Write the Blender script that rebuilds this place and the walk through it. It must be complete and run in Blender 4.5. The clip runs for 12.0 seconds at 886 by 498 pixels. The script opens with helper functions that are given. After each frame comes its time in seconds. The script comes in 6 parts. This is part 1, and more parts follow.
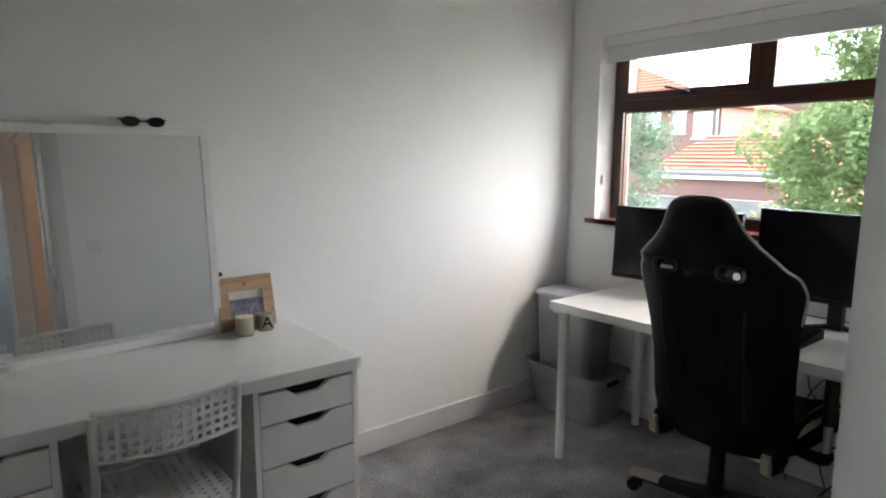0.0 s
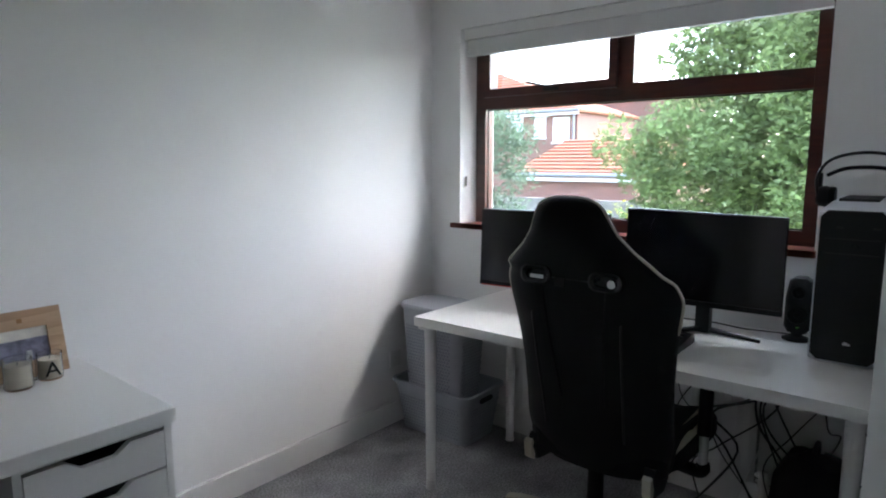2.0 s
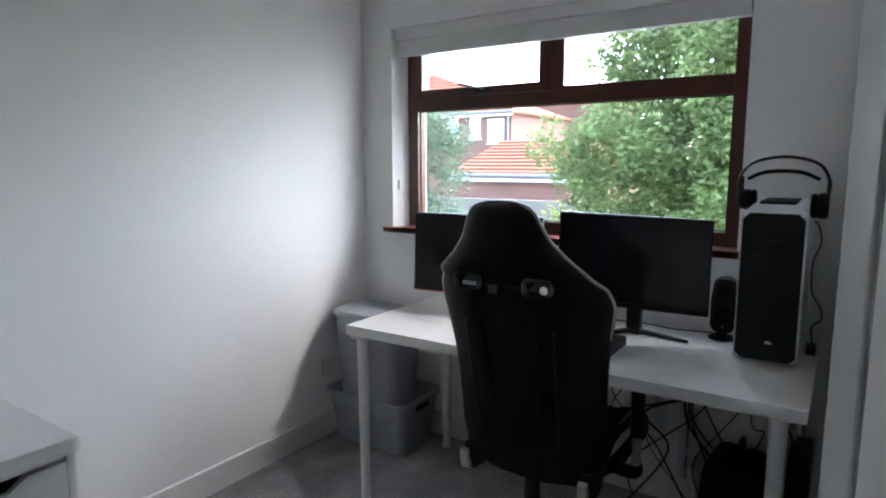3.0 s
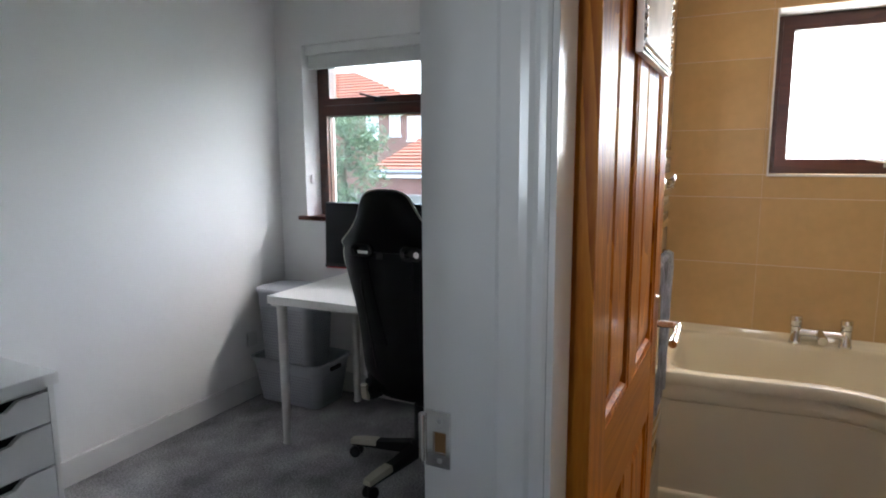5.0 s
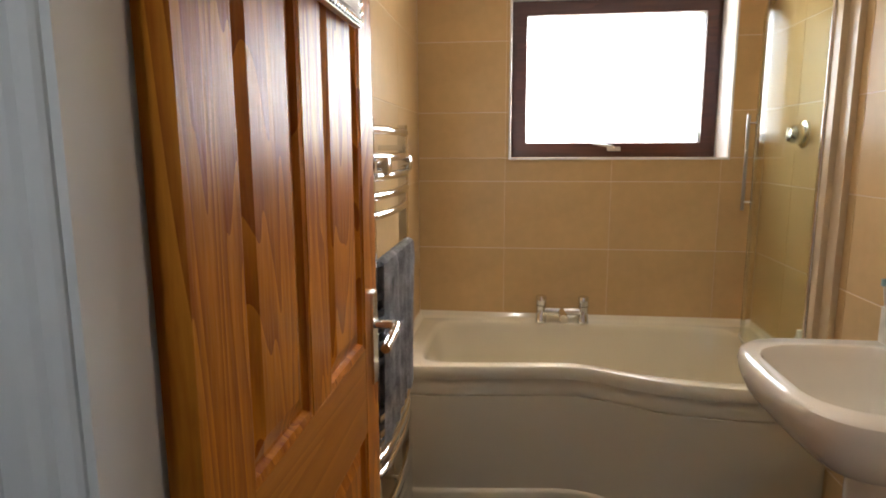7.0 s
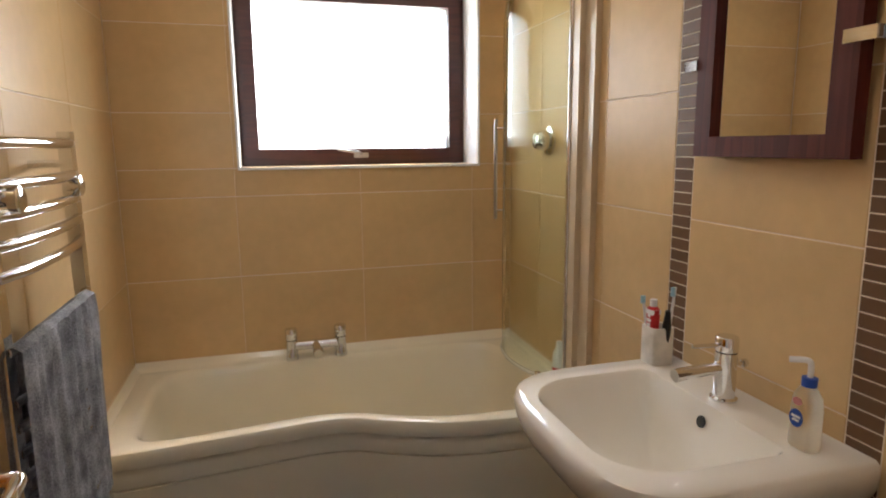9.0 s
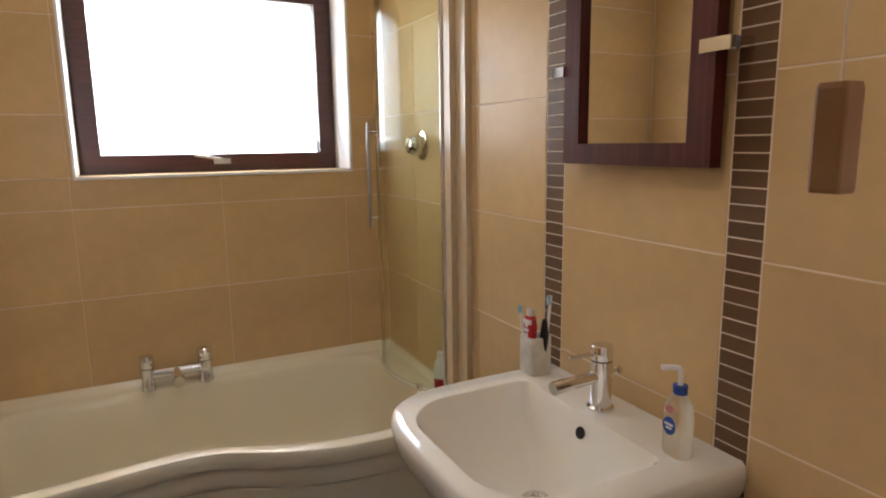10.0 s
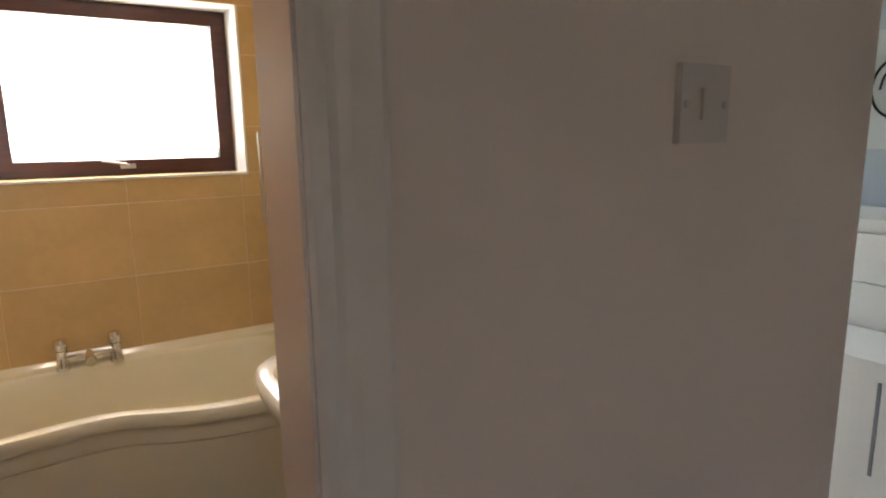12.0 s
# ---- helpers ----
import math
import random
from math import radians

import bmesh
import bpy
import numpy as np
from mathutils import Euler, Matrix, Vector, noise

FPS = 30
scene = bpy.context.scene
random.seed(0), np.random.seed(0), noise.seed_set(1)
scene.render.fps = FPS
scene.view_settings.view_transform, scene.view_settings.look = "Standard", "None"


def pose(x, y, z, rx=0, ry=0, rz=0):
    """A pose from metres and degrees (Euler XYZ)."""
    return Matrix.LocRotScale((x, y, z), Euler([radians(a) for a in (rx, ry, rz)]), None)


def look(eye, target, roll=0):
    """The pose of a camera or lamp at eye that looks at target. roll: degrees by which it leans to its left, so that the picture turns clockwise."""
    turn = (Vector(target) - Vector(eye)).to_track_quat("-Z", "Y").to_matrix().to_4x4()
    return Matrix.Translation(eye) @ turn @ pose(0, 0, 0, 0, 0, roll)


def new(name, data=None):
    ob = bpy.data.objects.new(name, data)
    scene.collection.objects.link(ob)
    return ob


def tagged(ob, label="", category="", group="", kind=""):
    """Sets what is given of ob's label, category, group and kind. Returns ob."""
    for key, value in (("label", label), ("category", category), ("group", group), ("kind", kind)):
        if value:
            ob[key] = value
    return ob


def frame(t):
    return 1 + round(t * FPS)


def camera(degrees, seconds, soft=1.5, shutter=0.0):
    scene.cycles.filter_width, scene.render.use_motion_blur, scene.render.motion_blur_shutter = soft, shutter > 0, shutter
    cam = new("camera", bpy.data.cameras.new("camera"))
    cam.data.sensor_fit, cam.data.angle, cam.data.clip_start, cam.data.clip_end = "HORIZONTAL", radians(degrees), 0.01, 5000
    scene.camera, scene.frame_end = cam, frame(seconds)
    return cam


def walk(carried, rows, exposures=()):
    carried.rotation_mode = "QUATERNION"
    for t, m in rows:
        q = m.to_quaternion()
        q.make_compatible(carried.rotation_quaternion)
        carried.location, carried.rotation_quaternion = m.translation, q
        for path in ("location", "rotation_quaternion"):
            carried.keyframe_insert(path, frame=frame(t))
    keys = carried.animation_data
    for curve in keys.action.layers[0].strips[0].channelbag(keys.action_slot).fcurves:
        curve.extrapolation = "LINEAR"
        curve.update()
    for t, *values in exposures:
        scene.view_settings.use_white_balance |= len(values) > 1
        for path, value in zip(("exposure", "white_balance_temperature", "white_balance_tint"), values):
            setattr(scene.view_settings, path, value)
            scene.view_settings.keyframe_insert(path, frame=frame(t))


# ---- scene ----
cam = camera(72.0, 12.0, soft=2.0)
PATH = [
    (0, (0.23, 0.287, 1.402), (1.46, 1.834, 1.101), 0.3),
    (0.5, (0.296, 0.334, 1.396), (1.569, 1.848, 1.1), 0.3),
    (1, (0.363, 0.386, 1.391), (1.717, 1.829, 1.101), 0.1),
    (1.5, (0.433, 0.429, 1.378), (1.875, 1.786, 1.094), -0.1),
    (2, (0.504, 0.463, 1.381), (2.028, 1.726, 1.096), -0.1),
    (2.5, (0.558, 0.48, 1.382), (2.142, 1.667, 1.096), -0.3),
    (3, (0.564, 0.483, 1.392), (2.21, 1.583, 1.108), -0.1),
    (3.2, (0.557, 0.487, 1.395), (2.228, 1.549, 1.112), -0.1),
    (4.8, (0.152, 0.1, 1.402), (1.905, 1.019, 1.116), -0.3),
    (5, (0.138, 0.083, 1.396), (1.906, 0.969, 1.101), -0.3),
    (5.5, (0.12, 0.027, 1.384), (1.942, 0.793, 1.077), -0.2),
    (6, (0.194, 0.002, 1.363), (2.072, 0.611, 1.045), -0.4),
    (6.5, (0.315, -0.009, 1.364), (2.239, 0.425, 1.035), -0.4),
    (7, (0.452, -0.026, 1.354), (2.412, 0.214, 1.032), -0.2),
    (7.2, (0.501, -0.024, 1.349), (2.47, 0.133, 1.038), -0.9),
    (8.8, (0.814, -0.082, 1.391), (2.733, -0.532, 1.052), -0.5),
    (9, (0.839, -0.096, 1.393), (2.738, -0.629, 1.057), -0.6),
    (9.5, (0.899, -0.134, 1.406), (2.727, -0.87, 1.065), -0.7),
    (10, (0.92, -0.161, 1.409), (2.682, -1.044, 1.069), -0.8),
    (10.5, (0.885, -0.157, 1.407), (2.603, -1.125, 1.071), -0.9),
    (11, (0.765, -0.151, 1.402), (2.463, -1.155, 1.073), -1.1),
    (11.5, (0.61, -0.16, 1.412), (2.298, -1.179, 1.078), -1.1),
    (12, (0.446, -0.199, 1.46), (2.11, -1.246, 1.097), -0.9),
]
EXPOSURES = [(0.0, 4.08, 7000, 10), (1.5, 3.95, 6500, 10), (2.5, 3.88, 6200, 10), (4.6, 3.78, 6300, 10), (5.5, 3.7, 6350, 10), (7.0, 3.74, 6750, 10), (9.0, 3.65, 6350, 10), (10.5, 3.57, 6300, 10), (12.0, 3.92, 7200, 10)]
walk(cam, [(t, look(eye, target, roll)) for t, eye, target, roll in PATH], EXPOSURES)

# ---- light ----
world = bpy.data.worlds.new("overcast")
scene.world = world
world.use_nodes = True
wn = world.node_tree.nodes
sky = wn.new("ShaderNodeTexSky")
sky.sky_type = "NISHITA"
sky.sun_disc = False
sky.sun_elevation = radians(51)
sky.sun_rotation = radians(124)
sky.dust_density = 2.0
grey = wn.new("ShaderNodeHueSaturation")
grey.inputs["Saturation"].default_value = 0.8
world.node_tree.links.new(sky.outputs[0], grey.inputs["Color"])
world.node_tree.links.new(grey.outputs[0], wn["Background"].inputs[0])
wn["Background"].inputs[1].default_value = 0.15
sun_data = bpy.data.lights.new("sun", "SUN")
sun_data.energy, sun_data.angle, sun_data.color = 0.42, radians(110), (0.75, 0.88, 1.0)
sun = new("sun", sun_data)
sun.matrix_basis = look((12, -8.1, 17.9), (0, 0, 0))


def window_light(name, x, y, z, wide, high, watts, yaw, colour=(1, 1, 1), tilt=90, spread=135):
    lamp = bpy.data.lights.new(name, "AREA")
    lamp.shape, lamp.size, lamp.size_y, lamp.energy, lamp.color = "RECTANGLE", wide, high, watts, colour
    lamp.spread = radians(spread)
    ob = new(name, lamp)
    ob.matrix_basis = pose(x, y, z, tilt, 0, yaw)
    return ob


window_light("bathroom_daylight", 3.6, -0.455, 1.68, 0.84, 0.58, 0.43, 90, (1.0, 0.98, 0.95), 118, 120)
# narrow-beam lamp in an added, unseen west window, to brighten the nib
window_light("landing_unseen_fill", -1.27, 0.31, 1.5, 0.18, 0.55, 0.016, -90, (0.80, 0.90, 1.0), 90, 26)

# warm downlights set into the bathroom ceiling
DOWNLIGHTS = ((1.5, -0.42), (1.5, 0.02), (2.5, -0.5), (2.5, -0.02))
for x, y in DOWNLIGHTS:
    spot = bpy.data.lights.new("downlight_bulb", "AREA")
    spot.shape, spot.size, spot.energy, spot.color = "DISK", 0.05, 0.046, (1.0, 0.95, 0.88)
    spot.spread = radians(140)
    new("downlight_bulb", spot).matrix_basis = pose(x, y, 2.39)

# ---- materials ----


def material(name, colour, rough=0.5, metal=0.0, vary=0.08, scale=6.0, fine=0.0, bump=0.0, bump_scale=200.0, coat=0.0, spec=0.5, random_amount=0.0, island=0.0):
    """Paint, plastic, stone or metal: a base colour that varies at two scales, with fine relief."""
    m = bpy.data.materials.new(name)
    m.use_nodes = True
    nt = m.node_tree
    b = nt.nodes["Principled BSDF"]
    b.inputs["Metallic"].default_value = metal
    b.inputs["Specular IOR Level"].default_value = spec
    b.inputs["Coat Weight"].default_value = coat
    b.inputs["Coat Roughness"].default_value = 0.08
    co = nt.nodes.new("ShaderNodeTexCoord")
    big = nt.nodes.new("ShaderNodeTexNoise")
    big.inputs["Scale"].default_value, big.inputs["Detail"].default_value = scale, 6
    nt.links.new(co.outputs["Object"], big.inputs["Vector"])
    ramp = nt.nodes.new("ShaderNodeMapRange")
    ramp.inputs["From Min"].default_value, ramp.inputs["From Max"].default_value = 0.3, 0.7
    ramp.inputs["To Min"].default_value, ramp.inputs["To Max"].default_value = 1 - vary, 1 + vary
    nt.links.new(big.outputs["Fac"], ramp.inputs["Value"])
    value = ramp.outputs[0]

    def times(a, socket):
        mul = nt.nodes.new("ShaderNodeMath")
        mul.operation = "MULTIPLY"
        nt.links.new(a, mul.inputs[0])
        nt.links.new(socket, mul.inputs[1])
        return mul.outputs[0]

    if fine:
        small = nt.nodes.new("ShaderNodeTexNoise")
        small.inputs["Scale"].default_value, small.inputs["Detail"].default_value = bump_scale, 3
        nt.links.new(co.outputs["Object"], small.inputs["Vector"])
        r2 = nt.nodes.new("ShaderNodeMapRange")
        r2.inputs["From Min"].default_value, r2.inputs["From Max"].default_value = 0.3, 0.7
        r2.inputs["To Min"].default_value, r2.inputs["To Max"].default_value = 1 - fine, 1 + fine
        nt.links.new(small.outputs["Fac"], r2.inputs["Value"])
        value = times(value, r2.outputs[0])
    if random_amount:
        info = nt.nodes.new("ShaderNodeObjectInfo")
        r3 = nt.nodes.new("ShaderNodeMapRange")
        r3.inputs["To Min"].default_value, r3.inputs["To Max"].default_value = 1 - random_amount, 1 + random_amount
        nt.links.new(info.outputs["Random"], r3.inputs["Value"])
        value = times(value, r3.outputs[0])
    if island:
        geo = nt.nodes.new("ShaderNodeNewGeometry")
        r4 = nt.nodes.new("ShaderNodeMapRange")
        r4.inputs["To Min"].default_value, r4.inputs["To Max"].default_value = 1 - island, 1 + island
        nt.links.new(geo.outputs["Random Per Island"], r4.inputs["Value"])
        value = times(value, r4.outputs[0])
    hue = nt.nodes.new("ShaderNodeHueSaturation")
    hue.inputs["Color"].default_value = (*colour, 1)
    nt.links.new(value, hue.inputs["Value"])
    nt.links.new(hue.outputs[0], b.inputs["Base Color"])
    rr = nt.nodes.new("ShaderNodeMapRange")
    rr.inputs["To Min"].default_value, rr.inputs["To Max"].default_value = rough * 0.85, min(1, rough * 1.15)
    nt.links.new(big.outputs["Fac"], rr.inputs["Value"])
    nt.links.new(rr.outputs[0], b.inputs["Roughness"])
    if bump:
        tex = nt.nodes.new("ShaderNodeTexNoise")
        tex.inputs["Scale"].default_value, tex.inputs["Detail"].default_value = bump_scale, 4
        nt.links.new(co.outputs["Object"], tex.inputs["Vector"])
        bn = nt.nodes.new("ShaderNodeBump")
        bn.inputs["Strength"].default_value, bn.inputs["Distance"].default_value = bump, 0.002
        nt.links.new(tex.outputs["Fac"], bn.inputs["Height"])
        nt.links.new(bn.outputs[0], b.inputs["Normal"])
    return m


def wood(name, dark, light, rough, along, scale=7.0, coat=0.0, stretch=0.07, spec=0.5, grain=0.15, rings_across=9.0):
    """Wood with long grain and rings; along: the axis of the grain."""
    m = bpy.data.materials.new(name)
    m.use_nodes = True
    nt = m.node_tree
    b = nt.nodes["Principled BSDF"]
    co = nt.nodes.new("ShaderNodeTexCoord")
    mp = nt.nodes.new("ShaderNodeMapping")
    mp.inputs["Scale"].default_value = [stretch if a == along else 1.0 for a in "xyz"]
    nt.links.new(co.outputs["Object"], mp.inputs["Vector"])
    rings = nt.nodes.new("ShaderNodeTexNoise")
    rings.inputs["Scale"].default_value, rings.inputs["Detail"].default_value, rings.inputs["Distortion"].default_value = scale, 2, 0.4
    nt.links.new(mp.outputs[0], rings.inputs["Vector"])
    saw = nt.nodes.new("ShaderNodeMath")
    saw.operation = "MULTIPLY"
    saw.inputs[1].default_value = rings_across
    nt.links.new(rings.outputs["Fac"], saw.inputs[0])
    fr = nt.nodes.new("ShaderNodeMath")
    fr.operation = "FRACT"
    nt.links.new(saw.outputs[0], fr.inputs[0])
    fine = nt.nodes.new("ShaderNodeTexNoise")
    fine.inputs["Scale"].default_value, fine.inputs["Detail"].default_value = 160, 3
    nt.links.new(mp.outputs[0], fine.inputs["Vector"])
    mix = nt.nodes.new("ShaderNodeMath")
    mix.operation = "MULTIPLY_ADD"
    mix.inputs[1].default_value = 0.55
    half = nt.nodes.new("ShaderNodeMath")
    half.operation = "MULTIPLY"
    half.inputs[1].default_value = 0.6
    nt.links.new(fine.outputs["Fac"], half.inputs[0])
    nt.links.new(fr.outputs[0], mix.inputs[0])
    nt.links.new(half.outputs[0], mix.inputs[2])
    ramp = nt.nodes.new("ShaderNodeValToRGB")
    ramp.color_ramp.elements[0].position, ramp.color_ramp.elements[0].color = 0.15, (*light, 1)
    ramp.color_ramp.elements[1].position, ramp.color_ramp.elements[1].color = 0.95, (*dark, 1)
    nt.links.new(mix.outputs[0], ramp.inputs[0])
    nt.links.new(ramp.outputs[0], b.inputs["Base Color"])
    b.inputs["Roughness"].default_value = rough
    b.inputs["Coat Weight"].default_value = coat
    b.inputs["Coat Roughness"].default_value = 0.2
    b.inputs["Specular IOR Level"].default_value = spec
    bn = nt.nodes.new("ShaderNodeBump")
    bn.inputs["Strength"].default_value, bn.inputs["Distance"].default_value = grain, 0.001
    nt.links.new(fine.outputs["Fac"], bn.inputs["Height"])
    nt.links.new(bn.outputs[0], b.inputs["Normal"])
    return m


def glass(name, rough=0.0, tint=(1, 1, 1), ripple=0.0, ior=1.45):
    m = bpy.data.materials.new(name)
    m.use_nodes = True
    nt = m.node_tree
    b = nt.nodes["Principled BSDF"]
    b.inputs["Base Color"].default_value = (*tint, 1)
    b.inputs["Transmission Weight"].default_value = 1.0
    b.inputs["Roughness"].default_value = rough
    b.inputs["IOR"].default_value = ior
    if ripple:
        co = nt.nodes.new("ShaderNodeTexCoord")
        tex = nt.nodes.new("ShaderNodeTexVoronoi")
        tex.inputs["Scale"].default_value = 130
        nt.links.new(co.outputs["Object"], tex.inputs["Vector"])
        bn = nt.nodes.new("ShaderNodeBump")
        bn.inputs["Strength"].default_value, bn.inputs["Distance"].default_value = ripple, 0.004
        nt.links.new(tex.outputs["Distance"], bn.inputs["Height"])
        nt.links.new(bn.outputs[0], b.inputs["Normal"])
    return m


def leafy(name, colour, **kw):
    """Leaf: a material that also lets light through."""
    m = material(name, colour, **kw)
    nt = m.node_tree
    b = nt.nodes["Principled BSDF"]
    through_light = nt.nodes.new("ShaderNodeBsdfTranslucent")
    nt.links.new(b.inputs["Base Color"].links[0].from_socket, through_light.inputs["Color"])
    mix = nt.nodes.new("ShaderNodeMixShader")
    mix.inputs[0].default_value = 0.45
    nt.links.new(b.outputs[0], mix.inputs[1])
    nt.links.new(through_light.outputs[0], mix.inputs[2])
    nt.links.new(mix.outputs[0], nt.nodes["Material Output"].inputs["Surface"])
    return m


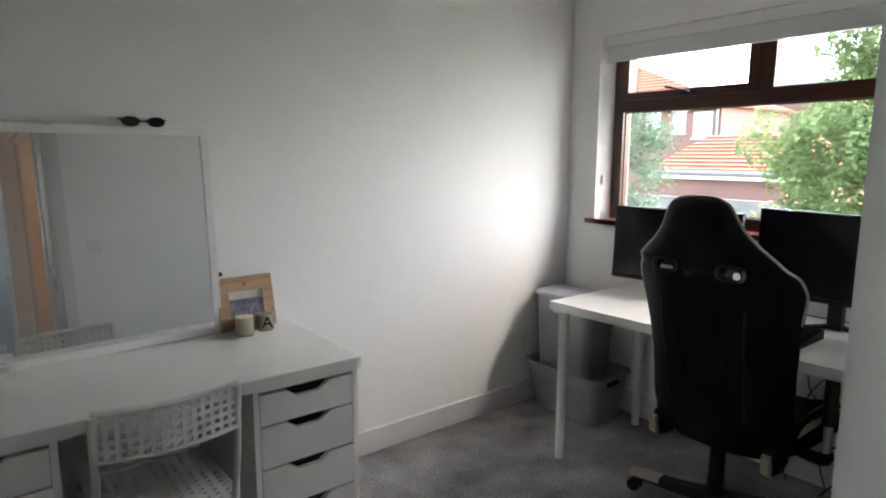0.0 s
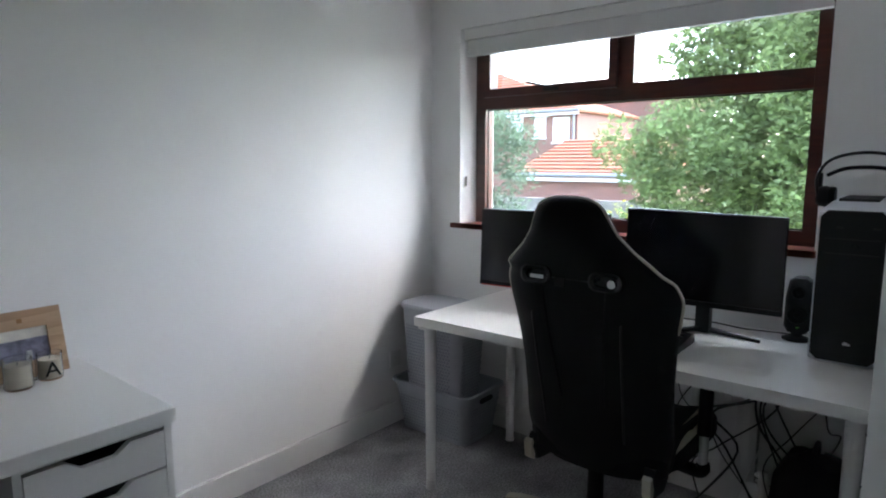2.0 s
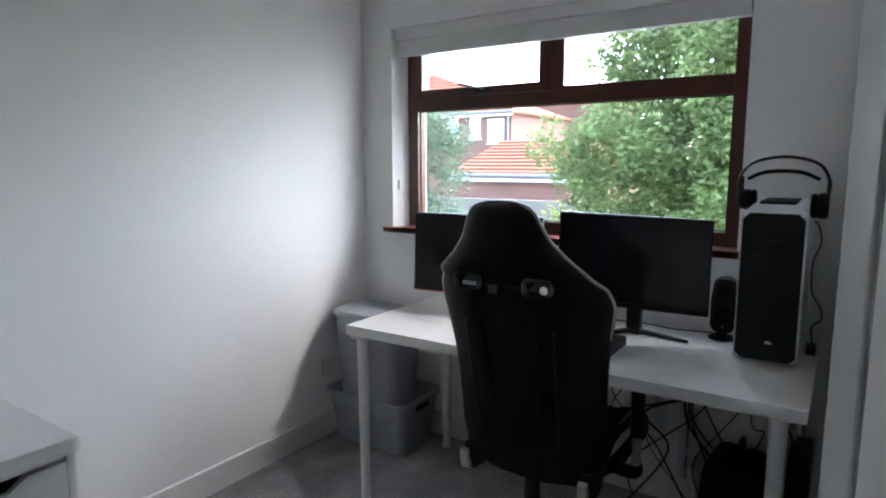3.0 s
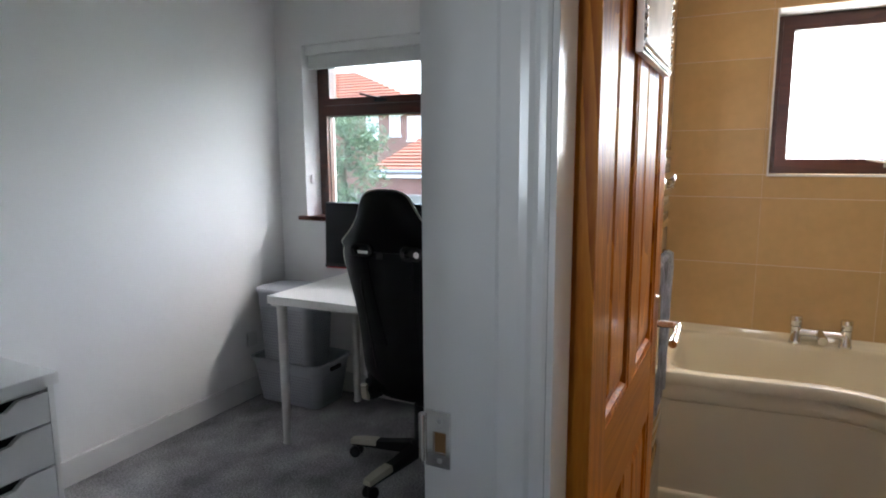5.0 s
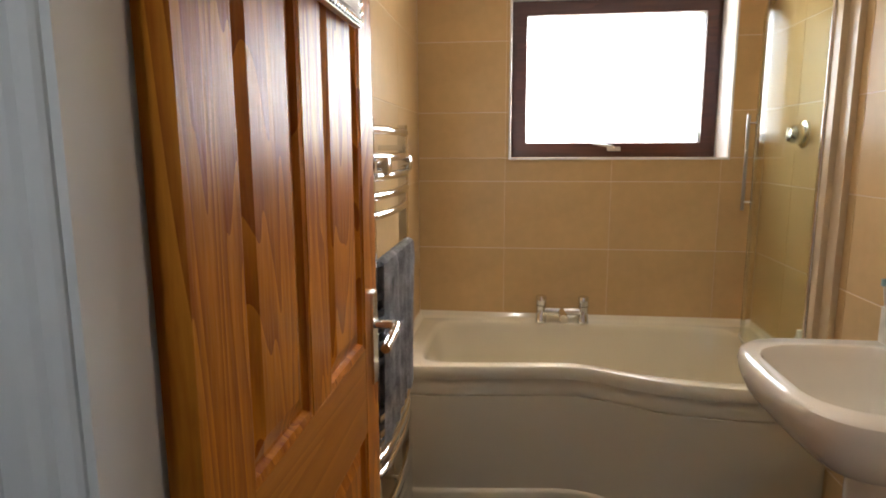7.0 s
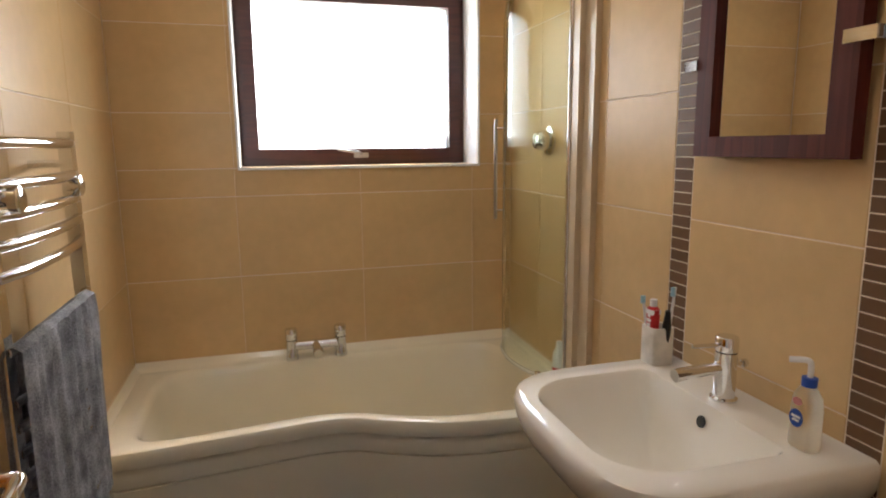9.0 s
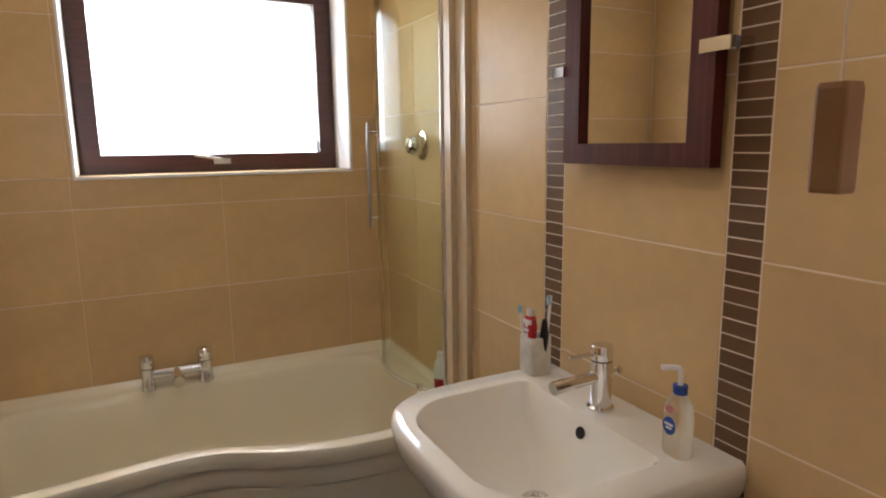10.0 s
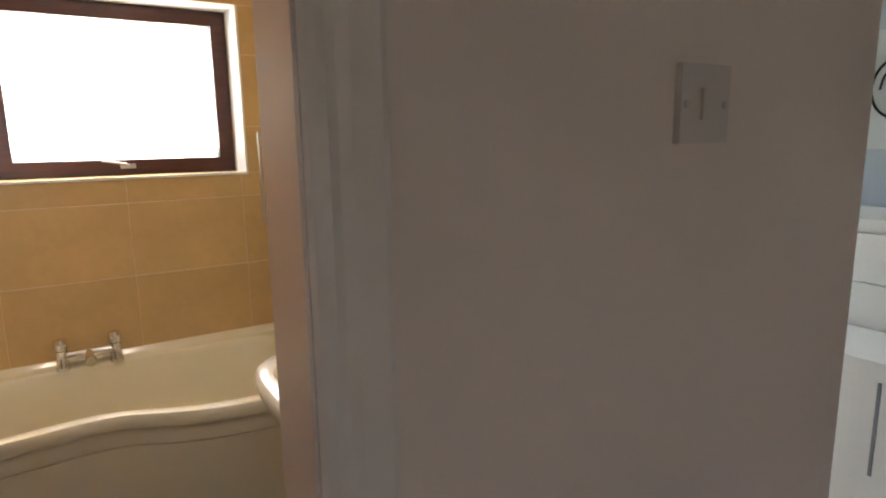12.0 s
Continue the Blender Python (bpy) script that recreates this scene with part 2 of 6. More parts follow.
M = {
    "wall": material("wall_paint", (0.87, 0.86, 0.845), 0.75, vary=0.015, scale=2.5, bump=0.06, bump_scale=90),
    # white walls; the landing's dim warm light is put into this colour
    "landing": material("landing_dim_warm_paint", (0.75, 0.60, 0.535), 0.7, vary=0.02, scale=2.5, bump=0.06, bump_scale=90),
    "ceiling": material("ceiling_paint", (0.89, 0.89, 0.88), 0.8, vary=0.015, scale=2),
    "gloss": material("gloss_white_paint", (0.78, 0.77, 0.76), 0.16, vary=0.02, scale=5, bump=0.04, bump_scale=25),
    # copy of the white gloss, darkened and warmed for the dim landing light
    "dim_warm_gloss": material("dim_warm_gloss_paint", (0.74, 0.635, 0.585), 0.2, vary=0.02, scale=5, bump=0.04, bump_scale=25),
    # white switch plastic, its colour dulled and warmed for the dim landing light
    "switch": material("dim_warm_plastic", (0.60, 0.50, 0.45), 0.4, vary=0.03),
    "carpet": material("grey_carpet", (0.30, 0.293, 0.297), 0.95, vary=0.42, scale=4.0, fine=0.48, bump=1.0, bump_scale=125, spec=0.1),
    "landing_carpet": material("landing_carpet", (0.25, 0.23, 0.21), 0.95, vary=0.15, scale=5, fine=0.3, bump=0.9, bump_scale=420, spec=0.1),
    "vinyl": material("dark_vinyl", (0.035, 0.025, 0.02), 0.4, vary=0.2, scale=8),
    "tile": material("cream_tile", (0.62, 0.425, 0.21), 0.32, spec=0.2, vary=0.07, scale=3.5, fine=0.025, bump=0.015, bump_scale=30, random_amount=0.025),
    "grout": material("pale_grout", (0.78, 0.66, 0.50), 0.85, vary=0.06, scale=20),
    "white_grout": material("white_grout", (0.75, 0.66, 0.55), 0.85, vary=0.05, scale=20),
    "mosaic": material("brown_mosaic", (0.15, 0.08, 0.04), 0.45, spec=0.25, vary=0.12, scale=14, random_amount=0.12),
    "ceramic": material("white_ceramic", (0.83, 0.785, 0.69), 0.06, vary=0.01, scale=3, coat=0.4),
    "acrylic": material("cream_acrylic", (0.82, 0.745, 0.575), 0.13, vary=0.015, scale=3, coat=0.2),
    "silicone": material("sealant", (0.84, 0.77, 0.64), 0.5, vary=0.05, scale=30),
    "chrome": material("chrome", (0.78, 0.78, 0.78), 0.07, 1.0, vary=0.03, scale=10),
    "satin": material("cream_profile", (0.60, 0.47, 0.31), 0.22, 0.0, vary=0.03, scale=10),
    "upvc": wood("mahogany_upvc", (0.045, 0.011, 0.008), (0.085, 0.022, 0.014), 0.32, "y", 9),
    "pine": wood("orange_pine", (0.27, 0.06, 0.004), (0.66, 0.245, 0.026), 0.34, "z", 7.5, stretch=0.1, spec=0.16, grain=0.6, rings_across=15.0),
    "pine_rail": wood("orange_pine_rail", (0.36, 0.12, 0.017), (0.54, 0.21, 0.035), 0.36, "x", 6.0, stretch=0.08, spec=0.1, grain=0.6),
    "sill_wood": wood("red_brown_sill", (0.13, 0.03, 0.018), (0.22, 0.06, 0.035), 0.3, "y", 9),
    "mahogany": wood("dark_mahogany", (0.065, 0.013, 0.009), (0.11, 0.025, 0.015), 0.5, "z", 9, spec=0.15),
    "lightwood": wood("pale_wood", (0.42, 0.26, 0.15), (0.56, 0.37, 0.23), 0.6, "x", 8),
    "laminate": material("white_laminate", (0.84, 0.825, 0.79), 0.3, vary=0.0, scale=5),
    "drawer": material("white_foil", (0.78, 0.765, 0.735), 0.36, vary=0.0, scale=5),
    # near-black for backings, and for shade painted into gaps and holes
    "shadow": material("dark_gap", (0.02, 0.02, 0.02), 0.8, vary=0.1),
    "plastic": material("white_plastic", (0.78, 0.77, 0.75), 0.42, vary=0.02, scale=8),
    "basket": material("grey_plastic", (0.37, 0.385, 0.42), 0.5, vary=0.04, scale=8),
    "gloss_black": material("glossy_black_plastic", (0.012, 0.012, 0.013), 0.2, vary=0.1, scale=12),
    "black": material("black_plastic", (0.007, 0.007, 0.008), 0.42, vary=0.15, scale=12, spec=0.3),
    "leather": material("black_leatherette", (0.006, 0.006, 0.0075), 0.55, vary=0.15, scale=7, bump=0.25, bump_scale=380, spec=0.15),
    "piping": material("cream_leatherette", (0.48, 0.44, 0.36), 0.5, vary=0.06, scale=20),
    "screen": material("dark_screen", (0.006, 0.006, 0.008), 0.16, vary=0.05),
    "steel": material("grey_steel", (0.5, 0.5, 0.5), 0.3, 1.0, vary=0.05),
    "pcwhite": material("white_case", (0.74, 0.75, 0.77), 0.32, vary=0.02),
    "mirror": material("mirror_glass", (0.86, 0.87, 0.86), 0.01, 1.0, vary=0.0),
    "glass": glass("clear_glass"),
    "screen_glass": glass("shower_glass", 0.0, (0.90, 0.94, 0.83), 0.0, 1.26),
    "frosted": glass("frosted_glass", 0.55, (1, 1, 1), 0.5),
    "jar": glass("jar_glass", 0.02),
    "wax": material("cream_wax", (0.72, 0.64, 0.5), 0.5, vary=0.05),
    "towel": material("grey_towel", (0.40, 0.395, 0.41), 0.95, vary=0.5, scale=16, fine=0.3, bump=1.0, bump_scale=260, spec=0.1),
    "blind": material("white_blind_fabric", (0.72, 0.715, 0.70), 0.8, vary=0.03, scale=9, bump=0.2, bump_scale=500),
    "red": material("red_print", (0.5, 0.012, 0.015), 0.35, vary=0.04),
    "blue": material("blue_print", (0.015, 0.07, 0.35), 0.35, vary=0.04),
    "pink": material("pink_print", (0.6, 0.25, 0.27), 0.4, vary=0.04),
    "soap_clear": glass("clear_soap_bottle", 0.32, (0.96, 0.95, 0.88), 0.0, 1.3),
    "soap": material("pearly_soap", (0.74, 0.72, 0.6), 0.25, vary=0.03, coat=0.6),
    "marble": material("grey_marble", (0.66, 0.62, 0.55), 0.4, vary=0.16, scale=26),
    "photo": material("photo_print", (0.21, 0.20, 0.27), 0.3, vary=0.5, scale=38),
    "silver": material("silver_frame", (0.62, 0.60, 0.57), 0.3, 0.9, vary=0.1, scale=30),
    "brick": material("red_brick", (0.23, 0.115, 0.09), 0.9, vary=0.16, scale=1.2, fine=0.15, bump_scale=9),
    "mortar": material("mortar", (0.2, 0.16, 0.14), 0.95, vary=0.1, scale=5),
    "rooftile": material("orange_roof_tile", (0.23, 0.075, 0.036), 0.85, vary=0.2, scale=1.5, fine=0.15, bump_scale=12),
    "render": material("pale_render", (0.2, 0.18, 0.165), 0.9, vary=0.1, scale=2),
    "gutter": material("grey_gutter", (0.25, 0.26, 0.29), 0.5, vary=0.1),
    "white_frame": material("white_upvc", (0.75, 0.75, 0.75), 0.35, vary=0.02),
    "far_glass": material("far_window", (0.55, 0.58, 0.62), 0.1, vary=0.1),
    "grass": material("lawn", (0.06, 0.10, 0.03), 0.95, vary=0.3, scale=1.2, fine=0.3, bump_scale=30),
    "bark": material("bark", (0.10, 0.075, 0.055), 0.95, vary=0.3, scale=8, bump=0.8, bump_scale=30),
    "leaf": leafy("green_leaf", (0.215, 0.275, 0.115), rough=0.5, vary=0.4, scale=0.9, fine=0.3, bump_scale=4, island=0.32, spec=0.05),
    "conifer": leafy("conifer_leaf", (0.13, 0.19, 0.115), rough=0.6, vary=0.35, scale=2, fine=0.3, bump_scale=9, island=0.4),
    "yellow_leaf": leafy("yellow_leaf", (0.42, 0.41, 0.07), rough=0.55, vary=0.3, scale=3),
    "cable": material("black_cable", (0.012, 0.012, 0.012), 0.5, vary=0.1),
    "green_led": material("green_led", (0.1, 0.5, 0.05), 0.4, vary=0.0),
    "bedroom_wall": material("pale_blue_paint", (0.58, 0.62, 0.68), 0.7, vary=0.02, scale=3),
    "amber": material("brown_wood_pull", (0.30, 0.15, 0.055), 0.5, vary=0.15, scale=20),
}

lit = bpy.data.materials.new("lit_lens")
lit.use_nodes = True
lit.node_tree.nodes["Principled BSDF"].inputs["Emission Color"].default_value = (1.0, 0.95, 0.88, 1)
lit.node_tree.nodes["Principled BSDF"].inputs["Emission Strength"].default_value = 6.0
M["lit_lens"] = lit

# ---- building blocks ----


def finish(name, bm, mat, parent=None, label="", smooth=False, bevel=0.0, segments=2):
    """Link a bmesh as one object, under a thing or part if given."""
    if bevel:
        edges = [e for e in bm.edges if len(e.link_faces) == 2 and e.calc_face_angle(0) > 0.6]
        bmesh.ops.bevel(bm, geom=edges, offset=bevel, segments=segments, profile=0.6, affect="EDGES", clamp_overlap=True)
    bmesh.ops.recalc_face_normals(bm, faces=bm.faces[:])
    me = bpy.data.meshes.new(name)
    bm.to_mesh(me)
    bm.free()
    me.materials.append(M[mat] if isinstance(mat, str) else mat)
    if smooth:
        me.shade_smooth()
        me.set_sharp_from_angle(angle=radians(40))
    ob = new(name, me)
    if parent is not None:
        ob.parent = parent
        ob.matrix_parent_inverse = world_of(parent).inverted()
    if label:
        ob["label"] = label
    return ob


def world_of(ob):
    """The pose of an object in the world, before any update of the scene."""
    m = ob.matrix_basis.copy()
    if ob.parent is not None:
        m = world_of(ob.parent) @ ob.matrix_parent_inverse @ m
    return m


part = finish


def thing(name, label, category, base=(0, 0, 0), group="", kind=""):
    ob = new(name)
    ob.empty_display_size = 0.05
    ob.matrix_basis = Matrix.Translation(base)
    return tagged(ob, label, category, group, kind)


def box(bm, x0, x1, y0, y1, z0, z1):
    vs = [bm.verts.new((x, y, z)) for z in (z0, z1) for x, y in ((x0, y0), (x1, y0), (x1, y1), (x0, y1))]
    for f in ((3, 2, 1, 0), (4, 5, 6, 7), (0, 1, 5, 4), (1, 2, 6, 5), (2, 3, 7, 6), (3, 0, 4, 7)):
        bm.faces.new([vs[i] for i in f])
    return vs


def boxes(*rows):
    bm = bmesh.new()
    for r in rows:
        box(bm, *r)
    return bm


def ring_join(bm, a, b):
    n = len(a)
    for i in range(n):
        bm.faces.new((a[i], a[(i + 1) % n], b[(i + 1) % n], b[i]))


def tube(bm, pts, radius, seg=10, cap=True, closed=False):
    """A round rod along points; radius: one number or one a point."""
    pts = [Vector(p) for p in pts]
    n = len(pts)
    rad = radius if isinstance(radius, (list, tuple)) else [radius] * n
    rings = []
    up = None
    for i, p in enumerate(pts):
        a = pts[i - 1] if i or closed else pts[0]
        b = pts[(i + 1) % n] if i < n - 1 or closed else pts[-1]
        d = (b - a).normalized()
        if up is None:
            up = d.orthogonal().normalized()
        up = (up - d * up.dot(d))
        up = up.normalized() if up.length > 1e-6 else d.orthogonal().normalized()
        side = d.cross(up)
        rings.append([bm.verts.new(p + rad[i] * (math.cos(t) * up + math.sin(t) * side)) for t in (2 * math.pi * k / seg for k in range(seg))])
    for r, s in zip(rings, rings[1:]):
        ring_join(bm, r, s)
    if closed:
        ring_join(bm, rings[-1], rings[0])
    elif cap:
        bm.faces.new(rings[0][::-1])
        bm.faces.new(rings[-1])
    return bm


def lathe(bm, profile, at=(0, 0, 0), seg=24, cap=True):
    """Turn (radius, height) pairs about the upright axis."""
    rings = [[bm.verts.new((at[0] + r * math.cos(2 * math.pi * k / seg), at[1] + r * math.sin(2 * math.pi * k / seg), at[2] + z)) for k in range(seg)] for r, z in profile]
    for r, s in zip(rings, rings[1:]):
        ring_join(bm, r, s)
    if cap:
        bm.faces.new(rings[0][::-1])
        bm.faces.new(rings[-1])
    return bm


def loft(bm, rings, cap_first=True, cap_last=True, closed=True):
    """Join rings of points, all of one length, into a skin."""
    vs = [[bm.verts.new(p) for p in r] for r in rings]
    for r, s in zip(vs, vs[1:]):
        if closed:
            ring_join(bm, r, s)
        else:
            for i in range(len(r) - 1):
                bm.faces.new((r[i], r[i + 1], s[i + 1], s[i]))
    if cap_first:
        bm.faces.new(vs[0][::-1])
    if cap_last:
        bm.faces.new(vs[-1])
    return bm


def rounded(x0, x1, y0, y1, r, seg=6):
    """Outline of a rectangle with rounded corners."""
    out = []
    for cx, cy, a in ((x1 - r, y1 - r, 0), (x0 + r, y1 - r, 90), (x0 + r, y0 + r, 180), (x1 - r, y0 + r, 270)):
        for k in range(seg + 1):
            t = radians(a + 90 * k / seg)
            out.append((cx + r * math.cos(t), cy + r * math.sin(t)))
    return out


def smooth_line(pts, n=8):
    """Points of a smooth curve through pts."""
    pts = [Vector(p) for p in pts]
    out = []
    for i in range(len(pts) - 1):
        p0, p1, p2, p3 = pts[max(i - 1, 0)], pts[i], pts[i + 1], pts[min(i + 2, len(pts) - 1)]
        for k in range(n):
            t = k / n
            out.append(0.5 * (2 * p1 + (p2 - p0) * t + (2 * p0 - 5 * p1 + 4 * p2 - p3) * t * t + (3 * p1 - p0 - 3 * p2 + p3) * t ** 3))
    return out + [pts[-1]]


def structure(name, bm, mat, label, **kw):
    return tagged(finish(name, bm, mat, **kw), label, name.split("_")[0], kind="structure")


# ---- the shell ----
H = 2.4
N, S = 2.65, 0.47          # office north wall, office face of the partition
E = 3.05                   # office window wall
BN, BS, BE, BW = 0.43, -1.072, 3.26, 0.955   # bathroom tile faces and west wall
LW = 0.85                  # landing face of the wall with the bathroom door
LS = 0.893                 # landing face south of that doorway
DOOR = 2.03
FX = 3.15                  # inner face of the office window frame
OW0, OW1, OZ0, OZ1 = 0.822, 2.425, 1.055, 2.045  # office window opening
BW0, BW1, BZ0, BZ1 = -0.928, 0.01, 1.315, 2.03   # bathroom window opening
structure("floor_office", boxes((-0.9, E + 0.05, 0.44, N + 0.05, -0.12, 0.0)), "carpet", "grey fitted carpet with brushed pile")
structure("floor_bathroom", boxes((0.9, BE + 0.05, BS - 0.05, 0.44, -0.12, -0.004)), "vinyl", "dark brown vinyl bathroom floor")
structure("floor_landing", boxes((-1.2, 0.9, -1.1, 0.44, -0.12, 0.0)), "landing_carpet", "grey-brown fitted carpet of the landing")
structure("floor_bedroom", boxes((-1.2, 3.3, -3.2, -1.1, -0.12, 0.0)), "landing_carpet", "pale fitted carpet of the bedroom")
structure("ceiling", boxes((-1.3, 3.6, -3.25, 2.9, H, H + 0.12)), "ceiling", "plain white plastered ceiling")
structure("wall_north", boxes((-1.0, E + 0.26, N, N + 0.25, -0.1, H)), "wall", "matt white painted plaster wall")
structure("wall_east", boxes((E, E + 0.26, S - 0.03, OW0, -0.1, H), (E, E + 0.26, OW1 + 0.03, N, -0.1, H), (FX, E + 0.26, OW1, OW1 + 0.03, OZ0, OZ1), (E, E + 0.26, OW0, OW1 + 0.03, -0.1, OZ0), (E, E + 0.26, OW0, OW1 + 0.03, OZ1, H)), "wall", "matt white painted wall with the office window")
structure("wall_partition", boxes((0.885, BE, BN + 0.012, S, -0.1, H), (-1.0, 0.02, BN - 0.01, S, -0.1, H), (0.02, 0.885, BN - 0.01, S, DOOR + 0.03, H)), "wall", "painted partition wall with the office doorway")
structure("wall_office_west", boxes((-1.0, -0.9, S, N, -0.1, H)), "wall", "matt white painted plaster wall")
structure("wall_bathroom_west", boxes((LS, BW, -1.24, -0.37, -0.1, H), (LS, BW, -0.37, 0.33, DOOR + 0.03, H)), "landing", "white landing wall with the bathroom doorway, tinted for dim warm light")
structure("wall_nib", boxes((LW, BW, 0.33, BN - 0.01, -0.1, H)), "gloss", "white painted nib of wall between the two doorways")
structure("wall_bathroom_south", boxes((BW, BE + 0.3, -1.24, BS - 0.012, -0.1, H)), "wall", "bathroom wall behind the tiling")
structure("wall_bathroom_east", boxes((BE + 0.012, BE + 0.3, BS - 0.012, BW0, -0.1, H), (BE + 0.012, BE + 0.3, BW1, S - 0.03, -0.1, H), (BE + 0.012, BE + 0.3, BW0, BW1, -0.1, BZ0), (BE + 0.012, BE + 0.3, BW0, BW1, BZ1, H)), "wall", "bathroom wall with the frosted window")
structure("wall_landing_west", boxes((-1.3, -1.2, -1.7, 0.2, -0.1, H), (-1.3, -1.2, 0.42, 0.52, -0.1, H), (-1.3, -1.2, 0.2, 0.42, -0.1, 1.2), (-1.3, -1.2, 0.2, 0.42, 1.8, H)), "landing", "white landing wall, tinted for dim warm light")
# unseen window, added as the opening for the landing lamp
structure("window_3", boxes((-1.29, -1.23, 0.2, 0.222, 1.2, 1.8), (-1.29, -1.23, 0.398, 0.42, 1.2, 1.8), (-1.29, -1.23, 0.222, 0.398, 1.2, 1.222), (-1.29, -1.23, 0.222, 0.398, 1.778, 1.8)), "upvc", "unseen narrow landing window added to light the nib, in a mahogany-coloured plastic frame", bevel=0.005)
# the window opening is unseen, added and sized to set the bedroom's brightness
structure("wall_bedroom", boxes((-1.3, -1.2, -3.13, -1.7, -0.1, H), (3.3, 3.4, -3.13, -2.95, -0.1, H), (3.3, 3.4, -1.95, -1.24, -0.1, H), (3.3, 3.4, -2.95, -1.95, -0.1, 1.05), (3.3, 3.4, -2.95, -1.95, 2.05, H), (-1.3, 3.4, -3.25, -3.13, -0.1, H)), "bedroom_wall", "pale blue painted bedroom walls with an added, unseen window opening")

structure("reveal_office", loft(bmesh.new(), [[(E, OW1 + 0.03, z), (FX + 0.001, OW1 + 0.001, z), (FX + 0.001, OW1 + 0.03, z)] for z in (OZ0, OZ1)]), "wall", "white plastered splayed window reveal")

# ---- skirting, door linings ----


def skirting(name, x0, x1, y0, y1, axis, label="white painted skirting board with a rounded top"):
    bm = boxes((x0, x1, y0, y1, 0.0, 0.115))
    return structure(name, bm, "gloss", label, bevel=0.007, segments=3)


skirting("baseboard_north", -0.9, E, N - 0.016, N, "x")
skirting("baseboard_east", E - 0.016, E, S, N - 0.016, "y")
skirting("baseboard_landing", LS - 0.016, LS, -1.235, -0.43, "y")


def architrave(name, x, y0, y1, side, top):
    """Moulded door trim standing proud of the landing wall."""
    bm = bmesh.new()
    outline = [(0, 0), (0.008, 0), (0.011, 0.004), (0.012, 0.012), (0.011, 0.018), (0.015, 0.024), (0.017, 0.034), (0.0175, 0.046), (0.018, 0.058), (0.015, 0.064), (0, 0.066)]
    rows = [[Vector((x - d, y0 + (y1 - y0) * v / 0.066, z)) for d, v in outline] for z in (0.0, top)]
    loft(bm, rows)
    # lock side takes the gloss copy with dim light in its colour
    return structure(name, bm, "dim_warm_gloss" if side < 0 else "gloss", "white gloss painted moulded door trim")


# bathroom doorway: lining, stops, trims
structure("door_lining_bathroom_hinge_side", boxes((LW - 0.004, 0.925, 0.287, 0.33, 0, DOOR), (0.925, BW + 0.004, 0.3, 0.33, 0, DOOR)), "gloss", "white gloss painted door lining", bevel=0.004)
# same white gloss; the warm tint stands for dim light on this side
structure("door_lining_bathroom_lock_side", boxes((LS - 0.004, 0.98, -0.372, -0.352, 0, DOOR)), "dim_warm_gloss", "white gloss painted door lining", bevel=0.004)
structure("door_lining_bathroom_head", boxes((LW - 0.004, BW + 0.006, -0.37, 0.33, DOOR, DOOR + 0.03)), "gloss", "white gloss painted door lining", bevel=0.004)
architrave("trim_bathroom_hinge_side", LW, 0.295, 0.362, 1, DOOR + 0.06)
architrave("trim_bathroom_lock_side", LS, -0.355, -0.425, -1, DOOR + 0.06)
# office doorway
structure("door_lining_office", boxes((0.852, 0.885, 0.42, 0.472, 0, DOOR), (0.0, 0.03, 0.41, 0.475, 0, DOOR), (0.0, 0.885, 0.41, 0.475, DOOR, DOOR + 0.03)), "gloss", "white gloss painted door lining", bevel=0.004)
structure("trim_bathroom_inside", boxes((BW, 0.972, -0.43, -0.372, 0, DOOR + 0.05)), "gloss", "white gloss painted door trim in the bathroom", bevel=0.004)
structure("trim_office", boxes((0.878, 0.945, S, S + 0.015, 0, DOOR + 0.06), (-0.07, 0.0, S, S + 0.016, 0, DOOR + 0.06)), "gloss", "white gloss painted door trim in the office", bevel=0.005)
strike = thing("strike_plate", "worn chrome strike plate let into the office door lining", "strike plate", (0.85, 0.455, 1.0))
part("plate", boxes((0.848, 0.853, 0.43, 0.436, 0.968, 1.05), (0.848, 0.853, 0.456, 0.468, 0.968, 1.05), (0.848, 0.853, 0.436, 0.456, 0.968, 0.988), (0.848, 0.853, 0.436, 0.456, 1.02, 1.05)), "chrome", strike)
part("latch_hole", boxes((0.8505, 0.8525, 0.437, 0.455, 0.989, 1.019)), "amber", strike)
part("lip", tube(bmesh.new(), [(0.849, 0.472, 0.975), (0.849, 0.472, 1.043)], 0.0065, 10), "chrome", strike, smooth=True)
for z in (0.978, 1.036):
    part("screw", lathe(bmesh.new(), [(0.0042, 0), (0.0035, 0.0012)], (0, 0, 0), 10), "steel", strike).matrix_basis = pose(0.848, 0.446, z, 0, -90, 0)

# ---- the office window ----


def window_frame(name, rows, mat, parent, bevel=0.006):
    return part(name, boxes(*rows), mat, parent, bevel=bevel)


window_1 = tagged(new("window_1"), "wide mahogany-coloured plastic window with two top lights", "window", kind="structure")
window_1.matrix_basis = Matrix.Translation((FX, 1.63, OZ0))
ym, z_tr = 1.607, 1.645
fr = 0.06
part("window_frame", boxes(
    (FX, FX + 0.07, OW0, OW0 + fr, OZ0, OZ1), (FX, FX + 0.07, OW1 - fr, OW1, OZ0, OZ1),
    (FX, FX + 0.07, OW0 + fr, OW1 - fr, OZ0, OZ0 + fr), (FX, FX + 0.07, OW0 + fr, OW1 - fr, OZ1 - fr, OZ1)), "upvc", window_1, bevel=0.006)
part("transom", boxes((FX - 0.003, FX + 0.067, OW0 + fr, OW1 - fr, z_tr, z_tr + 0.075)), "upvc", window_1, bevel=0.006)
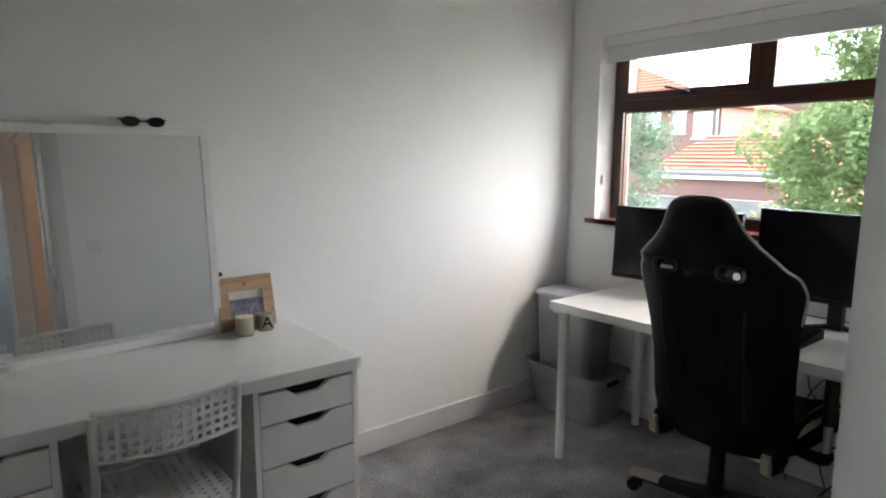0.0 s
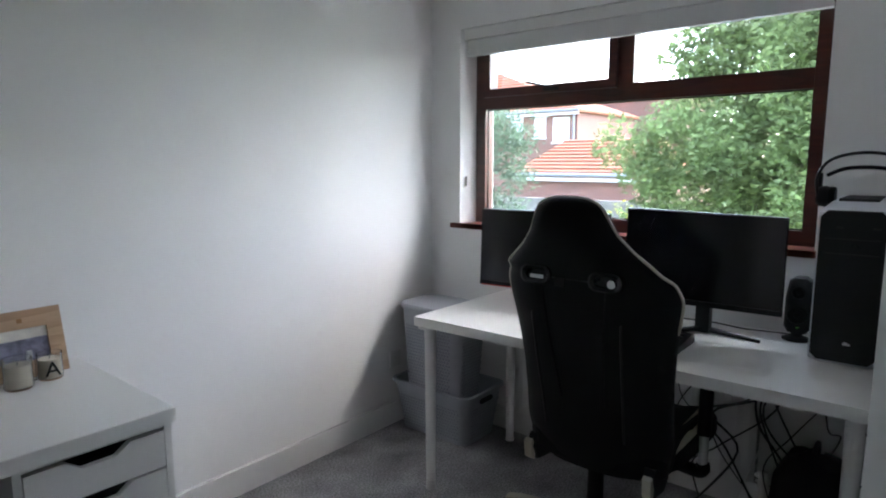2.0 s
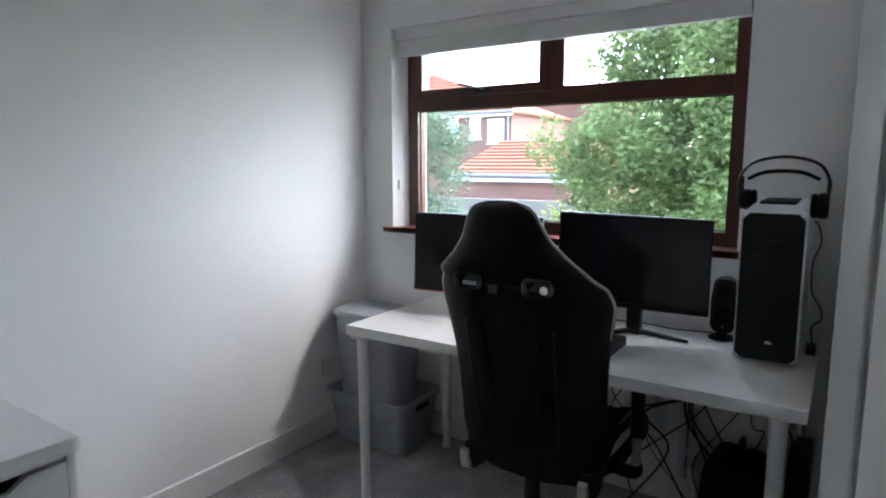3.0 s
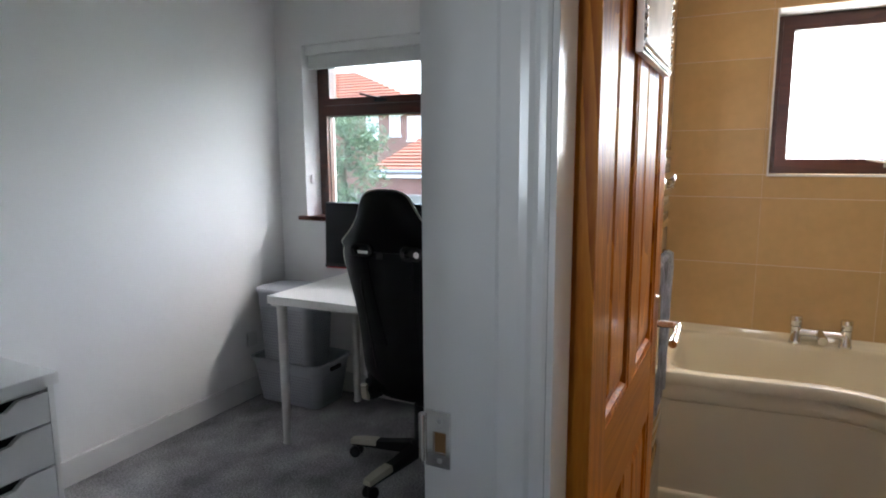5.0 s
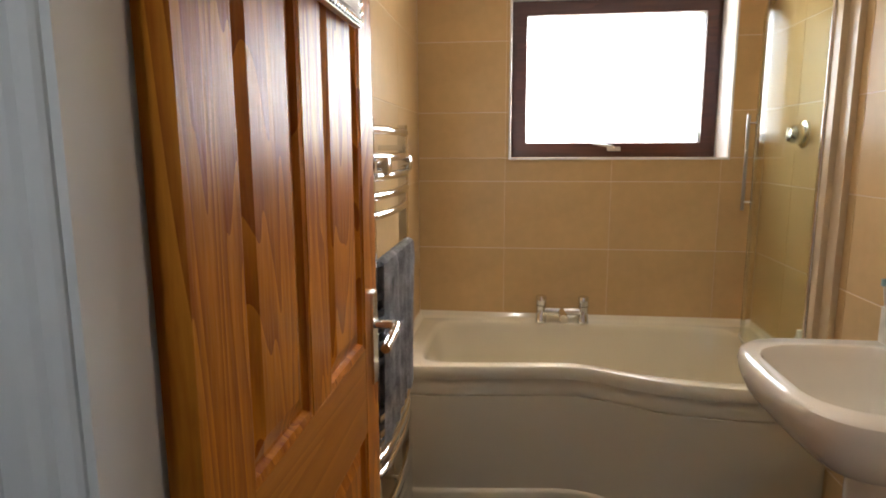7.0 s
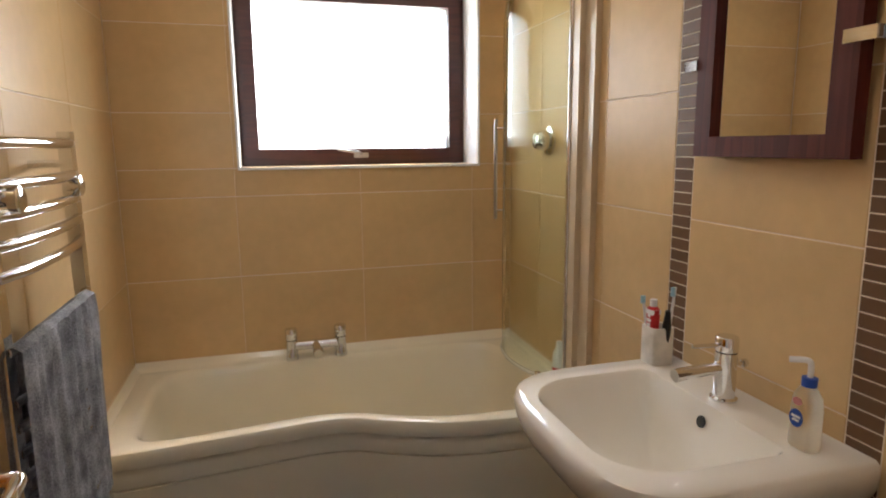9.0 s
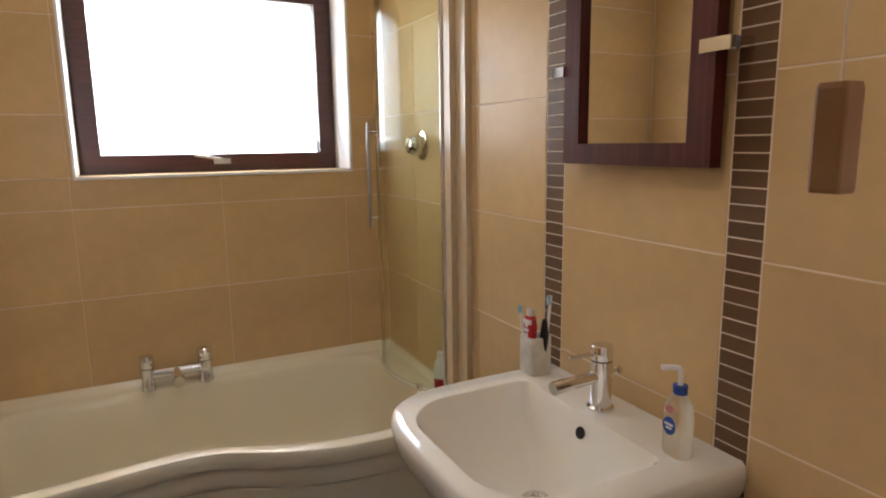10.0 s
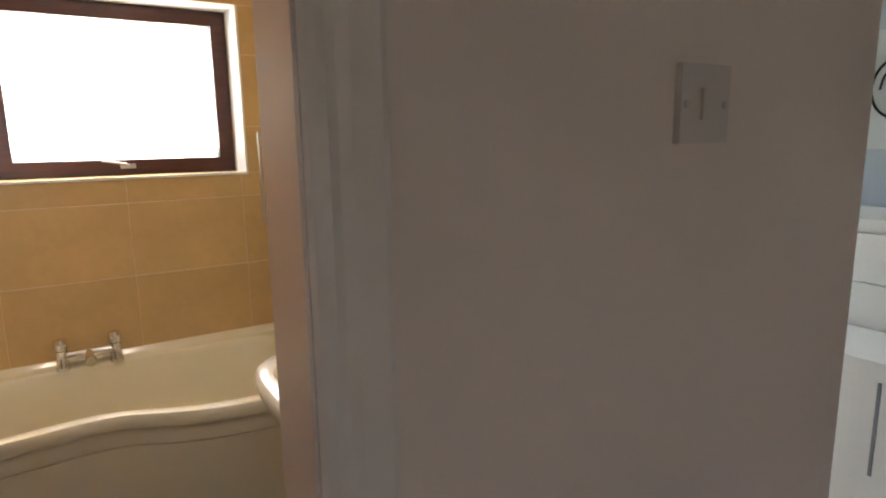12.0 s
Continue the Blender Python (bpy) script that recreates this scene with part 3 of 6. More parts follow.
part("mullion", boxes((FX - 0.002, FX + 0.066, ym - 0.035, ym + 0.035, z_tr + 0.075, OZ1 - fr)), "upvc", window_1, bevel=0.006)
sash = part("sash", boxes(
    (FX - 0.02, FX + 0.05, ym + 0.035, ym + 0.075, z_tr + 0.06, OZ1 - 0.02), (FX - 0.02, FX + 0.05, OW1 - fr - 0.04, OW1 - fr, z_tr + 0.06, OZ1 - 0.02),
    (FX - 0.02, FX + 0.05, ym + 0.075, OW1 - fr - 0.04, z_tr + 0.06, z_tr + 0.10), (FX - 0.02, FX + 0.05, ym + 0.075, OW1 - fr - 0.04, OZ1 - 0.06, OZ1 - 0.02)), "upvc", window_1, bevel=0.007)
for name, y0, y1, z0, z1 in (("pane", OW0 + fr - 0.01, OW1 - fr + 0.01, OZ0 + fr - 0.01, z_tr + 0.01), ("pane", OW0 + fr - 0.01, ym - 0.02, z_tr + 0.06, OZ1 - fr + 0.01), ("pane", ym + 0.06, OW1 - fr - 0.03, z_tr + 0.09, OZ1 - 0.05)):
    ob = part(name, boxes((FX + 0.03, FX + 0.036, y0, y1, z0, z1)), "glass", window_1)
    ob.visible_shadow = False
for rows in (((FX + 0.022, FX + 0.0245, OW0 + fr, OW1 - fr, OZ0 + fr, OZ0 + fr + 0.005), (FX + 0.022, FX + 0.0245, OW0 + fr, OW1 - fr, z_tr - 0.005, z_tr), (FX + 0.022, FX + 0.0245, OW0 + fr, OW0 + fr + 0.005, OZ0 + fr, z_tr), (FX + 0.022, FX + 0.0245, OW1 - fr - 0.005, OW1 - fr, OZ0 + fr, z_tr)),):
    part("gasket", boxes(*rows), "black", window_1)
bm = bmesh.new()
box(bm, FX - 0.028, FX - 0.018, 1.93, 2.01, z_tr + 0.068, z_tr + 0.085)
tube(bm, [(FX - 0.03, 1.96, z_tr + 0.08), (FX - 0.05, 1.97, z_tr + 0.085), (FX - 0.05, 2.09, z_tr + 0.115)], 0.006, 8)
part("window_handle", bm, "black", window_1, "black plastic window catch")
part("window_sill", boxes((E - 0.035, FX + 0.002, OW0 + 0.0, OW1 - 0.0, OZ0 - 0.022, OZ0 + 0.003), (E - 0.035, E - 0.001, OW0 - 0.045, OW1 + 0.07, OZ0 - 0.022, OZ0 + 0.003)), "sill_wood", window_1, "mahogany window board", bevel=0.004)
blind = thing("roller_blind", "white fabric roller blind drawn up at the head of the window", "blind", (E + 0.04, 1.63, 1.93))
part("fabric", boxes((E + 0.03, E + 0.055, OW0 + 0.012, OW1 + 0.006, 1.925, OZ1 - 0.05)), "blind", blind, bevel=0.006)
part("bottom_bar", boxes((E + 0.026, E + 0.059, OW0 + 0.01, OW1 + 0.008, 1.912, 1.932)), "blind", blind, bevel=0.005)
part("cassette", boxes((E + 0.012, E + 0.08, OW0 + 0.004, OW1 + 0.014, OZ1 - 0.055, OZ1 - 0.002)), "plastic", blind, "white plastic cassette", bevel=0.012)
part("chain_clip", boxes((E + 0.03, E + 0.05, OW1 + 0.006, OW1 + 0.018, 1.25, 1.30)), "plastic", blind, bevel=0.003)

# ---- desk by the window ----
desk = thing("desk", "white laminate desk top on round white metal legs", "desk", (2.68, 1.33, 0))
part("desk_top", loft(bmesh.new(), [[(2.335, 0.532, z), (3.005, 0.532, z), (3.005, 2.113, z), (2.307, 2.113, z)] for z in (0.712, 0.75)]), "laminate", desk, bevel=0.002)


def desk_leg(x, y):
    bm = lathe(bmesh.new(), [(0.021, 0.0), (0.022, 0.006), (0.019, 0.012), (0.0235, 0.66), (0.0255, 0.70), (0.0255, 0.707)], (x, y, 0), 24)
    leg = part("leg", bm, "plastic", desk, smooth=True)
    part("leg_plate", lathe(bmesh.new(), [(0.05, 0.705), (0.05, 0.712)], (x, y, 0), 20), "plastic", leg, smooth=True)


for x, y in ((2.345, 2.058), (2.395, 0.60), (2.94, 2.05), (2.94, 0.60)):
    desk_leg(x, y)


def monitor(name, tl, tr, height, label, foot, lean=0.05):
    """A flat screen between two top corners, with its stand."""
    tl, tr = Vector(tl), Vector(tr)
    w = (tr - tl).length
    d = (tr - tl).normalized()
    back = Vector((0, 0, 1)).cross(d).normalized()
    if back.x < 0:
        back = -back
    root = thing(name, label, "monitor", (foot[0], foot[1], 0.75))
    down = (Vector((0, 0, -1)) - back * lean).normalized()

    def at(u, v, n):
        return tl + d * u + down * v + back * n

    def slab(u0, u1, v0, v1, n0, n1):
        bm = bmesh.new()
        loft(bm, [[at(u0, v0, n), at(u1, v0, n), at(u1, v1, n), at(u0, v1, n)] for n in (n0, n1)])
        return bm
    part("housing", slab(0, w, 0, height, 0.004, 0.035), "black", root, bevel=0.004)
    part("display", slab(0.006, w - 0.006, 0.006, height - 0.02, 0.0, 0.006), "screen", root, "dark switched-off glossy panel")
    part("lower_bezel", slab(0, w, height - 0.018, height, -0.001, 0.005), "black", root, bevel=0.001)
    return root, at, w, d, back


mon, at, w, d, back = monitor("monitor", (2.70, 1.385, 1.207), (2.80, 0.865, 1.19), 0.335, "black flat computer monitor, switched off, on the desk", (2.80, 1.13))
part("stand_column", boxes((2.80, 2.835, 1.10, 1.15, 0.752, 1.02)), "black", mon, bevel=0.004)
for x, y in ((2.79, 0.925), (2.62, 1.30)):
    bm = bmesh.new()
    tube(bm, [(2.82, 1.125, 0.764), (x, y, 0.757)], [0.012, 0.006], 8)
    part("stand_foot", bm, "black", mon)
part("stand_foot", tube(bmesh.new(), [(2.82, 1.125, 0.764), (2.93, 1.17, 0.757)], [0.012, 0.006], 8), "black", mon)
mon2, at, w, d, back = monitor("monitor", (2.83, 2.152, 1.16), (2.93, 1.56, 1.157), 0.355, "older black monitor with a red lower edge, switched off", (2.92, 1.86))
part("stand_column", boxes((2.91, 2.95, 1.80, 1.90, 0.752, 0.95)), "black", mon2, bevel=0.004)
part("stand_base", lathe(bmesh.new(), [(0.10, 0.7505), (0.10, 0.758), (0.03, 0.77)], (2.90, 1.85, 0), 28), "black", mon2, smooth=True)
bm = bmesh.new()
loft(bm, [[at(u, v, -0.002) for u, v in ((0.01, 0.3535), (w - 0.01, 0.3535), (w - 0.01, 0.3585), (0.01, 0.3585))], [at(u, v, 0.02) for u, v in ((0.01, 0.3535), (w - 0.01, 0.3535), (w - 0.01, 0.3585), (0.01, 0.3585))]])
part("red_trim", bm, "red", mon2)

# computer
pc = thing("computer_tower", "white and black computer tower with a plain dark front", "computer", (2.84, 0.665, 0.75))
x0, x1, y0, y1 = 2.685, 3.03, 0.583, 0.766
bm = bmesh.new()
loft(bm, [[(x0 + 0.02, y0 + 0.02, 0.752), (x1, y0 + 0.012, 0.752), (x1, y1 - 0.012, 0.752), (x0 + 0.02, y1 - 0.02, 0.752)], [(x0, y0, 0.765), (x1, y0, 0.765), (x1, y1, 0.765), (x0, y1, 0.765)], [(x0, y0, 1.225), (x1, y0, 1.235), (x1, y1, 1.235), (x0, y1, 1.225)], [(x0 + 0.045, y0 + 0.025, 1.255), (x1, y0 + 0.02, 1.262), (x1, y1 - 0.02, 1.262), (x0 + 0.045, y1 - 0.025, 1.255)]])
part("case", bm, "pcwhite", pc, bevel=0.004)
bm = bmesh.new()
loft(bm, [[(x, y, z) for y, z in ((y0 + 0.006, 0.785), (y0 + 0.024, 0.766), (y1 - 0.024, 0.766), (y1 - 0.006, 0.785), (y1 - 0.006, 1.212), (y1 - 0.024, 1.232), (y0 + 0.024, 1.232), (y0 + 0.006, 1.212))] for x in (x0 + 0.004, x0 - 0.012)])
front = part("front_panel", bm, "black", pc, bevel=0.004)
part("drive_bay", boxes((x0 - 0.0145, x0 - 0.011, y0 + 0.02, y1 - 0.02, 1.10, 1.103), (x0 - 0.0145, x0 - 0.011, y0 + 0.02, y1 - 0.02, 1.145, 1.148)), "shadow", front)
part("badge", boxes((x0 - 0.0145, x0 - 0.011, 0.655, 0.675, 0.822, 0.827), (x0 - 0.0145, x0 - 0.011, 0.662, 0.672, 0.827, 0.831)), "pcwhite", front)
part("button", lathe(bmesh.new(), [(0.007, 0), (0.006, 0.003)], (0, 0, 0), 14), "gloss_black", front).matrix_basis = pose(x0 - 0.012, 0.665, 1.125, 0, -90, 0)
for y0_, y1_ in ((0.70, 0.716), (0.605, 0.625)):
    part("port", boxes((x0 - 0.0145, x0 - 0.011, y0_, y1_, 1.178, 1.184)), "shadow", front)
part("top_grille", boxes(*[(x0 + 0.07 + i * 0.018, x0 + 0.08 + i * 0.018, y0 + 0.04, y1 - 0.04, 1.256, 1.2645) for i in range(14)]), "shadow", pc)

headset = thing("headset", "black over-ear headset with a thin headband, hung over the computer", "headset", (2.76, 0.665, 1.26))
band = smooth_line([(2.76, 0.785, 1.27), (2.76, 0.79, 1.33), (2.76, 0.755, 1.385), (2.76, 0.665, 1.405), (2.76, 0.575, 1.385), (2.76, 0.54, 1.33), (2.76, 0.545, 1.27)], 8)
part("headband", tube(bmesh.new(), band, 0.005, 8), "black", headset, smooth=True)
strap = smooth_line([(2.762, 0.765, 1.335), (2.762, 0.71, 1.358), (2.762, 0.62, 1.358), (2.762, 0.565, 1.335)], 6)
part("inner_strap", tube(bmesh.new(), strap, 0.006, 8), "leather", headset, smooth=True)
for x, y, z, s, r in ((2.79, 0.772, 1.268, 1, 0.034), (2.775, 0.553, 1.254, -1, 0.041)):
    cup = lathe(bmesh.new(), [(0.0, -0.02), (r * 0.7, -0.02), (r * 0.95, -0.011), (r, 0.006), (r * 0.86, 0.016), (0.0, 0.018)], (0, 0, 0), 22)
    ob = part("earcup", cup, "black", headset, smooth=True)
    ob.matrix_basis = pose(x, y, z, 90, 0, 0)
    pad = lathe(bmesh.new(), [(r * 0.5, -0.01), (r * 0.85, -0.01), (r * 0.95, 0.0), (r * 0.85, 0.01), (r * 0.5, 0.01)], (0, 0, 0), 22)
    ob = part("ear_pad", pad, "leather", headset, smooth=True)
    ob.matrix_basis = pose(x, y - s * 0.022, z, 90, 0, 0)
    part("yoke", boxes((x - 0.008, x + 0.008, y + s * 0.012 - 0.005, y + s * 0.012 + 0.005, z + r * 0.5, z + 0.075)), "black", headset, bevel=0.003)

speaker = thing("speaker", "small black desktop speaker with two cones and a green light", "speaker", (2.93, 0.836, 0.75))
part("foot", lathe(bmesh.new(), [(0.045, 0.7505), (0.046, 0.756), (0.02, 0.766), (0.015, 0.785)], (2.925, 0.838, 0), 24), "black", speaker, smooth=True)
bm = bmesh.new()
loft(bm, [[(2.895 + l * 0.0 + a, 0.836 + b, z) for a, b in rounded(0.0, 0.075, -ww, ww, 0.018, 4)] for z, ww, l in ((0.78, 0.03, 0), (0.80, 0.043, 0), (0.90, 0.043, 0), (0.965, 0.034, 0), (0.975, 0.02, 0))])
part("cabinet", bm, "black", speaker, smooth=True)
for z, r in ((0.845, 0.032), (0.925, 0.022)):
    cone = part("cone", lathe(bmesh.new(), [(r, 0), (r * 0.9, 0.005), (r * 0.45, -0.004), (r * 0.3, 0.003), (0.001, 0.006)], (0, 0, 0), 22), "leather", speaker, smooth=True)
    cone.matrix_basis = pose(2.893, 0.836, z, 0, -90, 0)
part("light", boxes((2.889, 2.894, 0.828, 0.836, 0.800, 0.803)), "green_led", speaker)

keyboard = thing("keyboard", "black computer keyboard with a raised rear edge on the desk", "keyboard", (2.55, 1.35, 0.75))
bm = bmesh.new()
loft(bm, [[(x, y, z) for x, z in ((2.45, 0.7505), (2.45, 0.766), (2.56, 0.778), (2.645, 0.785), (2.66, 0.775), (2.66, 0.7505))] for y in (1.105, 1.56)])
part("tray", bm, "black", keyboard, bevel=0.004)
for r in range(5):
    for c in range(20):
        x, y = 2.49 + r * 0.0265, 1.127 + c * 0.0213
        bm = bmesh.new()
        z = 0.7695 + (x - 2.45) * 0.11
        loft(bm, [[(x + a, y + b, z) for a, b in ((-0.011, -0.0095), (0.011, -0.0095), (0.011, 0.0095), (-0.011, 0.0095))], [(x + a, y + b, z + 0.007) for a, b in ((-0.009, -0.0075), (0.009, -0.0075), (0.009, 0.0075), (-0.009, 0.0075))]])
        part("key", bm, "black", keyboard)

# ---- gaming chair ----
CX, CY = 2.425, 1.347   # foot of the chair
SY = 1.275                # middle of its seat
chair = thing("gaming_chair", "black leatherette gaming chair with cream piping, pushed up to the desk", "chair", (CX, CY, 0))
part("hub", lathe(bmesh.new(), [(0.035, 0.07), (0.045, 0.075), (0.045, 0.13), (0.03, 0.14), (0.028, 0.30), (0.02, 0.30), (0.02, 0.40)], (CX, CY, 0), 20), "black", chair, smooth=True)
first = math.atan2(1.675 - CY, 2.385 - CX)
for k in range(5):
    a = first + k * 2 * math.pi / 5
    c, s = math.cos(a), math.sin(a)

    def at(r, side, z):
        return (CX + r * c - side * s, CY + r * s + side * c, z)
    bm = bmesh.new()
    loft(bm, [[at(r, -w, z0), at(r, w, z0), at(r, w * 0.8, z1), at(r, -w * 0.8, z1)] for r, w, z0, z1 in ((0.03, 0.032, 0.075, 0.125), (0.16, 0.028, 0.068, 0.105), (0.33, 0.023, 0.062, 0.088), (0.345, 0.018, 0.064, 0.084))])
    leg = part("base_leg", bm, "black", chair, bevel=0.004)
    bm = bmesh.new()
    loft(bm, [[at(r, -w, z0), at(r, w, z0), at(r, w * 0.85, z1), at(r, -w * 0.85, z1)] for r, w, z0, z1 in ((0.215, 0.0255, 0.078, 0.1035), (0.30, 0.0245, 0.072, 0.097), (0.349, 0.021, 0.066, 0.088))])
    part("end_cap", bm, "piping", leg, "cream leg cap", bevel=0.003)
    for side in (-0.017, 0.017):
        bm = lathe(bmesh.new(), [(0.002, -0.009), (0.024, -0.009), (0.027, -0.004), (0.027, 0.004), (0.024, 0.009), (0.002, 0.009)], (0, 0, 0), 18)
        wheel = part("caster_wheel", bm, "black", chair, smooth=True)
        x, y, z = at(0.328, side, 0.027)
        wheel.matrix_basis = Matrix.Translation((x, y, z)) @ Matrix.Rotation(a, 4, "Z") @ Matrix.Rotation(radians(90), 4, "X")
    x, y, z = at(0.328, 0, 0)
    part("caster_fork", tube(bmesh.new(), [(x, y, 0.03), (x, y, 0.065)], 0.011, 10), "black", chair, smooth=True)
part("mechanism", boxes((CX - 0.13, CX + 0.12, CY - 0.09, CY + 0.09, 0.385, 0.425)), "black", chair, bevel=0.008)
bm = bmesh.new()
ring0 = rounded(CX - 0.24, CX + 0.27, SY - 0.235, SY + 0.235, 0.09, 6)
loft(bm, [[(CX + (x - CX) * k, SY + (y - SY) * k, z + 0.03 * max(0, (abs(y - SY) - 0.13) / 0.1) * f) for x, y in ring0] for k, z, f in ((0.82, 0.415, 0), (0.97, 0.43, 0), (1.0, 0.46, 0.6), (0.97, 0.495, 1.2), (0.80, 0.505, 0.3))])
part("seat", bm, "leather", chair, smooth=True)
for s in (-1, 1):
    # raised bolster along the side of the seat, with a cream inlay on its upper face
    bm = bmesh.new()
    loft(bm, [[(x, SY + s * (0.17 + dy * k), 0.41 + dz * k) for dy, dz in ((0.0, 0.02), (0.01, 0.085), (0.035, 0.112), (0.062, 0.108), (0.085, 0.08), (0.088, 0.03), (0.05, 0.0))] for x, k in ((CX - 0.13, 0.55), (CX - 0.09, 0.85), (CX + 0.05, 1.0), (CX + 0.2, 1.05), (CX + 0.27, 0.95), (CX + 0.30, 0.6))])
    bolster = part("seat_bolster", bm, "leather", chair, smooth=True)
    bm = bmesh.new()
    loft(bm, [[(x, SY + s * (0.17 + dy * k), 0.41 + dz * k + 0.002) for dy, dz in ((0.036, 0.112), (0.05, 0.1125), (0.072, 0.098), (0.078, 0.088), (0.06, 0.09))] for x, k in ((CX - 0.10, 0.83), (CX - 0.04, 0.95), (CX + 0.06, 1.0), (CX + 0.19, 1.05), (CX + 0.225, 1.03))])
    part("inlay", bm, "piping", bolster, "cream leatherette inlay", smooth=True)
# backrest: sections up its height, half widths and depth
BX = 2.235
sections = [(0.41, 0.19, 0.05), (0.45, 0.235, 0.06), (0.53, 0.248, 0.07), (0.63, 0.245, 0.075), (0.73, 0.245, 0.08), (0.82, 0.251, 0.085), (0.90, 0.262, 0.085), (0.96, 0.273, 0.08), (0.995, 0.277, 0.075), (1.02, 0.273, 0.072), (1.045, 0.262, 0.069), (1.07, 0.243, 0.066), (1.095, 0.216, 0.063), (1.13, 0.176, 0.06), (1.175, 0.138, 0.058), (1.22, 0.116, 0.055), (1.25, 0.10, 0.048), (1.264, 0.083, 0.04), (1.273, 0.06, 0.028), (1.278, 0.03, 0.012)]


def mid_y(z):
    """The backrest stands slightly askew on its seat."""
    return 1.268 + 0.03 * min(1.0, max(0.0, (z - 1.0) / 0.2)) + 0.03 * max(0.0, 0.8 - z)


def back_ring(z, w, dpt, seg=28):
    lean = (z - 0.41) * 0.20
    out = []
    for k in range(seg):
        t = 2 * math.pi * k / seg
        cx, cy = math.cos(t), math.sin(t)
        sx = math.copysign(abs(cx) ** 0.75, cx)
        sy = math.copysign(abs(cy) ** 0.6, cy)
        wing = 0.055 * (abs(sy) ** 3) * min(1, w / 0.2) if z < 1.05 else 0.02 * abs(sy) ** 3
        out.append((BX - lean + dpt * sx * 0.75 + wing, mid_y(z) + w * sy, z))
    return out


bm = bmesh.new()
loft(bm, [back_ring(*r) for r in sections])
backrest = part("backrest", bm, "leather", chair, smooth=True)
line = []
for s, rows in ((-1, sections[6:]), (1, sections[:5:-1])):
    for z, w, dpt in rows:
        line.append((BX - (z - 0.41) * 0.20 + (0.042 if z < 1.05 else 0.012), mid_y(z) + s * (w + 0.001), z + 0.0015))
line = smooth_line(line, 3)
part("piping", tube(bmesh.new(), line, [0.002] + [0.0042] * (len(line) - 2) + [0.002], 8), "piping", backrest, "cream piping round the head and shoulders", smooth=True)
HZ = 1.05


def back_x(z):
    """The rear face of the backrest at height z."""
    for (z0, w0, d0), (z1, w1, d1) in zip(sections, sections[1:]):
        if z0 <= z <= z1:
            return BX - (z - 0.41) * 0.2 - (d0 + (d1 - d0) * (z - z0) / (z1 - z0)) * 0.75
    return BX


for y0, y1 in ((CY + 0.035, CY - 0.005), (CY - 0.165, CY - 0.145)):
    bm = bmesh.new()
    rows = []
    for k in range(13):
        z = HZ - 0.03 - 0.36 * k / 12
        y = y0 + (y1 - y0) * k / 12
        rows.append([(back_x(z) + 0.004, y - 0.012, z), (back_x(z) - 0.004, y - 0.011, z), (back_x(z) - 0.004, y + 0.011, z), (back_x(z) + 0.004, y + 0.012, z)])
    loft(bm, rows)
    part("strap", bm, "leather", backrest, "black webbing strap")
part("cross_strap", boxes((back_x(1.035) - 0.005, back_x(1.035) + 0.01, CY - 0.15, CY + 0.01, 1.025, 1.045)), "leather", backrest, bevel=0.002)
part("buckle", boxes((back_x(1.035) - 0.009, back_x(1.035), CY - 0.055, CY - 0.025, 1.022, 1.048)), "gloss_black", backrest, bevel=0.003)
for y, s_ in ((1.398, 1), (1.138, -1)):
    part("back_seam", tube(bmesh.new(), [(back_x(z) + 0.002, y + s_ * (0.03 * (z - 0.55)), z) for z in (0.55, 0.65, 0.75, 0.85, 0.93)], 0.0035, 6), "black", backrest, smooth=True)
for y in (CY + 0.04, CY - 0.18):
    x = back_x(HZ) + 0.002
    bm = bmesh.new()
    o, i = rounded(-0.05, 0.05, -0.028, 0.028, 0.026, 6), rounded(-0.034, 0.034, -0.015, 0.015, 0.014, 6)
    loft(bm, [[(x + 0.012, y + a, HZ + b) for a, b in o], [(x - 0.012, y + a, HZ + b) for a, b in o], [(x - 0.014, y + a * 0.9, HZ + b * 0.85) for a, b in o], [(x - 0.008, y + a, HZ + b) for a, b in i], [(x + 0.012, y + a, HZ + b) for a, b in i]], False, False)
    part("strap_surround", bm, "gloss_black", backrest, "black plastic strap opening", smooth=True)
    bm = bmesh.new()
    loft(bm, [[(x - 0.001, y + a * 0.95 - 0.012 * (b > 0), HZ + b * 0.95) for a, b in i], [(x + 0.004, y + a, HZ + b) for a, b in i]])
    part("opening_lining", bm, "screen", backrest)
    # bar added to imitate the bright highlight inside the left opening
    if y > CY:
        part("buckle_tongue", boxes((x - 0.006, x, y - 0.022, y + 0.02, HZ - 0.012, HZ - 0.002)), "steel", backrest, "dull steel bar standing in for the highlight in the strap opening", bevel=0.002)
    if y < CY:
        part("chrome_eyelet", lathe(bmesh.new(), [(0.012, -0.004), (0.013, 0.0), (0.012, 0.004)], (0, 0, 0), 16), "chrome", backrest, smooth=True).matrix_basis = pose(x - 0.003, y - 0.016, HZ - 0.004, 0, 90, 0)
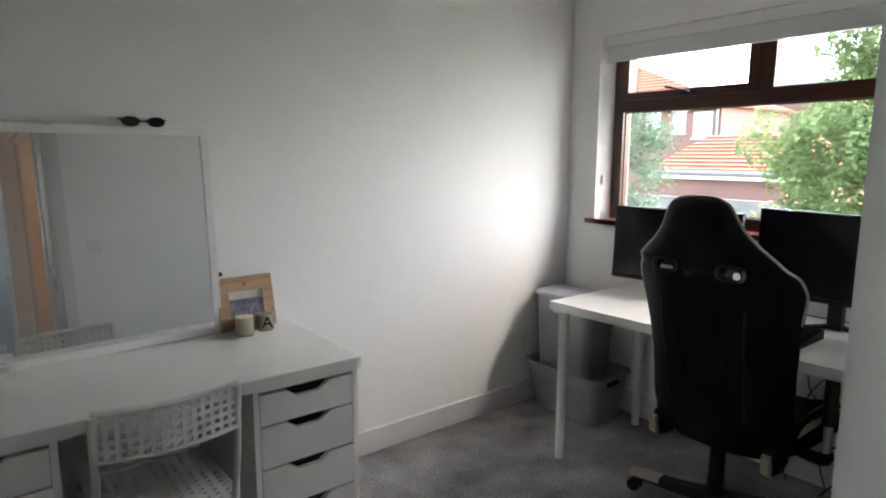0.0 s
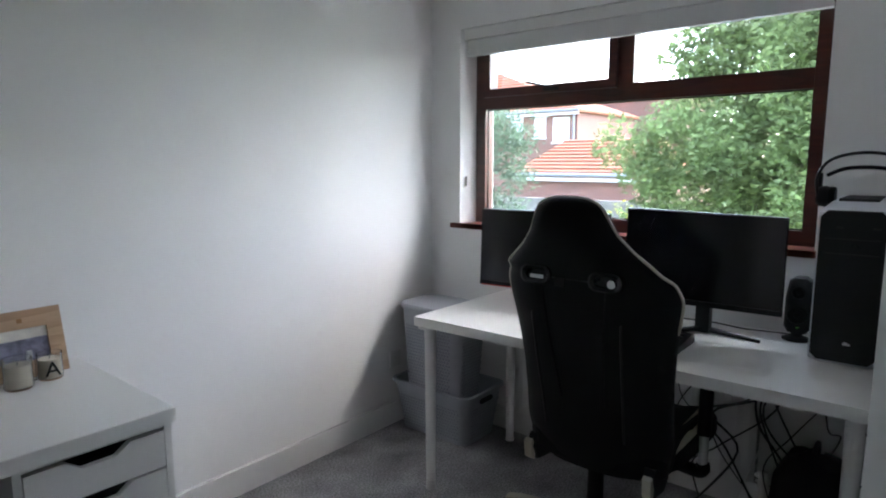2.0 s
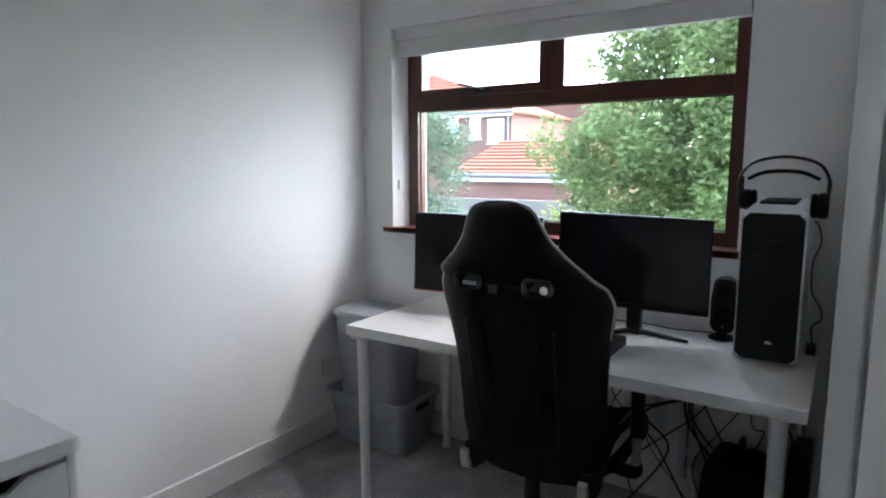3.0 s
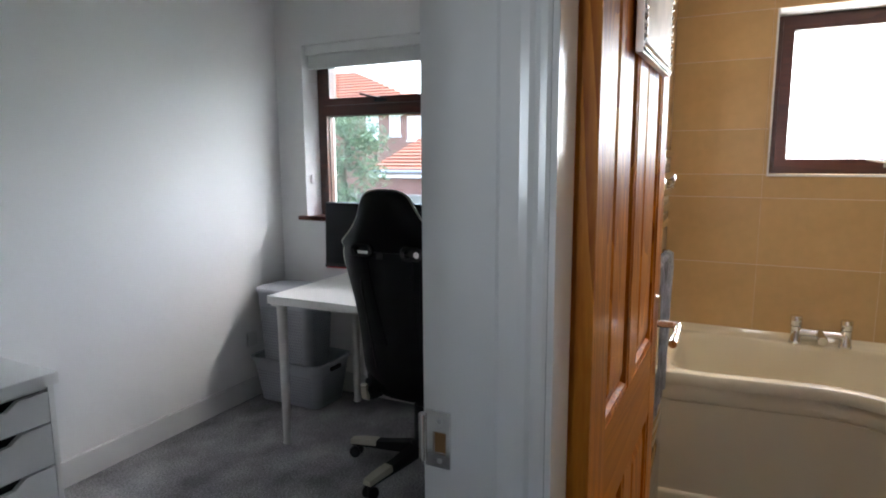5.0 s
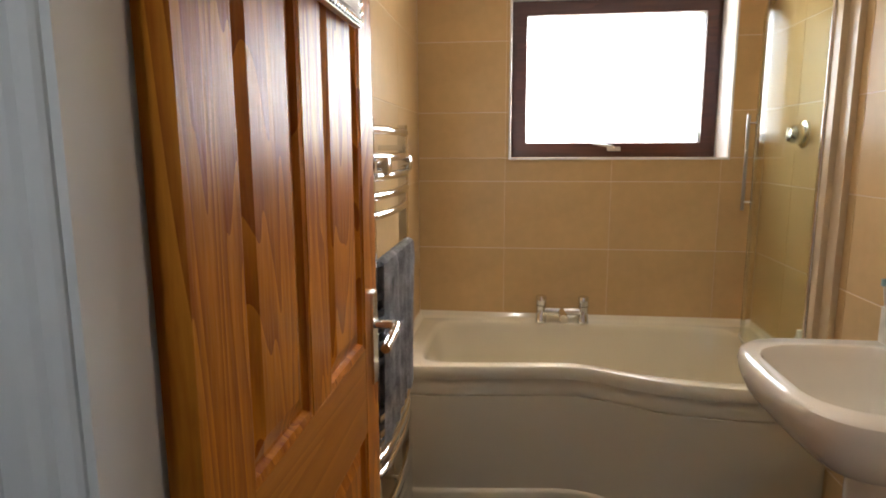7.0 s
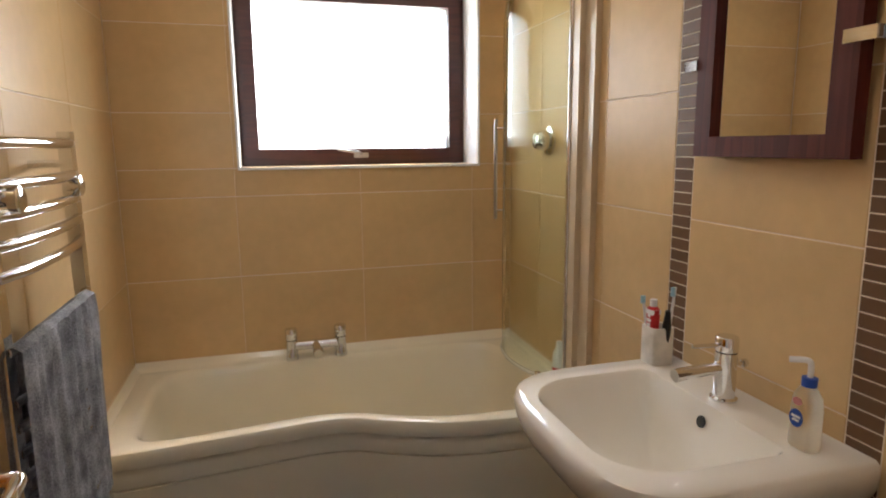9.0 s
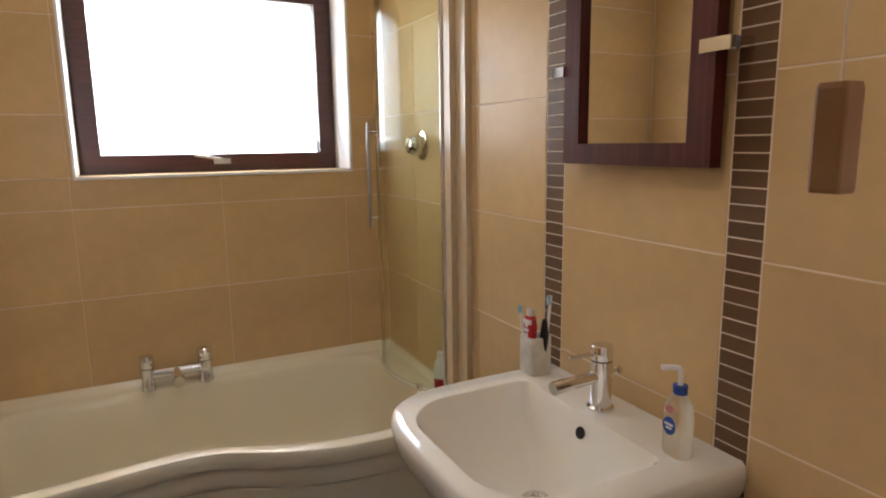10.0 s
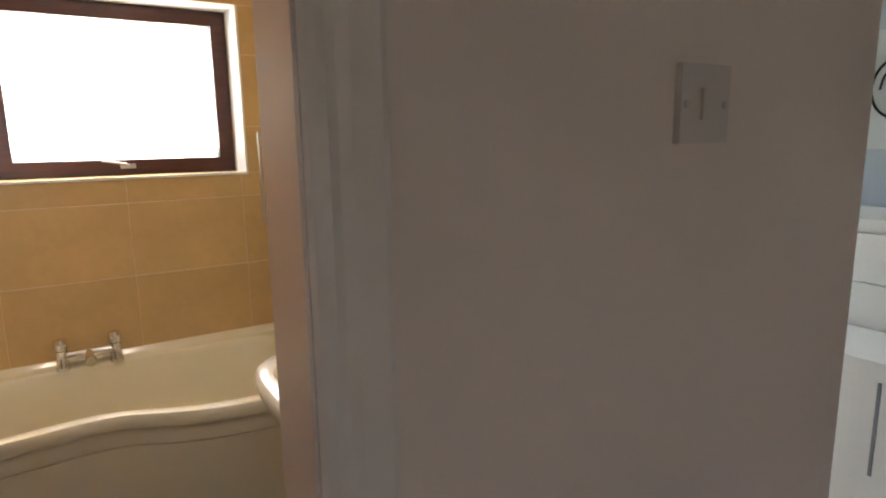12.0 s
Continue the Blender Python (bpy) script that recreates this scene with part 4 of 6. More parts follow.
for s in (-1, 1):
    bm = bmesh.new()
    y = 1.268 + s * 0.197
    loft(bm, [[(BX + a - 0.02, yy, 0.42 + b) for a, b in ((-0.045, 0.02), (-0.02, 0.06), (0.05, 0.03), (0.10, -0.01), (0.06, -0.04), (-0.02, -0.03))] for yy in (y - 0.016, y + 0.016)])
    part("side_bracket", bm, "black", chair, bevel=0.005)
    bm = bmesh.new()
    loft(bm, [[(BX - 0.074 + a, y + s * 0.004 + q, 0.44 + b) for a, b in ((0.0, -0.035), (0.022, -0.05), (0.026, -0.015), (0.008, 0.028), (-0.006, 0.02))] for q in (-0.013, 0.013)])
    part("bracket_cap", bm, "piping", chair, "cream bracket cap", bevel=0.005)

for s in (-1,):
    y = CY + s * 0.34
    post = part("armrest_post", tube(bmesh.new(), [(CX + 0.065, y, 0.50), (CX + 0.065, y, 0.69)], 0.022, 12), "black", chair, smooth=True)
    part("steel_tube", tube(bmesh.new(), [(CX + 0.065, y, 0.40), (CX + 0.065, y, 0.50)], 0.016, 12), "steel", post, smooth=True)
    part("armrest_bracket", tube(bmesh.new(), smooth_line([(CX + 0.065, y, 0.40), (CX + 0.065, y, 0.375), (CX + 0.065, y - s * 0.05, 0.37), (CX + 0.065, CY + s * 0.1, 0.40)], 4), 0.022, 10), "black", chair, smooth=True)
    bm = bmesh.new()
    loft(bm, [[(a, b, z) for a, b in rounded(CX - 0.01, CX + 0.24, y - 0.04, y + 0.04, 0.035, 5)] for z in (0.69, 0.705)])
    part("arm_pad", bm, "black", chair, bevel=0.004)

# ---- laundry baskets in the corner ----


def woven_basket(name, label, x0, x1, y0, y1, z0, z1, taper, lip, grip):
    root = thing(name, label, "basket", ((x0 + x1) / 2, (y0 + y1) / 2, z0))
    bm = bmesh.new()
    t = 0.004
    out = lambda k, z, r: [(x, y, z) for x, y in rounded(x0 + k, x1 - k, y0 + k, y1 - k, r, 6)]
    loft(bm, [out(taper, z0, 0.05), out(taper * 0.5, (z0 + z1) / 2, 0.055), out(0, z1, 0.06), out(-lip, z1, 0.062), out(-lip, z1 + 0.012, 0.062), out(t, z1 + 0.012, 0.056), out(taper + t, z0 + 0.006, 0.046)], True, True)
    body = part("body", bm, "basket", root, smooth=True)
    # raised diamond weave on the two sides that face the room
    bm = bmesh.new()
    rows = max(4, int((z1 - z0 - 0.07) / 0.017))
    for r in range(rows):
        z = z0 + 0.03 + r * 0.017
        k = taper * (1 - (z - z0) / (z1 - z0))
        for face in (0, 1):
            lo, hi = (y0 + k + 0.04, y1 - k - 0.04) if face == 0 else (x0 + k + 0.04, x1 - k - 0.04)
            n = int((hi - lo) / 0.017)
            for c in range(n):
                v = lo + (c + 0.5 + 0.5 * (r % 2)) * (hi - lo) / n
                if v > hi:
                    continue
                pts = []
                for dv, dz, dn in ((-0.0075, 0, 0), (0, -0.0075, 0), (0.0075, 0, 0), (0, 0.0075, 0), (0, 0, 0.0015)):
                    kk = taper * (1 - (z + dz - z0) / (z1 - z0))
                    pts.append(bm.verts.new((x0 + kk - dn, v + dv, z + dz) if face == 0 else (v + dv, y0 + kk - dn, z + dz)))
                for i in range(4):
                    bm.faces.new((pts[i], pts[(i + 1) % 4], pts[4]))
    # darker grey on the diamonds stands in for the shaded holes
    weave = part("weave", bm, "gutter", root)
    weave["kind"] = "stuff"
    if grip:
        y = y0 + 0.004
        # dark slab on the side imitates the shade in a grip hole
        bm = bmesh.new()
        loft(bm, [[(x, y + q, z) for x, z in rounded((x0 + x1) / 2 - 0.05, (x0 + x1) / 2 + 0.05, z1 - 0.045, z1 - 0.02, 0.012, 4)] for q in (0.0, -0.0075)])
        part("grip_hole", bm, "shadow", root)
    return root


woven_basket("storage_basket", "wide grey plastic storage basket with a woven pattern on the carpet", 2.69, 3.02, 2.135, 2.628, 0.0, 0.25, 0.035, 0.012, True)
woven_basket("laundry_hamper", "tall grey plastic laundry hamper standing in the wide basket", 2.722, 2.985, 2.215, 2.60, 0.012, 0.625, 0.03, 0.0, False)
lid = thing("hamper_lid", "pale grey plastic lid closing the laundry hamper", "lid", (2.853, 2.407, 0.638))
bm = bmesh.new()
loft(bm, [[(2.853 + (x - 2.853) * k, 2.407 + (y - 2.407) * k, z) for x, y in rounded(2.708, 2.998, 2.2, 2.614, 0.075, 6)] for k, z in ((0.985, 0.6385), (1.0, 0.644), (1.0, 0.655), (0.97, 0.664), (0.55, 0.676), (0.2, 0.679))])
part("cover", bm, "basket", lid, smooth=True)

# radiator and clutter under the desk
radiator = thing("radiator", "white ribbed panel radiator below the window", "radiator", (3.0, 1.5, 0.12))
bm = bmesh.new()
rows = []
n = 44
for k in range(n + 1):
    y = 0.95 + 1.1 * k / n
    off = (0, 0.012, 0.012, 0)[k % 4]
    rows.append([(2.985 - off, y, 0.14), (2.985 - off, y, 0.66), (3.03, y, 0.66), (3.03, y, 0.14)])
loft(bm, rows)
part("panel", bm, "gloss", radiator)
part("valve", lathe(bmesh.new(), [(0.012, 0.05), (0.012, 0.12), (0.02, 0.125), (0.02, 0.18), (0.015, 0.19)], (3.0, 0.92, 0), 14), "plastic", radiator, smooth=True)
part("pipe", tube(bmesh.new(), [(3.0, 0.92, 0.0), (3.0, 0.92, 0.06)], 0.0075, 8), "chrome", radiator, smooth=True)
part("tail", tube(bmesh.new(), [(3.0, 0.92, 0.15), (3.0, 0.955, 0.17)], 0.01, 8), "chrome", radiator, smooth=True)
rng = random.Random(4)
for k in range(13):
    pts = [Vector((2.97, rng.uniform(0.6, 1.25), 0.70))]
    for j in range(4):
        q = pts[-1]
        pts.append(Vector((2.93 + rng.uniform(-0.09, 0.07), min(1.3, max(0.58, q.y + rng.uniform(-0.2, 0.2))), max(0.03, 0.70 - 0.17 * (j + 1) + rng.uniform(-0.08, 0.10)))))
    pts[-1].z = 0.008
    ob = finish("cable", tube(bmesh.new(), smooth_line(pts, 6), rng.choice((0.0025, 0.0035, 0.0045)), 6), "cable", smooth=True)
    tagged(ob, "loose black cable hanging in a tangle behind the desk", "cable", "cables under the desk")
ob = finish("cable", tube(bmesh.new(), smooth_line([(2.90, 0.62, 0.008), (2.78, 0.86, 0.006), (2.80, 1.0, 0.03), (2.9, 0.98, 0.12), (2.96, 0.93, 0.3)], 8), 0.004, 6), "plastic", smooth=True)
tagged(ob, "white cable curling over the carpet under the desk", "cable", "cables under the desk")
strip = thing("extension_lead", "white plastic extension lead with plugs on the carpet", "socket strip", (2.86, 0.9, 0))
part("bar", boxes((2.82, 2.875, 0.78, 1.02, 0.002, 0.04)), "plastic", strip, bevel=0.008)
for y in (0.82, 0.88, 0.95):
    part("plug", boxes((2.825, 2.87, y - 0.02, y + 0.02, 0.04, 0.085)), "black" if y > 0.85 else "plastic", strip, bevel=0.008)
bag = thing("rucksack", "black fabric bag slumped on the floor under the desk", "bag", (2.8, 0.72, 0))
bm = bmesh.new()
loft(bm, [[(2.80 + (x - 2.8) * k + 0.02 * math.sin(9 * y), 0.73 + (y - 0.73) * k, z + 0.02 * math.sin(14 * x + 11 * y) * (z > 0.05)) for x, y in rounded(2.66, 2.93, 0.60, 0.86, 0.09, 6)] for k, z in ((0.92, 0.002), (1.0, 0.06), (1.0, 0.2), (0.92, 0.32), (0.66, 0.385), (0.2, 0.405))])
part("body", bm, "leather", bag, smooth=True)
part("handle", tube(bmesh.new(), smooth_line([(2.76, 0.73, 0.39), (2.77, 0.73, 0.43), (2.83, 0.73, 0.43), (2.84, 0.73, 0.39)], 6), 0.008, 8), "black", bag, smooth=True)
ob = finish("cable", tube(bmesh.new(), smooth_line([(2.86, 0.573, 1.2), (2.9, 0.562, 1.18), (2.9, 0.552, 1.13), (2.9, 0.565, 1.083), (2.92, 0.572, 1.06), (2.91, 0.572, 1.0), (2.9, 0.566, 0.955), (2.9, 0.538, 0.905), (2.9, 0.536, 0.866), (2.9, 0.56, 0.842), (2.91, 0.556, 0.79), (2.92, 0.553, 0.756)], 6), 0.0028, 6), "cable", smooth=True)
tagged(ob, "thin black cable looping down beside the computer tower", "cable", "cables on the desk")
adapter = thing("power_adapter", "small black adapter lying on the desk beside the computer", "adapter", (2.9, 0.556, 0.751))
part("housing", boxes((2.87, 2.93, 0.543, 0.571, 0.7512, 0.779)), "black", adapter, bevel=0.005)
ob = finish("cable", tube(bmesh.new(), smooth_line([(2.975, 0.86, 0.754), (2.96, 0.95, 0.754), (2.94, 1.02, 0.756), (2.97, 1.12, 0.754), (2.96, 1.25, 0.754), (2.985, 1.33, 0.754)], 6), 0.003, 6), "cable", smooth=True)
tagged(ob, "black monitor cable lying along the back of the white desk", "cable", "cables on the desk")
sub = thing("subwoofer", "black boxy speaker on the floor by the wall", "speaker", (2.86, 0.60, 0))
part("cabinet", boxes((2.72, 2.98, 0.525, 0.59, 0.0, 0.42)), "black", sub, bevel=0.006)
plate = thing("wall_socket", "white double socket low on the wall", "socket", (E, 2.3, 0.3))
part("faceplate", boxes((2.70, 2.775, N - 0.009, N, 0.31, 0.39)), "plastic", plate, bevel=0.003)

# ---- dressing table ----
VT = 1.222
vanity = thing("dressing_table_top", "long white laminate table top resting on two drawer units", "table top", (0.44, 2.3, 0.75))
part("top", boxes((-0.36, VT - 0.0012, 1.9632, 2.622, 0.712, 0.75)), "laminate", vanity, bevel=0.002)
part("edge_band", boxes((-0.36, VT, 1.962, 1.963, 0.7135, 0.7485)), "drawer", vanity)
part("edge_band", boxes((VT - 0.001, VT, 1.9632, 2.622, 0.7135, 0.7485)), "drawer", vanity)


def drawer_unit(x0, x1, label):
    unit = thing("drawer_unit", label, "drawers", ((x0 + x1) / 2, 2.28, 0), "drawer units under the table top")
    t = 0.018
    part("side_panel", boxes((x0, x0 + t, 1.985, 2.56, 0.0, 0.712)), "drawer", unit, bevel=0.0015)
    part("side_panel", boxes((x1 - t, x1, 1.985, 2.56, 0.0, 0.712)), "drawer", unit, bevel=0.0015)
    part("back_panel", boxes((x0 + t, x1 - t, 2.54, 2.56, 0.03, 0.70)), "drawer", unit)
    part("top_rail", boxes((x0 + t, x1 - t, 1.99, 2.54, 0.695, 0.711)), "drawer", unit, bevel=0.0015)
    part("base_panel", boxes((x0 + t, x1 - t, 1.99, 2.54, 0.02, 0.036)), "drawer", unit, bevel=0.0015)
    # black sheet stands in for the shade behind the fronts and finger pulls
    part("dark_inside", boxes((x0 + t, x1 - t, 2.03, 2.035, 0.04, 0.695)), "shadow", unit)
    levels = [0.692, 0.588, 0.448, 0.308, 0.168, 0.032]
    for hi, lo in zip(levels, levels[1:]):
        a, b = x0 + t + 0.002, x1 - t - 0.002
        m0, m1 = (a + b) / 2 - 0.068, (a + b) / 2 + 0.068
        outline = [(a, lo + 0.003), (b, lo + 0.003), (b, hi - 0.003), (m1 + 0.006, hi - 0.003), (m1 - 0.03, hi - 0.029), (m0 + 0.03, hi - 0.029), (m0 - 0.006, hi - 0.003), (a, hi - 0.003)]
        bm = bmesh.new()
        front_ring = [bm.verts.new((x, 1.984, z)) for x, z in outline]
        back_ring_ = [bm.verts.new((x, 2.002, z)) for x, z in outline]
        ring_join(bm, front_ring, back_ring_)
        bm.faces.new(front_ring)
        bm.faces.new(back_ring_[::-1])
        part("drawer_front", bm, "drawer", unit)
    return unit


drawer_unit(0.862, 1.218, "tall white drawer unit with cut-out finger pulls")
drawer_unit(0.012, 0.368, "white drawer unit partly hidden behind the chair")
# mirror leaning on the wall
mirror = thing("table_mirror", "large mirror in a narrow pale frame leaning on the wall", "mirror", (0.5, 2.5, 0.75))
a0, a1, zt = Vector((0.02, 2.468, 0.752)), Vector((0.955, 2.515, 0.752)), 0.745
dd = (a1 - a0).normalized()
lean = Vector((0, 0.07, zt)).normalized()
nn = dd.cross(lean).normalized()


def mir(u, v, n):
    return a0 + dd * u + lean * v + nn * n


wm = (a1 - a0).length


def mslab(u0, u1, v0, v1, n0, n1):
    bm = bmesh.new()
    loft(bm, [[mir(u0, v0, n), mir(u1, v0, n), mir(u1, v1, n), mir(u0, v1, n)] for n in (n0, n1)])
    return bm


if nn.y > 0:
    nn = -nn
part("glass", mslab(0.02, wm - 0.02, 0.02, zt - 0.02, 0.003, -0.004), "mirror", mirror)
part("backing", mslab(0.005, wm - 0.005, 0.005, zt - 0.005, -0.005, -0.016), "shadow", mirror)
for args in ((0, 0.026, 0, zt), (wm - 0.026, wm, 0, zt), (0.026, wm - 0.026, 0, 0.026), (0.026, wm - 0.026, zt - 0.026, zt)):
    part("frame_rail", mslab(*args, 0.010, -0.018), "plastic", mirror, bevel=0.003)
shades = thing("sunglasses", "black sunglasses lying folded on top of the mirror", "sunglasses", mir(0.72, zt, 0))
c0 = mir(0.655, zt + 0.0195, -0.004)
for u in (0.0, 0.082):
    rim = [(u + a, b) for a, b in ((0.004, 0.008), (0.02, 0.016), (0.045, 0.016), (0.06, 0.009), (0.062, -0.003), (0.052, -0.015), (0.03, -0.0185), (0.012, -0.014), (0.003, -0.003))]
    if u:
        rim = [(0.082 + 0.064 - (a - 0.082), b) for a, b in rim][::-1]
    mid = (sum(a for a, b in rim) / 9, sum(b for a, b in rim) / 9)
    bm = bmesh.new()
    loft(bm, [[c0 + dd * (mid[0] + (a - mid[0]) * k) + Vector((0, n, mid[1] + (b - mid[1]) * k)) for a, b in rim] for k, n in ((0.94, -0.006), (1.0, -0.003), (1.0, 0.003), (0.9, 0.004))])
    part("lens", bm, "gloss_black", shades, "dark tinted lens", smooth=True)
part("bridge", tube(bmesh.new(), smooth_line([c0 + dd * u + Vector((0, 0, h)) for u, h in ((0.058, 0.006), (0.072, 0.0115), (0.088, 0.006))], 4), 0.0026, 8), "silver", shades, smooth=True)
part("bridge", tube(bmesh.new(), [c0 + dd * u + Vector((0, 0, -0.004)) for u in (0.06, 0.084)], 0.0018, 8), "silver", shades, smooth=True)
for u0, u1, n in ((0.002, 0.125, 0.012), (0.142, 0.02, 0.017)):
    part("temple", tube(bmesh.new(), smooth_line([c0 + dd * u0 + Vector((0, 0.003, 0.007)), c0 + dd * (u0 * 0.97 + u1 * 0.03) + Vector((0, n, 0.007)), c0 + dd * u1 + Vector((0, n, -0.001))], 4), 0.0028, 8), "gloss_black", shades, smooth=True)
strap2 = finish("hair_band", tube(bmesh.new(), [mir(0.28 + 0.045 * k, zt + 0.006 + 0.003 * (k % 2), -0.004) for k in range(5)], 0.006, 8), "marble", smooth=True)
tagged(strap2, "grey fabric band lying on top of the mirror", "hair band")

# photo frame and candles
pf = thing("photo_frame", "pale wooden photo frame with a landscape print on the dressing table", "photo frame", (1.04, 2.5, 0.75))
f0, fd = Vector((0.945, 2.50, 0.751)), Vector((0.215, 0.005, 0)).normalized()
fu = Vector((0, 0.05, 0.20)).normalized()
fn = fd.cross(fu).normalized()
if fn.y > 0:
    fn = -fn


def fslab(u0, u1, v0, v1, n0, n1):
    bm = bmesh.new()
    loft(bm, [[f0 + fd * u + fu * v + fn * n for u, v in ((u0, v0), (u1, v0), (u1, v1), (u0, v1))] for n in (n0, n1)])
    return bm


for args in ((0, 0.042, 0, 0.20), (0.173, 0.215, 0, 0.20), (0.042, 0.173, 0, 0.05), (0.042, 0.173, 0.145, 0.20)):
    part("frame_side", fslab(*args, 0.010, -0.008), "lightwood", pf, bevel=0.0015)
part("photo", fslab(0.042, 0.173, 0.05, 0.145, 0.003, -0.004), "photo", pf, "faded landscape photograph")
part("sky_band", fslab(0.042, 0.173, 0.115, 0.145, 0.0036, 0.003), "marble", pf)
part("heart", fslab(0.098, 0.112, 0.163, 0.176, 0.0125, 0.0095), "amber", pf, bevel=0.003)
clip = finish("hair_clip", boxes((0.945, 0.975, 2.545, 2.56, 0.955, 0.968)), "black", bevel=0.004)
tagged(clip, "small black hair clip on the photo frame's top edge", "hair clip")


def candle(x, y, h, r, label, letter):
    root = thing("candle", label, "candle", (x, y, 0.75))
    jar = lathe(bmesh.new(), [(r * 0.9, 0.7505), (r, 0.755), (r, 0.75 + h), (r - 0.003, 0.75 + h), (r - 0.003, 0.757)], (x, y, 0), 28)
    part("jar", jar, "jar", root, smooth=True)
    part("wax", lathe(bmesh.new(), [(r - 0.0036, 0.758), (r - 0.0036, 0.75 + h * 0.8), (0.004, 0.75 + h * 0.78)], (x, y, 0), 28), "wax", root, smooth=True)
    part("wick", tube(bmesh.new(), [(x, y, 0.75 + h * 0.77), (x + 0.001, y, 0.75 + h * 0.88)], 0.001, 6), "black", root)
    if letter:
        cu = bpy.data.curves.new("letter", "FONT")
        cu.body, cu.size, cu.extrude, cu.align_x = letter, 0.062, 0.0006, "CENTER"
        tmp = bpy.data.objects.new("letter", cu)
        me = bpy.data.meshes.new_from_object(tmp)
        me.materials.append(M["black"])
        ob = new("letter", me)
        ob.parent = root
        ob.matrix_parent_inverse = root.matrix_basis.inverted()
        ob.matrix_basis = pose(x - 0.003, y - r - 0.001, 0.765, 90, 0, -6)
        ob["label"] = "printed black letter"
    return root


candle(1.008, 2.43, 0.088, 0.036, "cream candle in a clear glass jar", "")
candle(1.095, 2.455, 0.078, 0.033, "white candle in a glass jar marked with the letter A", "A")
perf = thing("perfume_bottle", "tiny clear bottle with a dark cap between the candles", "bottle", (1.052, 2.47, 0.75))
part("bottle", boxes((1.042, 1.062, 2.463, 2.48, 0.751, 0.815)), "jar", perf, bevel=0.003)
part("cap", boxes((1.046, 1.058, 2.466, 2.477, 0.8155, 0.84)), "steel", perf, bevel=0.002)
card = thing("small_card", "small white printed card standing on the dressing table", "card", (0.3, 2.4, 0.75))
part("card", boxes((0.255, 0.315, 2.40, 2.404, 0.751, 0.83)), "plastic", card)
part("print", boxes((0.268, 0.302, 2.3985, 2.4, 0.775, 0.79), (0.272, 0.296, 2.3985, 2.4, 0.80, 0.805)), "silver", card)

# white perforated chair
vc = thing("dining_chair", "white perforated plastic chair tucked under the dressing table", "chair", (0.6, 2.0, 0))
for x in (0.425, 0.765):
    part("back_leg", tube(bmesh.new(), smooth_line([(x, 1.815, 0.0), (x, 1.86, 0.25), (x, 1.885, 0.45), (x, 1.85, 0.66), (x, 1.835, 0.80)], 6), 0.011, 10), "plastic", vc, smooth=True)
    part("front_leg", tube(bmesh.new(), [(x, 2.27, 0.0), (x, 2.235, 0.44)], 0.011, 10), "plastic", vc, smooth=True)
    part("side_rail", tube(bmesh.new(), [(x, 1.88, 0.44), (x, 2.235, 0.44)], 0.009, 8), "plastic", vc, smooth=True)


def perforated(bm, place, nu, nv, hole, thick):
    """A thin sheet with rows of holes: place(u, v) gives the middle and the normal."""
    for i in range(nu):
        for j in range(nv):
            us = [(i + k) / nu for k in (0, hole, 1 - hole, 1)]
            vs_ = [(j + k) / nv for k in (0, hole, 1 - hole, 1)]
            front_, back_ = [], []
            for u in us:
                for v in vs_:
                    p, nrm = place(u, v)
                    front_.append(bm.verts.new(p + nrm * thick / 2))
                    back_.append(bm.verts.new(p - nrm * thick / 2))
            for a in range(3):
                for b in range(3):
                    q = [a * 4 + b, a * 4 + b + 1, (a + 1) * 4 + b + 1, (a + 1) * 4 + b]
                    if a == 1 and b == 1:
                        for e in range(4):
                            bm.faces.new((front_[q[e]], front_[q[(e + 1) % 4]], back_[q[(e + 1) % 4]], back_[q[e]]))
                    else:
                        bm.faces.new([front_[k] for k in q])
                        bm.faces.new([back_[k] for k in q[::-1]])


bm = bmesh.new()
perforated(bm, lambda u, v: (Vector((0.425 + 0.34 * u, 1.842 - 0.035 * math.sin(math.pi * u), 0.685 + 0.115 * v)), Vector((0, -1, 0))), 14, 5, 0.24, 0.006)
bmesh.ops.remove_doubles(bm, verts=bm.verts[:], dist=0.0004)
part("backrest", bm, "plastic", vc)
part("back_rim", tube(bmesh.new(), [(0.425 + 0.34 * k / 12, 1.842 - 0.035 * math.sin(math.pi * k / 12), 0.803) for k in range(13)], 0.0095, 8), "plastic", vc, smooth=True)
part("back_rim", tube(bmesh.new(), [(0.425 + 0.34 * k / 12, 1.842 - 0.035 * math.sin(math.pi * k / 12), 0.682) for k in range(13)], 0.006, 8), "plastic", vc, smooth=True)
bm = bmesh.new()
perforated(bm, lambda u, v: (Vector((0.415 + 0.36 * u, 1.90 + 0.36 * v, 0.452 - 0.012 * math.sin(math.pi * u))), Vector((0, 0, 1))), 13, 13, 0.32, 0.008)
bmesh.ops.remove_doubles(bm, verts=bm.verts[:], dist=0.0004)
part("seat", bm, "plastic", vc)
part("seat_rim", tube(bmesh.new(), [(x, y, 0.45) for x, y in rounded(0.41, 0.78, 1.89, 2.265, 0.05, 5)], 0.008, 8, closed=True), "plastic", vc, smooth=True)
sw = thing("light_switch", "white plastic light switch on the office wall by the door", "switch", (1.05, S, 1.2), "light switches")
part("faceplate", boxes((1.03, 1.116, S, S + 0.009, 1.17, 1.256)), "plastic", sw, bevel=0.003)
part("rocker", boxes((1.06, 1.085, S + 0.009, S + 0.014, 1.195, 1.23)), "plastic", sw, bevel=0.002)

# ---- bathroom door, standing open into the bathroom ----
door = tagged(new("door_1"), "orange-stained pine panel door standing open into the bathroom", "door", kind="structure")
